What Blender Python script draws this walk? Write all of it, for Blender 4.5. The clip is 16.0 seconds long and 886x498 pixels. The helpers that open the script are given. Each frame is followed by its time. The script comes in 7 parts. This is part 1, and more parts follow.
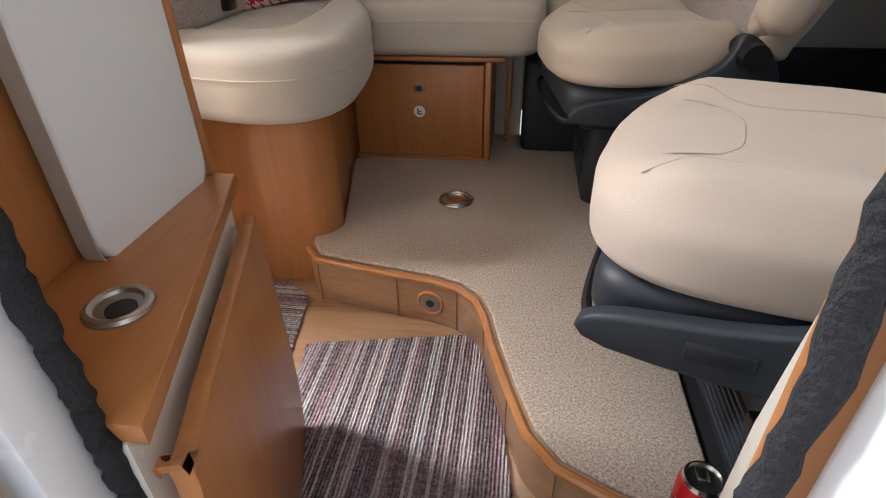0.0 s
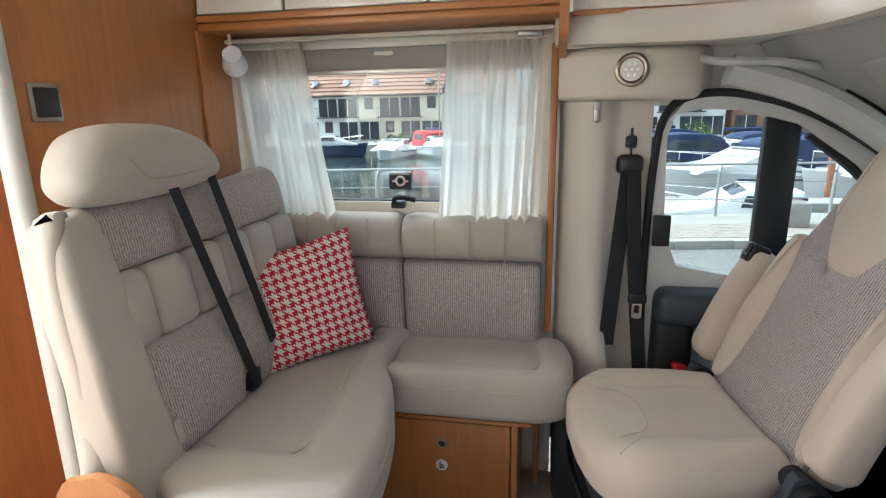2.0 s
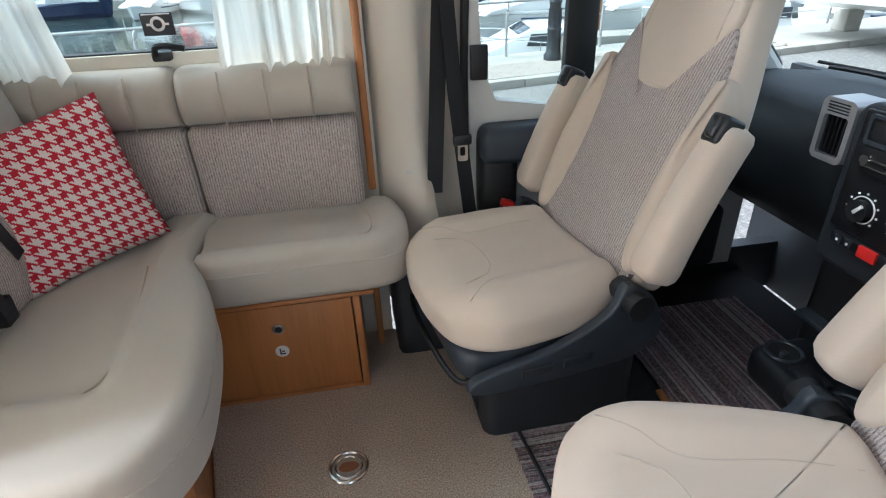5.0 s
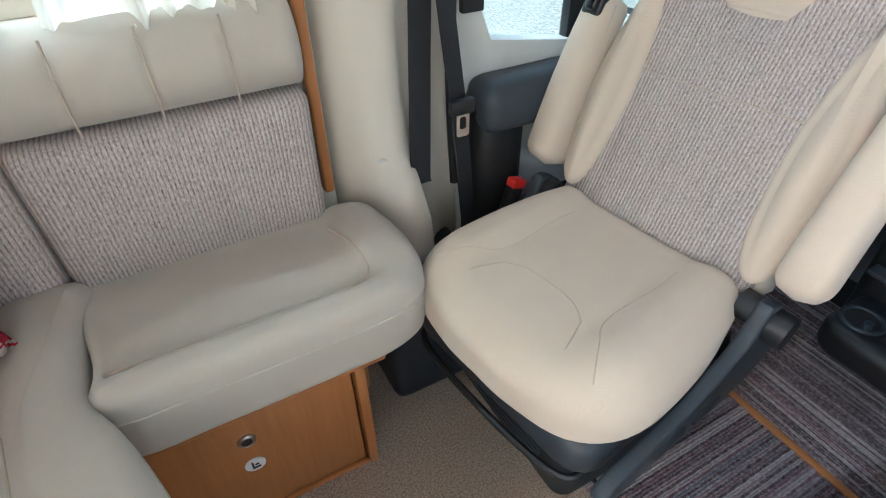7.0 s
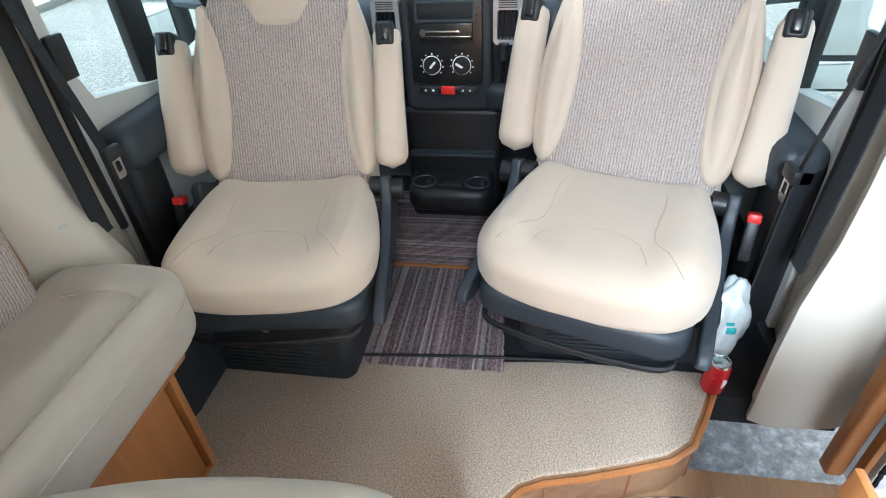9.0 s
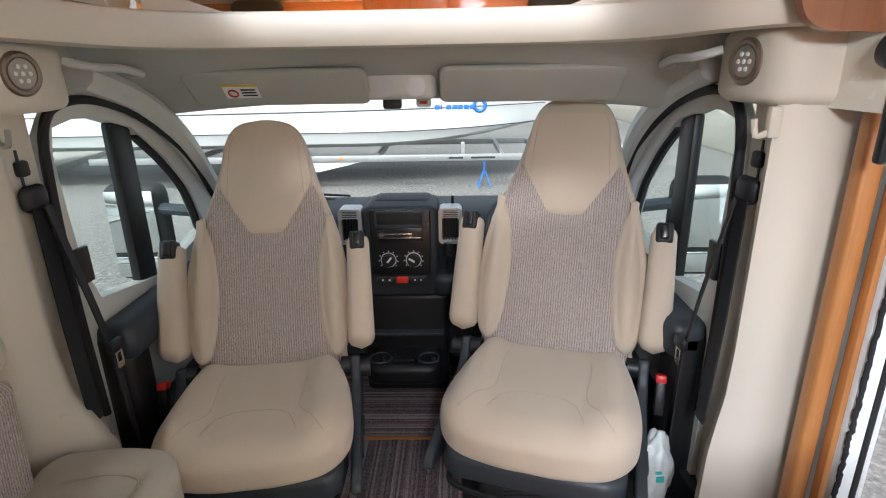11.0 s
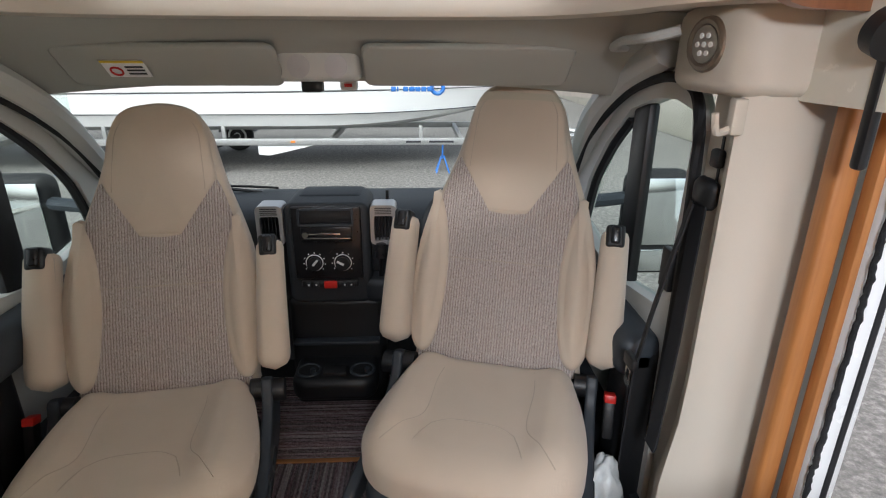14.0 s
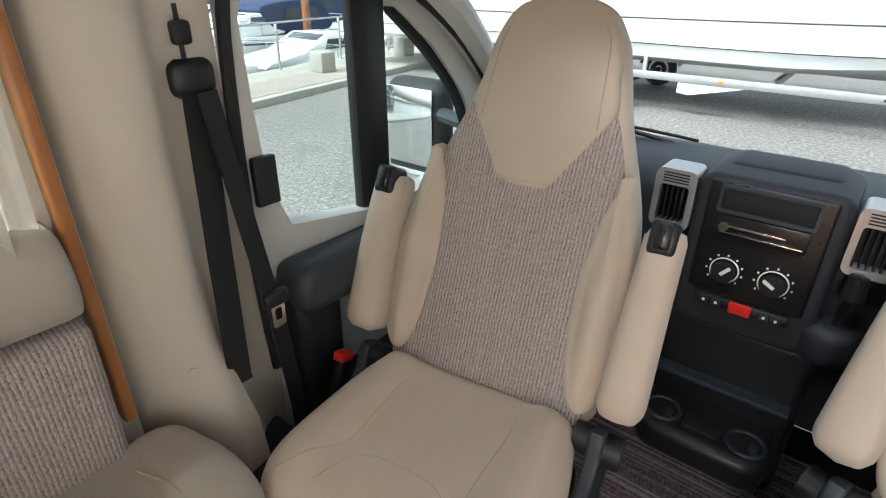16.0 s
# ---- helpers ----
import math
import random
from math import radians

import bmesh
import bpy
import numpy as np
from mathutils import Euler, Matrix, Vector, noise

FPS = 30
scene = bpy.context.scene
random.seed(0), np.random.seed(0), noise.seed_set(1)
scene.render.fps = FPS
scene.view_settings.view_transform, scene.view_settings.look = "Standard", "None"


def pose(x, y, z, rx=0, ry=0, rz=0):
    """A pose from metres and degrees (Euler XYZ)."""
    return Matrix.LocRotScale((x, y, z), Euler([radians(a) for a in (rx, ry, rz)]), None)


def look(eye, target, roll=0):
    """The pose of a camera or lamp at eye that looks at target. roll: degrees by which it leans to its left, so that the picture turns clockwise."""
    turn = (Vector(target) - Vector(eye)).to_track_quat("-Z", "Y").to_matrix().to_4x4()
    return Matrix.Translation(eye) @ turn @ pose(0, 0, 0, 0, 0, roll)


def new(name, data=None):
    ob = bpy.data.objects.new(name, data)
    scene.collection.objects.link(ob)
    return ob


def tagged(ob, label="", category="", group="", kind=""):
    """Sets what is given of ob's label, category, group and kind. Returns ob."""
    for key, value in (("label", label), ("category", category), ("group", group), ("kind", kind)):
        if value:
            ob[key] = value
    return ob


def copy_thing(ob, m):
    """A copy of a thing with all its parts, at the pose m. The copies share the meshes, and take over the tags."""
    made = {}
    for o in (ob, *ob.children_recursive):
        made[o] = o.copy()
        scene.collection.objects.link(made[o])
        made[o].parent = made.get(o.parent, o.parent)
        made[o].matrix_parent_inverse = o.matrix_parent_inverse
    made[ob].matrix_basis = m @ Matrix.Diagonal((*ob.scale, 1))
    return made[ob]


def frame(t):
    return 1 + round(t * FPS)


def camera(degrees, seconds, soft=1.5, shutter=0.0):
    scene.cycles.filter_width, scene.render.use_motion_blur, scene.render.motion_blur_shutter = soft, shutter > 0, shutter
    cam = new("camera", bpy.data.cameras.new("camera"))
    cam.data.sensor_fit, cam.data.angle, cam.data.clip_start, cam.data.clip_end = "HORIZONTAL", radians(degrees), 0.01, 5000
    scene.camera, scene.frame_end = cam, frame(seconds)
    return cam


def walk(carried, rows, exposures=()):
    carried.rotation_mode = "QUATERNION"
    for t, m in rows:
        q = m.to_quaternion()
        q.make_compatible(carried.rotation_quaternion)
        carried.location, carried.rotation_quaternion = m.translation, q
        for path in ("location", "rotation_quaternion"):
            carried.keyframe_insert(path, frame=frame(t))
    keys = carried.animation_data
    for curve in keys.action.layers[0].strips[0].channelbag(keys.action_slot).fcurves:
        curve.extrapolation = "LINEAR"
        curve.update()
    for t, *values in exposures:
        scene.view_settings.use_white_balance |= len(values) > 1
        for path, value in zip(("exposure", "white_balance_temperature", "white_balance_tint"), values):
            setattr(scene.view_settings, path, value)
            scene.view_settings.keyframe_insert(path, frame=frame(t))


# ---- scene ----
cam = camera(78.5, 16.0, soft=1.1)
PATH = [
    (0, (1.661, 1.396, 0.795), (1.407, 3.061, -0.284), -1.1),
    (0.5, (1.638, 1.57, 0.841), (1.357, 3.308, -0.108), -0.6),
    (1, (1.645, 1.696, 1.04), (1.287, 3.497, 0.248), -1.0),
    (1.5, (1.625, 1.712, 1.227), (1.26, 3.555, 0.543), -1.6),
    (2, (1.625, 1.689, 1.298), (1.253, 3.595, 0.821), -1.0),
    (2.5, (1.62, 1.684, 1.308), (1.247, 3.619, 0.965), -0.1),
    (3, (1.612, 1.684, 1.289), (1.339, 3.625, 0.892), -0.2),
    (3.5, (1.624, 1.674, 1.276), (1.544, 3.6, 0.745), -1.0),
    (4, (1.632, 1.661, 1.238), (1.734, 3.544, 0.572), -2.1),
    (4.2, (1.647, 1.667, 1.238), (1.803, 3.519, 0.501), -2.4),
    (6.3, (1.406, 2.398, 1.176), (1.918, 3.917, -0.021), -0.9),
    (6.5, (1.391, 2.454, 1.188), (1.962, 3.925, -0.04), -0.7),
    (7, (1.372, 2.539, 1.194), (2.107, 3.907, -0.067), -1.0),
    (7.5, (1.224, 2.539, 1.205), (2.335, 3.64, -0.041), -2.1),
    (8, (1.05, 2.481, 1.223), (2.403, 3.144, -0.092), -3.6),
    (8.2, (0.993, 2.453, 1.225), (2.372, 3.001, -0.115), -4.3),
    (9.3, (0.79, 2.445, 1.29), (2.45, 2.68, 0.19), -2.4),
    (9.9, (0.665, 2.468, 1.345), (2.41, 2.60, 0.365), -1.6),
    (10.3, (0.605, 2.534, 1.385), (2.391, 2.564, 0.485), -1.0),
    (10.5, (0.601, 2.53, 1.398), (2.425, 2.564, 0.576), -1.0),
    (11, (0.59, 2.522, 1.421), (2.487, 2.566, 0.789), -1.0),
    (11.5, (0.571, 2.512, 1.45), (2.517, 2.571, 0.992), -0.8),
    (12, (0.552, 2.518, 1.483), (2.528, 2.58, 1.181), -0.2),
    (12.5, (0.54, 2.521, 1.497), (2.531, 2.587, 1.327), 0.2),
    (13, (0.552, 2.512, 1.482), (2.536, 2.581, 1.239), 0.2),
    (13.5, (0.637, 2.501, 1.44), (2.579, 2.514, 0.962), 0.4),
    (14, (0.821, 2.412, 1.414), (2.695, 2.323, 0.722), 0.2),
    (14.5, (0.959, 2.374, 1.396), (2.786, 2.288, 0.586), -0.2),
    (15, (1.138, 2.44, 1.366), (2.937, 2.563, 0.501), -0.9),
    (15.5, (1.269, 2.554, 1.335), (2.988, 3.07, 0.452), -1.2),
    (16, (1.401, 2.616, 1.296), (2.796, 3.728, 0.391), 0.4),
]
LIGHT = [(0.0, 2.1, 6150, 14), (0.5, 2.35, 5950, 12), (1.0, 2.5, 5600, 10), (1.5, 2.35, 5600, 9), (2.5, 2.1, 5500, 8), (4.0, 2.1, 5450, 8), (6.5, 2.75, 5250, 4), (8.0, 2.95, 5150, 2),
         (10.5, 1.95, 5800, 8), (11.5, 1.65, 6050, 13), (12.5, 1.35, 6200, 15), (13.5, 1.35, 6150, 14), (14.5, 1.5, 6000, 10), (15.2, 1.75, 5900, 8), (16.0, 2.1, 5900, 8)]
walk(cam, [(t, look(eye, target, roll)) for t, eye, target, roll in PATH], LIGHT)

# ---- light ----
world = bpy.data.worlds.new("sky")
scene.world = world
world.use_nodes = True
wn = world.node_tree
sky = wn.nodes.new("ShaderNodeTexSky")
sky.sky_type, sky.sun_disc = "NISHITA", False
SUN_EL, SUN_ROT = 52.0, 285.0
sky.sun_elevation, sky.sun_rotation = radians(SUN_EL), radians(SUN_ROT)
sky.dust_density, sky.air_density = 5.0, 1.0
soft_sky = wn.nodes.new("ShaderNodeHueSaturation")
soft_sky.inputs["Saturation"].default_value = 0.3
wn.links.new(sky.outputs[0], soft_sky.inputs["Color"])
bg = wn.nodes["Background"]
wn.links.new(soft_sky.outputs[0], bg.inputs[0])
bg.inputs[1].default_value = 0.098
sun = new("sun", bpy.data.lights.new("sun", "SUN"))
sun.data.energy, sun.data.angle, sun.data.color = 0.8, radians(15), (1.0, 0.96, 0.9)
sun.matrix_basis = look((0, 0, 0), (-math.sin(radians(SUN_ROT)) * 0.6, -math.cos(radians(SUN_ROT)) * 0.6, -0.79))


def area(name, m, sx, sy, watts, color=(1, 1, 1)):
    d = bpy.data.lights.new(name, "AREA")
    d.shape, d.size, d.size_y, d.energy, d.color = "RECTANGLE", sx, sy, watts, color
    ob = new(name, d)
    ob.matrix_basis = m
    return ob


# lamp added outside the open entrance door, boosting its daylight
area("door_daylight", look((1.95, 0.4, 1.0), (1.2, 2.2, 0.6)), 1.0, 1.8, 1.1, (0.95, 0.98, 1.0))
# fill lamp in an invented roof opening, out of view behind the lounge
area("rear_roof_fill", look((-0.35, 2.6, 1.925), (-0.1, 2.6, 0.3)), 0.7, 0.7, 56.0, (0.95, 0.98, 1.0))

# ---- materials ----


def nodes_of(name, rough=0.6, metal=0.0):
    m = bpy.data.materials.new(name)
    m.use_nodes = True
    nt = m.node_tree
    b = nt.nodes["Principled BSDF"]
    b.inputs["Roughness"].default_value, b.inputs["Metallic"].default_value = rough, metal
    return m, nt, b


def coords(nt, scale=(1, 1, 1), kind="Object"):
    tc, mp = nt.nodes.new("ShaderNodeTexCoord"), nt.nodes.new("ShaderNodeMapping")
    mp.inputs["Scale"].default_value = scale
    nt.links.new(tc.outputs[kind], mp.inputs[0])
    return mp.outputs[0]


def noise_tex(nt, vec, scale, detail=4.0, rough=0.55, dist=0.0):
    n = nt.nodes.new("ShaderNodeTexNoise")
    n.inputs["Scale"].default_value, n.inputs["Detail"].default_value = scale, detail
    n.inputs["Roughness"].default_value, n.inputs["Distortion"].default_value = rough, dist
    nt.links.new(vec, n.inputs["Vector"])
    return n.outputs[0]


def ramp(nt, fac, stops, mode="LINEAR"):
    r = nt.nodes.new("ShaderNodeValToRGB")
    r.color_ramp.interpolation = mode
    e = r.color_ramp.elements
    while len(e) < len(stops):
        e.new(0.5)
    for el, (p, c) in zip(e, stops):
        el.position, el.color = p, (*c, 1)
    nt.links.new(fac, r.inputs[0])
    return r.outputs[0]


def bump(nt, b, height, strength, dist=0.002):
    n = nt.nodes.new("ShaderNodeBump")
    n.inputs["Strength"].default_value, n.inputs["Distance"].default_value = strength, dist
    nt.links.new(height, n.inputs["Height"])
    nt.links.new(n.outputs[0], b.inputs["Normal"])


def shade(c, f):
    return tuple(min(1.0, v * f) for v in c)


def math_node(nt, op, a, b=None):
    n = nt.nodes.new("ShaderNodeMath")
    n.operation = op
    for i, v in enumerate((a, b)):
        if v is None:
            continue
        if isinstance(v, (int, float)):
            n.inputs[i].default_value = v
        else:
            nt.links.new(v, n.inputs[i])
    return n.outputs[0]


def mixc(nt, fac, a, b, mode="MIX"):
    n = nt.nodes.new("ShaderNodeMixRGB")
    n.blend_type = mode
    for i, v in enumerate((fac, a, b)):
        if isinstance(v, (int, float)):
            n.inputs[i].default_value = v
        elif isinstance(v, tuple):
            n.inputs[i].default_value = (*v, 1)
        else:
            nt.links.new(v, n.inputs[i])
    return n.outputs[0]


def plain(name, c, rough=0.5, metal=0.0, grain=60.0, var=0.08, relief=0.05, dist=0.001, blotch=2.5, coat=0.0):
    m, nt, b = nodes_of(name, rough, metal)
    v = coords(nt)
    big = noise_tex(nt, v, blotch, 3)
    fine = noise_tex(nt, v, grain, 5)
    both = mixc(nt, 0.5, big, fine)
    nt.links.new(ramp(nt, both, [(0.3, shade(c, 1 - var)), (0.7, shade(c, 1 + var))]), b.inputs["Base Color"])
    rr = nt.nodes.new("ShaderNodeMapRange")
    rr.inputs[3].default_value, rr.inputs[4].default_value = max(0.02, rough - 0.08), min(1, rough + 0.08)
    nt.links.new(fine, rr.inputs[0])
    nt.links.new(rr.outputs[0], b.inputs["Roughness"])
    b.inputs["Coat Weight"].default_value = coat
    if relief:
        bump(nt, b, fine, relief, dist)
    return m


def cloth(name, c, weave=900.0, var=0.06):
    """Tight woven upholstery with soft sheen."""
    m, nt, b = nodes_of(name, 0.85)
    v = coords(nt)
    big = noise_tex(nt, v, 5, 4)
    thread = noise_tex(nt, coords(nt, (1, 1, 1)), weave, 2)
    twill = nt.nodes.new("ShaderNodeTexWave")
    twill.bands_direction = "DIAGONAL"
    twill.inputs["Scale"].default_value, twill.inputs["Distortion"].default_value = 300.0, 1.5
    nt.links.new(v, twill.inputs["Vector"])
    fib = mixc(nt, 0.15, thread, twill.outputs[1])
    nt.links.new(ramp(nt, mixc(nt, 0.6, big, fib), [(0.3, shade(c, 1 - var * 1.6)), (0.7, shade(c, 1 + var * 1.4))]), b.inputs["Base Color"])
    b.inputs["Sheen Weight"].default_value = 0.2
    wr = noise_tex(nt, v, 11, 4, 0.5, 0.8)
    bump(nt, b, mixc(nt, 0.12, wr, fib), 0.35, 0.006)
    return m


def rib_cloth(name, axis, along):
    """Ribbed bouclé stripes: light grey-beige ribs with brown threads."""
    m, nt, b = nodes_of(name, 0.92)
    tc = nt.nodes.new("ShaderNodeTexCoord")
    sep = nt.nodes.new("ShaderNodeSeparateXYZ")
    nt.links.new(tc.outputs["Object"], sep.inputs[0])
    u, w = sep.outputs[axis], sep.outputs[along]
    pitch = 2 * math.pi / 0.0078
    wob = noise_tex(nt, tc.outputs["Object"], 40, 2)
    phase = math_node(nt, "MULTIPLY", math_node(nt, "ADD", u, math_node(nt, "MULTIPLY", wob, 0.003)), pitch)
    rib = math_node(nt, "SINE", phase)
    stripe = ramp(nt, math_node(nt, "MULTIPLY_ADD", rib, 0.5), [(0.05, (0.14, 0.10, 0.085)), (0.22, (0.33, 0.265, 0.235)), (0.42, (0.50, 0.435, 0.395)), (0.9, (0.56, 0.50, 0.46))])
    stripe.node.inputs[0].links[0].from_node.inputs[2].default_value = 0.5
    stretch = [420.0, 420.0, 420.0]
    stretch[along] = 150.0
    fleck = noise_tex(nt, coords(nt, tuple(s / 100 for s in stretch)), 100, 3, 0.7)
    col = mixc(nt, 0.56, stripe, ramp(nt, fleck, [(0.34, (0.11, 0.08, 0.07)), (0.47, (0.40, 0.34, 0.305)), (0.66, (0.72, 0.65, 0.61))]))
    nt.links.new(col, b.inputs["Base Color"])
    bump(nt, b, math_node(nt, "ADD", rib, math_node(nt, "MULTIPLY", fleck, 3.0)), 0.6, 0.0016)
    return m


def rug_cloth(name, axis, pitch=0.0078):
    """Loop-pile striped mat in plum, cream, grey and charcoal."""
    m, nt, b = nodes_of(name, 0.98)
    tc = nt.nodes.new("ShaderNodeTexCoord")
    sep = nt.nodes.new("ShaderNodeSeparateXYZ")
    nt.links.new(tc.outputs["Object"], sep.inputs[0])
    wob = noise_tex(nt, tc.outputs["Object"], 60, 2)
    u = math_node(nt, "ADD", sep.outputs[axis], math_node(nt, "MULTIPLY", wob, 0.004))
    cell = math_node(nt, "FLOOR", math_node(nt, "DIVIDE", u, pitch))
    wn1 = nt.nodes.new("ShaderNodeTexWhiteNoise")
    wn1.noise_dimensions = "1D"
    nt.links.new(cell, wn1.inputs["W"])
    stripe = ramp(nt, wn1.outputs[0], [(0.0, (0.09, 0.055, 0.065)), (0.2, (0.26, 0.14, 0.16)), (0.38, (0.62, 0.54, 0.52)), (0.55, (0.13, 0.09, 0.10)),
                                       (0.70, (0.44, 0.32, 0.33)), (0.84, (0.20, 0.21, 0.23)), (0.93, (0.72, 0.66, 0.63))], "CONSTANT")
    loop = noise_tex(nt, tc.outputs["Object"], 130, 3, 0.85)
    nt.links.new(mixc(nt, 0.42, stripe, ramp(nt, loop, [(0.36, (0.07, 0.05, 0.055)), (0.5, (0.30, 0.24, 0.245)), (0.64, (0.72, 0.66, 0.64))])), b.inputs["Base Color"])
    rib = math_node(nt, "SINE", math_node(nt, "MULTIPLY", u, 2 * math.pi / pitch))
    bump(nt, b, math_node(nt, "ADD", rib, math_node(nt, "MULTIPLY", loop, 5.0)), 0.9, 0.004)
    return m


def wood(name, axis, c0, c1, rough=0.38):
    """Veneer with straight grain along the given axis."""
    m, nt, b = nodes_of(name, rough)
    sc = [14.0, 14.0, 14.0]
    sc[axis] = 0.9
    v = coords(nt, tuple(sc))
    g = noise_tex(nt, v, 1.6, 6, 0.6, 0.8)
    fine = noise_tex(nt, coords(nt, tuple(s * 7 for s in sc)), 1.5, 3)
    blot = noise_tex(nt, coords(nt), 1.7, 2)
    f = mixc(nt, 0.3, mixc(nt, 0.35, g, fine), blot)
    nt.links.new(ramp(nt, f, [(0.3, c1), (0.52, c0), (0.72, shade(c0, 1.22))]), b.inputs["Base Color"])
    bump(nt, b, fine, 0.06, 0.001)
    b.inputs["Coat Weight"].default_value = 0.15
    return m


CREAM = plain("cream_laminate", (0.72, 0.68, 0.58), 0.25, 0, 30, 0.03, 0.0, coat=0.3)
TRIM = plain("cream_moulded_plastic", (0.58, 0.53, 0.445), 0.55, 0, 420, 0.03, 0.12, 0.0008)
GREYTRIM = plain("pale_grey_plastic", (0.52, 0.52, 0.49), 0.6, 0, 420, 0.03, 0.12, 0.0008)
HEADLINER = plain("grey_headlining", (0.40, 0.40, 0.36), 0.9, 0, 500, 0.05, 0.2, 0.001)
LEATHER = cloth("beige_grey_upholstery", (0.44, 0.40, 0.335))
SEATCLOTH = cloth("cream_seat_upholstery", (0.56, 0.47, 0.37))
SEAM = plain("seam_thread", (0.46, 0.39, 0.31), 0.9, relief=0)
PIPING = plain("pale_piping", (0.47, 0.43, 0.365), 0.8, relief=0)
RIB_X = rib_cloth("ribbed_fabric_upright", 0, 2)
RIB_Y = rib_cloth("ribbed_fabric_cross", 1, 2)
RUG_X = rug_cloth("striped_rug_lengthwise", 0)
RUG_Y = rug_cloth("striped_rug_crosswise", 1)
PEAR_Z = wood("pear_veneer_upright", 2, (0.40, 0.165, 0.05), (0.30, 0.11, 0.03))
PEAR_X = wood("pear_veneer_lengthwise", 0, (0.40, 0.165, 0.05), (0.30, 0.11, 0.03))
PEAR_Y = wood("pear_veneer_crosswise", 1, (0.40, 0.165, 0.05), (0.30, 0.11, 0.03))
OAK_X = wood("light_plank_lengthwise", 0, (0.31, 0.18, 0.092), (0.17, 0.088, 0.042), 0.36)
BROWN = wood("dark_pear_veneer", 2, (0.24, 0.095, 0.04), (0.17, 0.06, 0.025), 0.3)
WHITE = plain("white_laminate", (0.74, 0.77, 0.77), 0.35, 0, 200, 0.02, 0.02)
OUTWHITE = plain("white_body_paint", (0.78, 0.79, 0.78), 0.25, 0, 20, 0.02, 0.0, coat=0.5)
BLACK = plain("black_plastic", (0.010, 0.0105, 0.0115), 0.45, 0, 500, 0.2, 0.1)
RUBBER = plain("black_rubber", (0.009, 0.009, 0.01), 0.7, 0, 300, 0.2, 0.15)
SLATE = plain("slate_grey_plastic", (0.030, 0.037, 0.045), 0.5, 0, 500, 0.1, 0.12)
DASH = plain("dark_dashboard_plastic", (0.017, 0.020, 0.024), 0.6, 0, 600, 0.12, 0.2)
GLOSSBLACK = plain("gloss_black_plastic", (0.01, 0.01, 0.011), 0.3, 0, 100, 0.1, 0.0)
SILVER = plain("satin_silver_plastic", (0.5, 0.5, 0.5), 0.35, 0.6, 200, 0.05, 0.02)
CHROME = plain("brushed_chrome", (0.62, 0.6, 0.57), 0.22, 1.0, 300, 0.06, 0.03)
BRONZE = plain("satin_bronze", (0.30, 0.24, 0.19), 0.35, 0.9, 300, 0.06, 0.03)
STEEL = plain("satin_steel", (0.45, 0.42, 0.38), 0.35, 1.0, 300, 0.06, 0.03)
WEBBING = plain("black_belt_webbing", (0.012, 0.0125, 0.0145), 0.8, 0, 900, 0.25, 0.3)
RED = plain("red_plastic", (0.6, 0.02, 0.015), 0.4, relief=0)
CANRED = plain("red_tin", (0.55, 0.015, 0.02), 0.25, 0.3, 80, 0.05, 0)
FLUFF = plain("charcoal_pile_seal", (0.014, 0.0145, 0.0155), 1.0, 0, 260, 0.6, 1.0, 0.006)
PAPER = plain("white_sticker", (0.75, 0.75, 0.74), 0.6, relief=0)
INK = plain("dark_print", (0.03, 0.03, 0.035), 0.6, relief=0)
YELLOW = plain("yellow_print", (0.7, 0.5, 0.04), 0.6, relief=0)
BLIND = plain("grey_blind_fabric", (0.30, 0.28, 0.25), 0.9, 0, 300, 0.05, 0.1)
ORANGE = plain("orange_reflector", (0.85, 0.25, 0.03), 0.3, relief=0)


def carpet_material():
    m, nt, b = nodes_of("beige_cut_pile_carpet", 1.0)
    v = coords(nt)
    big = noise_tex(nt, v, 3.5, 4)
    tuft = noise_tex(nt, v, 210, 4, 0.85)
    c = ramp(nt, tuft, [(0.36, (0.14, 0.10, 0.065)), (0.47, (0.42, 0.33, 0.24)), (0.60, (0.76, 0.63, 0.50))])
    nt.links.new(mixc(nt, 0.22, c, ramp(nt, big, [(0.35, (0.31, 0.24, 0.175)), (0.65, (0.48, 0.385, 0.29))])), b.inputs["Base Color"])
    bump(nt, b, tuft, 1.0, 0.004)
    b.inputs["Sheen Weight"].default_value = 0.2
    return m


CARPET = carpet_material()


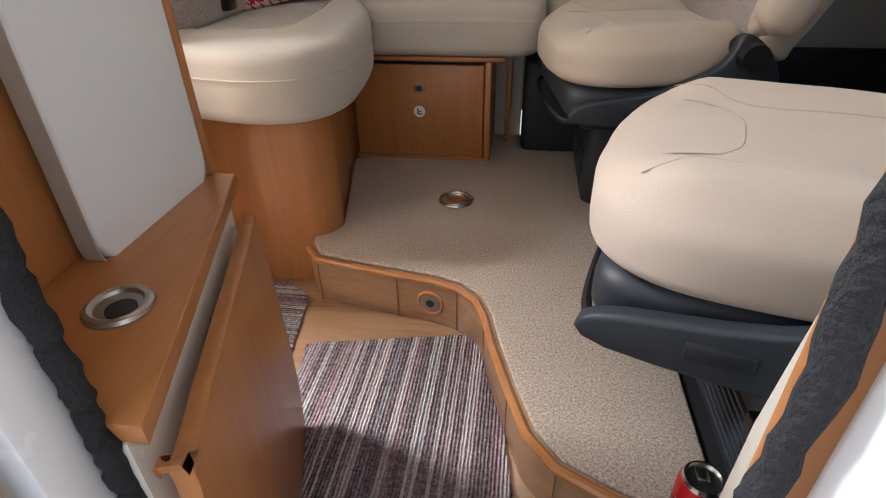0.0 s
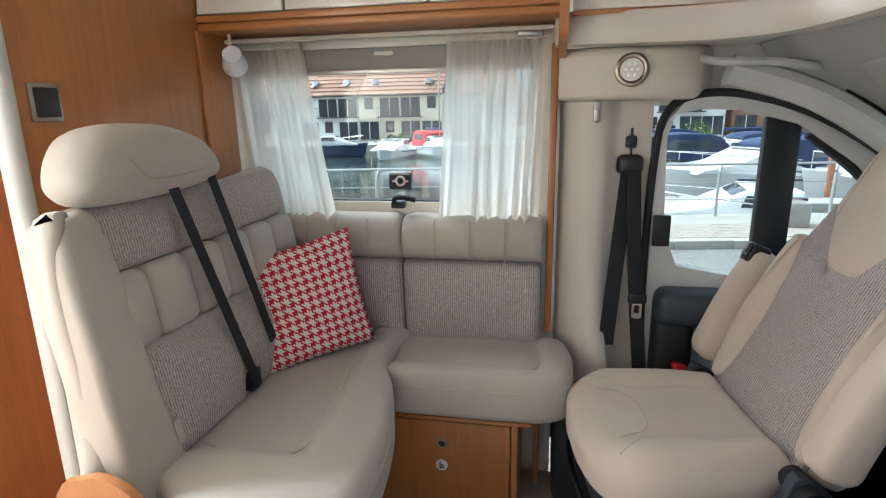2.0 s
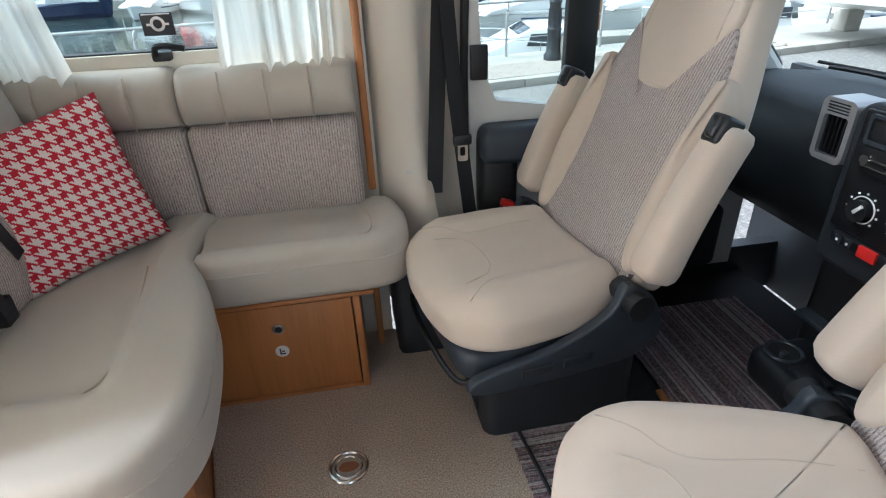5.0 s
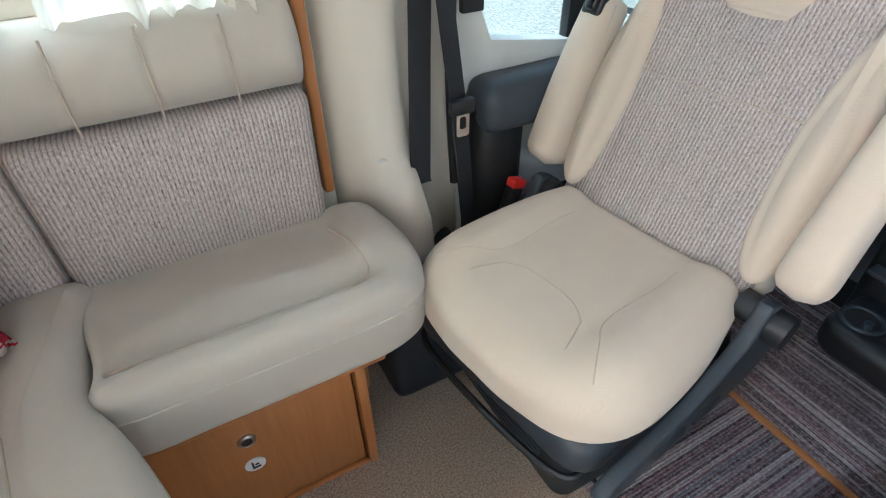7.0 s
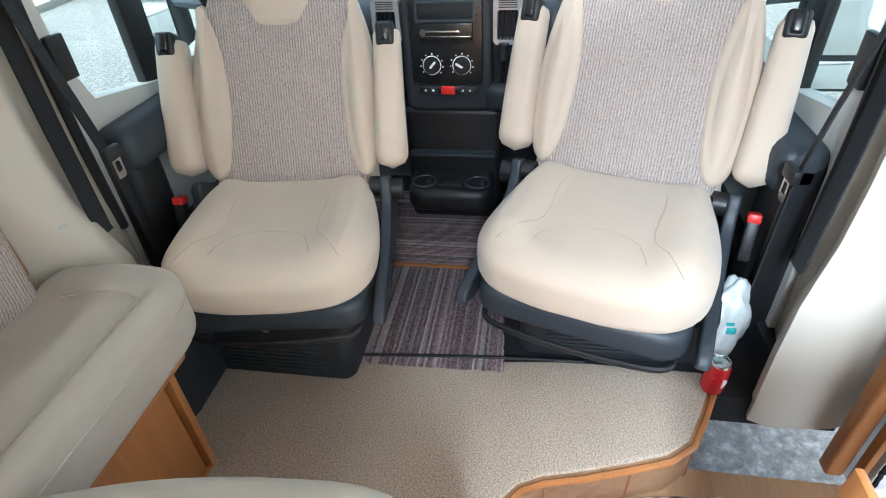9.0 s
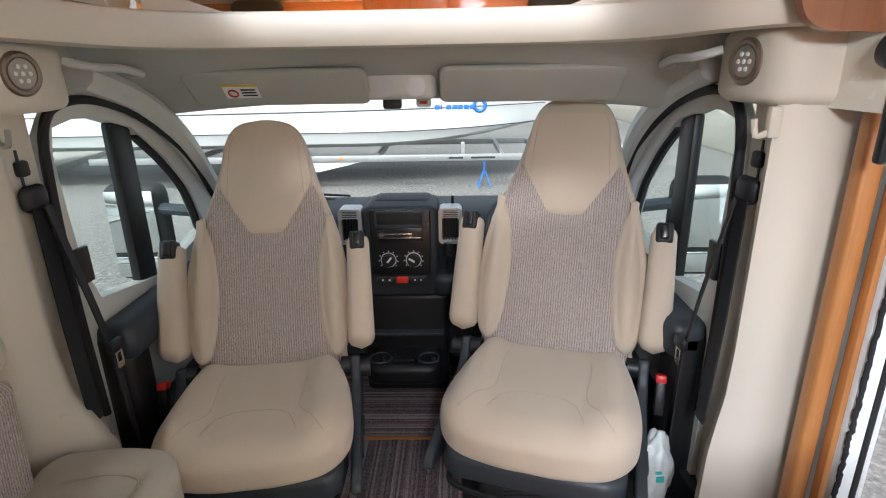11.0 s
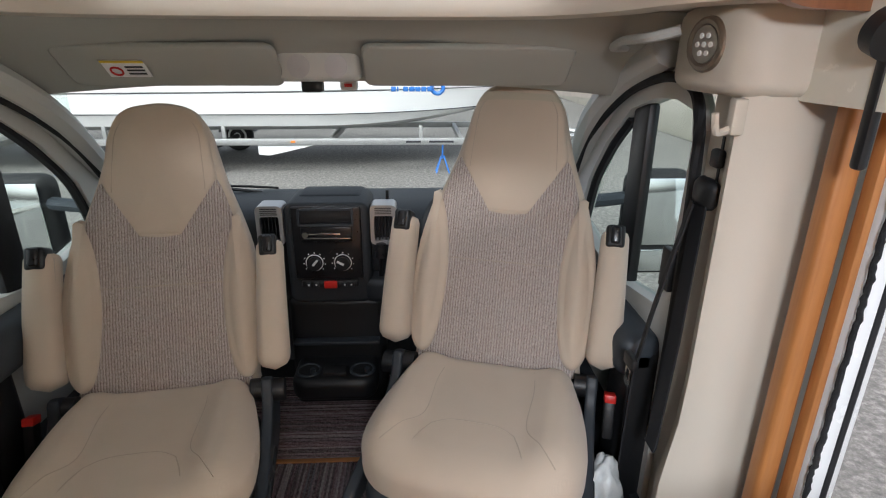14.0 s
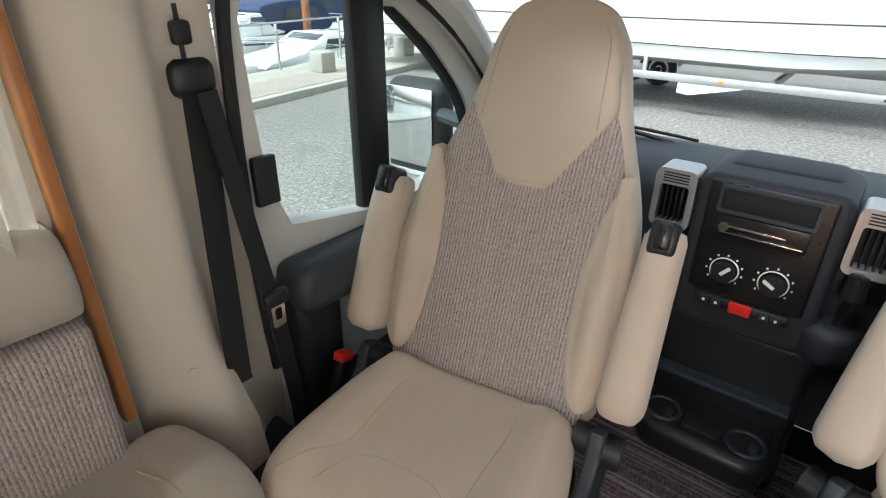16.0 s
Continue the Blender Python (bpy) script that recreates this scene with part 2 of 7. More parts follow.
def houndstooth():
    m, nt, b = nodes_of("red_white_houndstooth_knit", 0.95)
    tc = nt.nodes.new("ShaderNodeTexCoord")
    sep = nt.nodes.new("ShaderNodeSeparateXYZ")
    nt.links.new(tc.outputs["UV"], sep.inputs[0])
    p = 26.0
    u, v = math_node(nt, "MULTIPLY", sep.outputs[0], p), math_node(nt, "MULTIPLY", sep.outputs[1], p)
    qx, qy = math_node(nt, "FLOOR", math_node(nt, "MULTIPLY", u, 4.0)), math_node(nt, "FLOOR", math_node(nt, "MULTIPLY", v, 4.0))
    a = math_node(nt, "PINGPONG", math_node(nt, "FLOOR", u), 1.0)
    c = math_node(nt, "PINGPONG", math_node(nt, "FLOOR", v), 1.0)
    d = math_node(nt, "PINGPONG", math_node(nt, "FLOOR", math_node(nt, "DIVIDE", math_node(nt, "ADD", qx, qy), 2.0)), 1.0)
    same = math_node(nt, "COMPARE", a, c)
    same.node.inputs[2].default_value = 0.1
    f = mixc(nt, same, d, a)
    col = mixc(nt, f, (0.75, 0.66, 0.62), (0.50, 0.012, 0.03))
    yarn = noise_tex(nt, coords(nt), 320, 3)
    nt.links.new(mixc(nt, 0.5, col, ramp(nt, yarn, [(0.3, (0.25, 0.25, 0.25)), (0.7, (0.8, 0.8, 0.8))]), "OVERLAY"), b.inputs["Base Color"])
    bump(nt, b, yarn, 0.9, 0.003)
    return m


HOUND = houndstooth()


def glass_material(name, tint=(0.9, 0.96, 0.94)):
    m, nt, b = nodes_of(name, 0.0)
    out = nt.nodes["Material Output"]
    tr, gl, mix = (nt.nodes.new(k) for k in ("ShaderNodeBsdfTransparent", "ShaderNodeBsdfGlossy", "ShaderNodeMixShader"))
    tr.inputs[0].default_value = (*tint, 1)
    gl.inputs["Roughness"].default_value = 0.02
    mix.inputs[0].default_value = 0.035
    nt.links.new(tr.outputs[0], mix.inputs[1])
    nt.links.new(gl.outputs[0], mix.inputs[2])
    nt.links.new(mix.outputs[0], out.inputs[0])
    return m


GLASS = glass_material("window_glass")
TINT = glass_material("smoked_acrylic", (0.8, 0.83, 0.88))


def sheer():
    m, nt, b = nodes_of("sheer_cream_curtain", 0.9)
    out = nt.nodes["Material Output"]
    v = coords(nt, (1, 1, 1))
    thread = noise_tex(nt, coords(nt, (400, 400, 12)), 1, 2)
    st = noise_tex(nt, coords(nt, (26, 26, 0.1)), 1, 2)
    nt.links.new(ramp(nt, mixc(nt, 0.5, thread, st), [(0.3, (0.72, 0.67, 0.58)), (0.7, (0.88, 0.85, 0.78))]), b.inputs["Base Color"])
    tl, tp, m1, m2 = (nt.nodes.new(k) for k in ("ShaderNodeBsdfTranslucent", "ShaderNodeBsdfTransparent", "ShaderNodeMixShader", "ShaderNodeMixShader"))
    tl.inputs[0].default_value = (0.95, 0.92, 0.85, 1)
    m1.inputs[0].default_value = 0.68
    nt.links.new(b.outputs[0], m1.inputs[1])
    nt.links.new(tl.outputs[0], m1.inputs[2])
    dens = ramp(nt, st, [(0.35, (0.12, 0.12, 0.12)), (0.62, (0.3, 0.3, 0.3))])
    nt.links.new(dens, m2.inputs[0])
    nt.links.new(m1.outputs[0], m2.inputs[1])
    nt.links.new(tp.outputs[0], m2.inputs[2])
    nt.links.new(m2.outputs[0], out.inputs[0])
    return m


SHEER = sheer()


def glow(name, c, strength):
    m, nt, b = nodes_of(name)
    b.inputs["Emission Color"].default_value, b.inputs["Emission Strength"].default_value = (*c, 1), strength
    return m


LED = glow("warm_led_strip", (1.0, 0.42, 0.09), 1.1)
COVE = glow("warm_cove_light", (1.0, 0.40, 0.07), 17.0)

# ---- building helpers ----


def finish(bm, smooth=True):
    bmesh.ops.remove_doubles(bm, verts=bm.verts, dist=1e-6)
    bmesh.ops.recalc_face_normals(bm, faces=bm.faces)
    for f in bm.faces:
        f.smooth = smooth


def mesh_of(name, bm, material, smooth=True, flat_angle=35.0):
    finish(bm, smooth)
    me = bpy.data.meshes.new(name)
    bm.to_mesh(me)
    bm.free()
    me.materials.append(material)
    if smooth:
        me.set_sharp_from_angle(angle=radians(flat_angle))
    return me


def part(name, bm, material, parent, label="", smooth=True, sharp=35.0):
    ob = new(name, mesh_of(name, bm, material, smooth, sharp))
    ob.parent = parent
    if parent is not None and parent.parent is None:
        ob.matrix_parent_inverse = parent.matrix_basis.inverted()
    return tagged(ob, label)


def thing(name, label, category, at=(0, 0, 0), group="", kind=""):
    ob = new(name)
    ob.empty_display_size = 0.05
    ob.matrix_basis = Matrix.Translation(at)
    return tagged(ob, label, category, group, kind)


def solo(name, bm, material, label, category, group="", kind="", sharp=35.0):
    return tagged(new(name, mesh_of(name, bm, material, True, sharp)), label, category, group, kind)


def boxes(*specs, bev=0.004, seg=2):
    """One mesh of bevelled boxes (x0, x1, y0, y1, z0, z1)."""
    bm = bmesh.new()
    for x0, x1, y0, y1, z0, z1 in specs:
        b2 = bmesh.new()
        bmesh.ops.create_cube(b2, size=1, matrix=Matrix.LocRotScale(((x0 + x1) / 2, (y0 + y1) / 2, (z0 + z1) / 2), None, (abs(x1 - x0), abs(y1 - y0), abs(z1 - z0))))
        if bev:
            bmesh.ops.bevel(b2, geom=b2.edges, offset=min(bev, 0.45 * min(abs(x1 - x0), abs(y1 - y0), abs(z1 - z0))), segments=seg, profile=0.5, affect="EDGES")
        join(bm, b2)
    return bm


def join(bm, other, m=None):
    if m is not None:
        bmesh.ops.transform(other, matrix=m, verts=other.verts)
    me = bpy.data.meshes.new("tmp")
    other.to_mesh(me)
    other.free()
    bm.from_mesh(me)
    bpy.data.meshes.remove(me)
    return bm


def moved(bm, m):
    bmesh.ops.transform(bm, matrix=m, verts=bm.verts)
    return bm


def rrect(x0, x1, y0, y1, r, n=5):
    pts = []
    for cx, cy, a in ((x1 - r, y1 - r, 0), (x0 + r, y1 - r, 90), (x0 + r, y0 + r, 180), (x1 - r, y0 + r, 270)):
        pts += [(cx + r * math.cos(radians(a + 90 * i / n)), cy + r * math.sin(radians(a + 90 * i / n))) for i in range(n + 1)]
    return pts


def rounded(pts, n=6):
    """A closed Catmull-Rom curve through the points."""
    out, k = [], len(pts)
    for i in range(k):
        p0, p1, p2, p3 = (Vector(pts[(i + j - 1) % k]) for j in range(4))
        for s in range(n):
            t = s / n
            out.append(tuple(0.5 * ((2 * p1) + (p2 - p0) * t + (2 * p0 - 5 * p1 + 4 * p2 - p3) * t * t + (3 * p1 - p0 - 3 * p2 + p3) * t ** 3)))
    return out


def curve(pts, n=6):
    """An open Catmull-Rom curve through the points, in space."""
    out, k = [], len(pts)
    for i in range(k - 1):
        p0, p1, p2, p3 = (Vector(pts[min(max(i + j - 1, 0), k - 1)]) for j in range(4))
        for s in range(n):
            t = s / n
            out.append(0.5 * ((2 * p1) + (p2 - p0) * t + (2 * p0 - 5 * p1 + 4 * p2 - p3) * t * t + (3 * p1 - p0 - 3 * p2 + p3) * t ** 3))
    return out + [Vector(pts[-1])]


def inset(pts, d):
    k, out = len(pts), []
    area2 = sum(pts[i][0] * pts[(i + 1) % k][1] - pts[(i + 1) % k][0] * pts[i][1] for i in range(k))
    s = 1 if area2 > 0 else -1
    for i in range(k):
        a, b = Vector(pts[i - 1]), Vector(pts[(i + 1) % k])
        t = (b - a).normalized()
        out.append((pts[i][0] - s * t.y * d, pts[i][1] + s * t.x * d))
    return out


def slab(outline, z0, z1, r=0.01, rings=1, high=None, low_r=None, steps=4):
    """A plate or cushion over an outline, with rounded rims; high(x, y, s) lifts its top, s being 1 at the rim and 0 in the middle."""
    bm = bmesh.new()
    low_r = r if low_r is None else low_r
    k = len(outline)
    cx, cy = sum(p[0] for p in outline) / k, sum(p[1] for p in outline) / k
    loops = []
    for i in range(steps + 1):
        a = radians(90 * i / steps)
        d, z = low_r * (1 - math.sin(a)), z0 + low_r * (1 - math.cos(a))
        loops.append([(x, y, z) for x, y in (inset(outline, d) if d > 1e-6 else outline)])
    for i in range(steps + 1):
        a = radians(90 * i / steps)
        d, z = r * (1 - math.cos(a)), z1 - r * (1 - math.sin(a))
        ring = inset(outline, d) if d > 1e-6 else outline
        f = i / steps
        loops.append([(x, y, z + (high(x, y, 1.0) * f if high else 0)) for x, y in ring])
    top = loops[-1]
    for j in range(1, rings):
        s = 1 - j / rings
        ring = [(cx + (x - cx) * s, cy + (y - cy) * s) for x, y, z in top]
        loops.append([(x, y, z1 + (high(x, y, s) if high else 0)) for x, y in ring])
    vs = [[bm.verts.new(p) for p in loop] for loop in loops]
    for a, b in zip(vs, vs[1:]):
        for i in range(k):
            bm.faces.new((a[i], a[(i + 1) % k], b[(i + 1) % k], b[i]))
    bm.faces.new(list(reversed(vs[0])))
    if rings > 1:
        c = bm.verts.new((cx, cy, z1 + (high(cx, cy, 0.0) if high else 0)))
        for i in range(k):
            bm.faces.new((vs[-1][i], vs[-1][(i + 1) % k], c))
    else:
        bm.faces.new(vs[-1])
    return bm


def tube(pts, r, n=6, closed=False):
    """A round bar along points."""
    bm = bmesh.new()
    pts = [Vector(p) for p in pts]
    k, rings, up = len(pts), [], Vector((0.13, 0.21, 1))
    for i, p in enumerate(pts):
        a, b = (pts[i - 1], pts[(i + 1) % k]) if closed else (pts[max(i - 1, 0)], pts[min(i + 1, k - 1)])
        t = (b - a).normalized()
        u = t.cross(up).normalized() if t.cross(up).length > 1e-3 else t.cross(Vector((1, 0, 0))).normalized()
        w = t.cross(u)
        rr = r[i] if isinstance(r, list) else r
        rings.append([bm.verts.new(p + (u * math.cos(2 * math.pi * j / n) + w * math.sin(2 * math.pi * j / n)) * rr) for j in range(n)])
    for a, b in zip(rings, rings[1:] + ([rings[0]] if closed else [])):
        for j in range(n):
            bm.faces.new((a[j], a[(j + 1) % n], b[(j + 1) % n], b[j]))
    if not closed:
        bm.faces.new(list(reversed(rings[0])))
        bm.faces.new(rings[-1])
    return bm


def pad_loft(length, centre, half, m, n=20, power=2.6):
    """A stuffed pad along z: its centre (x, y) and half sizes (x, y) at each fraction of its length."""
    bm = bmesh.new()
    rings = []
    k = 26
    for i in range(k + 1):
        f = i / k
        cap = min(1.0, (max(0.0, 1 - max(0.0, 1 - f * length / 0.045) ** 2)) ** 0.5) * min(1.0, (max(0.0, 1 - max(0.0, 1 - (1 - f) * length / 0.03) ** 2)) ** 0.5)
        cap = max(cap, 0.02)
        cx, cy = centre(f)
        hx, hy = half(f)
        ring = []
        for j in range(n):
            a = 2 * math.pi * j / n
            c, s = math.cos(a), math.sin(a)
            ring.append(bm.verts.new((cx + hx * cap * math.copysign(abs(c) ** (2 / power), c), cy + hy * cap * math.copysign(abs(s) ** (2 / power), s), f * length)))
        rings.append(ring)
    for a, b in zip(rings, rings[1:]):
        for j in range(n):
            bm.faces.new((a[j], a[(j + 1) % n], b[(j + 1) % n], b[j]))
    bm.faces.new(list(reversed(rings[0])))
    bm.faces.new(rings[-1])
    return moved(bm, m)


def ribbon(pts, wide, thick, across):
    """A flat strap along points; across: its width's direction."""
    bm = bmesh.new()
    pts = [Vector(p) for p in pts]
    rings = []
    for i, p in enumerate(pts):
        t = (pts[min(i + 1, len(pts) - 1)] - pts[max(i - 1, 0)]).normalized()
        w = Vector(across)
        w = (w - t * w.dot(t)).normalized()
        nn = t.cross(w)
        rings.append([bm.verts.new(p + w * a * wide / 2 + nn * b * thick / 2) for a, b in ((-1, -1), (1, -1), (1, 1), (-1, 1))])
    for a, b in zip(rings, rings[1:]):
        for j in range(4):
            bm.faces.new((a[j], a[(j + 1) % 4], b[(j + 1) % 4], b[j]))
    bm.faces.new(list(reversed(rings[0])))
    bm.faces.new(rings[-1])
    return bm


def sweep(path, section):
    """A moulding: a section (out, up) carried along a level path."""
    bm = bmesh.new()
    path = [Vector(p) for p in path]
    rings = []
    for i, p in enumerate(path):
        t = path[min(i + 1, len(path) - 1)] - path[max(i - 1, 0)]
        t.z = 0
        t.normalize()
        side = Vector((t.y, -t.x, 0))
        rings.append([bm.verts.new(p + side * a + Vector((0, 0, b))) for a, b in section])
    m = len(section)
    for a, b in zip(rings, rings[1:]):
        for j in range(m):
            bm.faces.new((a[j], a[(j + 1) % m], b[(j + 1) % m], b[j]))
    bm.faces.new(list(reversed(rings[0])))
    bm.faces.new(rings[-1])
    return bm


def disc(r, h, m, n=24, r2=None):
    bm = bmesh.new()
    bmesh.ops.create_cone(bm, cap_ends=True, segments=n, radius1=r, radius2=r if r2 is None else r2, depth=h)
    return moved(bm, m)


def ring_bm(r, t, m, n=28, k=8):
    return moved(tube([(r * math.cos(2 * math.pi * i / n), r * math.sin(2 * math.pi * i / n), 0) for i in range(n)], t, k, True), m)


def frame_bm(outer, inner, z0, z1, m=None):
    """A flat frame between two outlines with as many points."""
    bm = bmesh.new()
    rows = [[bm.verts.new((x, y, z)) for x, y in o] for o, z in ((outer, z0), (outer, z1), (inner, z1), (inner, z0))]
    k = len(outer)
    for a, b in zip(rows, rows[1:] + rows[:1]):
        for i in range(k):
            bm.faces.new((a[i], a[(i + 1) % k], b[(i + 1) % k], b[i]))
    return moved(bm, m) if m is not None else bm


def plate(pts, z0, z1, m=None, bev=0.0):
    bm = slab(pts, z0, z1, max(bev, 1e-5), steps=2 if bev else 1)
    return moved(bm, m) if m is not None else bm


# maps a plan drawn in (x, z) to an upright wall facing along y, and one in (y, z) to a wall facing along x
XZ = Matrix(((1, 0, 0, 0), (0, 0, 1, 0), (0, 1, 0, 0), (0, 0, 0, 1)))
YZ = Matrix(((0, 0, 1, 0), (1, 0, 0, 0), (0, 1, 0, 0), (0, 0, 0, 1)))
MID = 2.69

# ---- the motorhome's shell ----


def wall(name, label, bm, material):
    return solo(name, bm, material, label, "wall", kind="structure")


# floor of the entrance and kitchen, and the raised carpeted platform with its wooden riser
wall("floor", "light wood-effect plank floor in the entrance", boxes((-1.5, 1.78, 1.5, 3.66, -0.2, -0.15), bev=0), OAK_X)["category"] = "floor"
STEP = [(1.085, 2.66), (1.098, 2.61), (1.138, 2.555), (1.25, 2.53), (1.367, 2.508), (1.46, 2.492), (1.53, 2.468), (1.58, 2.425), (1.606, 2.37), (1.628, 2.28), (1.668, 2.154),
        (1.705, 2.05), (1.757, 1.985), (1.847, 1.938), (1.93, 1.90), (2.02, 1.86), (2.02, 2.3), (1.99, 2.6), (1.955, 2.95), (1.90, 3.42), (1.70, 3.52), (1.16, 3.52), (1.05, 3.2), (1.14, 2.76), (1.13, 2.70)]
platform = thing("raised_floor", "raised wooden floor platform with curved edge", "floor", (1.6, 2.6, -0.15), kind="structure")
part("riser", slab(STEP, -0.15, -0.012, 0.006, steps=2), OAK_X, platform, "wood-effect curved riser")
part("nosing", tube([(x, y, -0.014) for x, y in STEP[1:16]], 0.010, 8), PEAR_X, platform, "rounded pear-wood nosing")
part("carpet", slab(inset(STEP, 0.016), -0.013, 0.0, 0.006, steps=3), CARPET, platform, "beige cut-pile carpet")
# thin plank joints on the riser and floor
for i, (x, y) in enumerate(STEP[2:14:2]):
    part("plank_joint", boxes((x - 0.001, x + 0.001, y - 0.003, y + 0.01, -0.15, -0.03), bev=0), BROWN, platform)
sock = thing("step_socket", "round pear-wood rimmed socket in the step riser", "socket", (1.459, 2.49, -0.08))
MS = pose(1.459, 2.492, -0.083, 90, 0, -12)
part("rim", ring_bm(0.032, 0.007, MS), PEAR_X, sock)
part("cup", disc(0.028, 0.012, MS), STEEL, sock)
part("slot", disc(0.011, 0.016, MS), BLACK, sock)

solo("cab_floor", boxes((1.93, 3.15, 1.72, 3.66, -0.12, -0.012), bev=0), RUBBER, "black rubber cab floor", "floor", kind="structure")

# side wall with the lounge window
W0, W1, WZ0, WZ1 = 0.50, 1.61, 0.965, 1.53
w = boxes((-1.5, 1.66, 3.60, 3.64, -0.2, WZ0), (-1.5, 1.66, 3.60, 3.64, WZ1, 2.0), (-1.5, W0, 3.60, 3.64, WZ0, WZ1), (W1, 1.66, 3.60, 3.64, WZ0, WZ1), bev=0)
wall("wall_window", "cream wall round the lounge window", w, CREAM)
wall("wall_rear", "pear-wood rear wall of the living area", boxes((-1.54, -1.5, 1.5, 3.66, -0.2, 2.0), bev=0), PEAR_Z)
wall("wall_door", "cream wall beside the entrance door", boxes((-1.5, 1.30, 1.60, 1.64, -0.2, 2.0), (1.30, 1.74, 1.56, 1.62, 1.86, 2.0), bev=0), CREAM)
# the gap left towards the rear is invented, out of view, for the fill lamp
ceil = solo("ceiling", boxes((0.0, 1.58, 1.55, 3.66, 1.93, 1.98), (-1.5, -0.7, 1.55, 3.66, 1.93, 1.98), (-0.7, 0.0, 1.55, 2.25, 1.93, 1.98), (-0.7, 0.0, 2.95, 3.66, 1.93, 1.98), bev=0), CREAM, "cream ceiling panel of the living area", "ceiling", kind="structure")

# sloping roof lining over the cab with the skylight opening
SL = math.atan(0.25)
MR = Matrix.Translation((1.58, MID, 1.955)) @ pose(0, 0, 0, 0, math.degrees(SL), 0)
hole = rrect(0.14, 0.86, -0.62, 0.62, 0.12, 6)
lining = frame_bm(rrect(-0.03, 1.18, -0.95, 0.95, 0.001, 6), hole, -0.02, 0.0, MR)
solo("cab_ceiling", lining, CREAM, "cream sloping roof lining round the skylight", "ceiling", kind="structure")
sky_t = thing("skylight", "panoramic skylight with dark rubber seal and half-drawn blind", "skylight", (2.0, MID, 1.85), kind="structure")
part("seal", frame_bm(rrect(0.13, 0.87, -0.63, 0.63, 0.13, 6), rrect(0.17, 0.82, -0.575, 0.575, 0.11, 6), -0.035, -0.021, MR), RUBBER, sky_t, "black rubber seal")
part("upstand", frame_bm(rrect(0.15, 0.84, -0.60, 0.60, 0.12, 6), rrect(0.155, 0.835, -0.595, 0.595, 0.115, 6), -0.03, 0.04, MR), SLATE, sky_t, "dark grey upstand")
part("lip", frame_bm(rrect(0.15, 0.84, -0.60, 0.60, 0.12, 6), rrect(0.19, 0.765, -0.52, 0.52, 0.06, 6), 0.03, 0.04, MR), SLATE, sky_t)
pane = part("pane", plate(rrect(0.17, 0.80, -0.53, 0.53, 0.07), 0.041, 0.046, MR), TINT, sky_t, "clear acrylic pane")
pane.visible_shadow = False
for s in (-1, 1):
    st = part("strut", moved(tube([(0.40, 0.55 * s, -0.035), (0.66, 0.53 * s, -0.03)], 0.008, 8), MR), STEEL, sky_t, "silver gas strut")
    part("knob", disc(0.024, 0.035, MR @ pose(0.68, 0.53 * s, -0.03, 90)), BLACK, st, "black thumb knob")
    part("side_rail", moved(boxes((0.16, 0.93, 0.69 * s - 0.022, 0.69 * s + 0.022, -0.075, -0.02), bev=0.012, seg=3), MR), TRIM, sky_t, "cream side rail")
part("cassette", moved(boxes((0.06, 0.27, -0.70, 0.70, -0.055, -0.02), bev=0.016, seg=4), MR), TRIM, sky_t, "cream blind cassette")
bl = part("blind", moved(boxes((0.27, 0.345, -0.66, 0.66, -0.05, -0.03), bev=0.003), MR), BLIND, sky_t, "grey pleated blind")
for v in (-0.20, 0.24):
    part("pull", moved(boxes((0.262, 0.285, v - 0.045, v + 0.045, -0.066, -0.05), bev=0.01, seg=3), MR), TRIM, bl, "cream grip")

# body wall strips that close the cab round the windows
shell = boxes((1.6, 3.3, 3.72, 3.76, 1.32, 2.0), (1.6, 3.3, 1.62, 1.66, 1.32, 2.0), bev=0)
wall("wall_cab_upper", "cream upper side walls of the cab", shell, CREAM)
wall("bulkhead_shelf", "pear-wood back wall of the over-cab shelf", boxes((2.70, 2.73, 1.72, 3.66, 1.5, 1.72), bev=0), PEAR_Y)
shelf = plate([(1.70, 3.70), (2.12, 3.42), (2.24, 3.34), (2.28, 3.1), (2.29, 2.69), (2.28, 2.28), (2.24, 2.04), (2.12, 1.96), (1.90, 1.86), (1.86, 1.68), (2.72, 1.68), (2.72, 3.70)][::-1], 1.505, 1.545)
solo("overcab_shelf", shelf, TRIM, "cream over-cab shelf floor", "shelf", kind="structure")
SECT = [(0.035, 0.0), (0.045, 0.02), (0.045, 0.06), (0.03, 0.09), (0.0, 0.098), (-0.03, 0.09), (-0.04, 0.06), (-0.04, 0.02), (-0.02, 0.0), (0.0, -0.006)]
lip = curve([(1.64, 3.50, 1.50), (1.85, 3.47, 1.495), (2.08, 3.42, 1.49), (2.22, 3.30, 1.488), (2.275, 3.08, 1.487), (2.29, 2.69, 1.487), (2.275, 2.30, 1.487), (2.22, 2.08, 1.488), (2.08, 1.96, 1.49), (1.95, 1.89, 1.495), (1.89, 1.80, 1.50), (1.875, 1.70, 1.50)], 6)
solo("shelf_lip", sweep(lip, SECT), TRIM, "cream moulded lip curving round the over-cab shelf", "shelf lip", kind="structure")
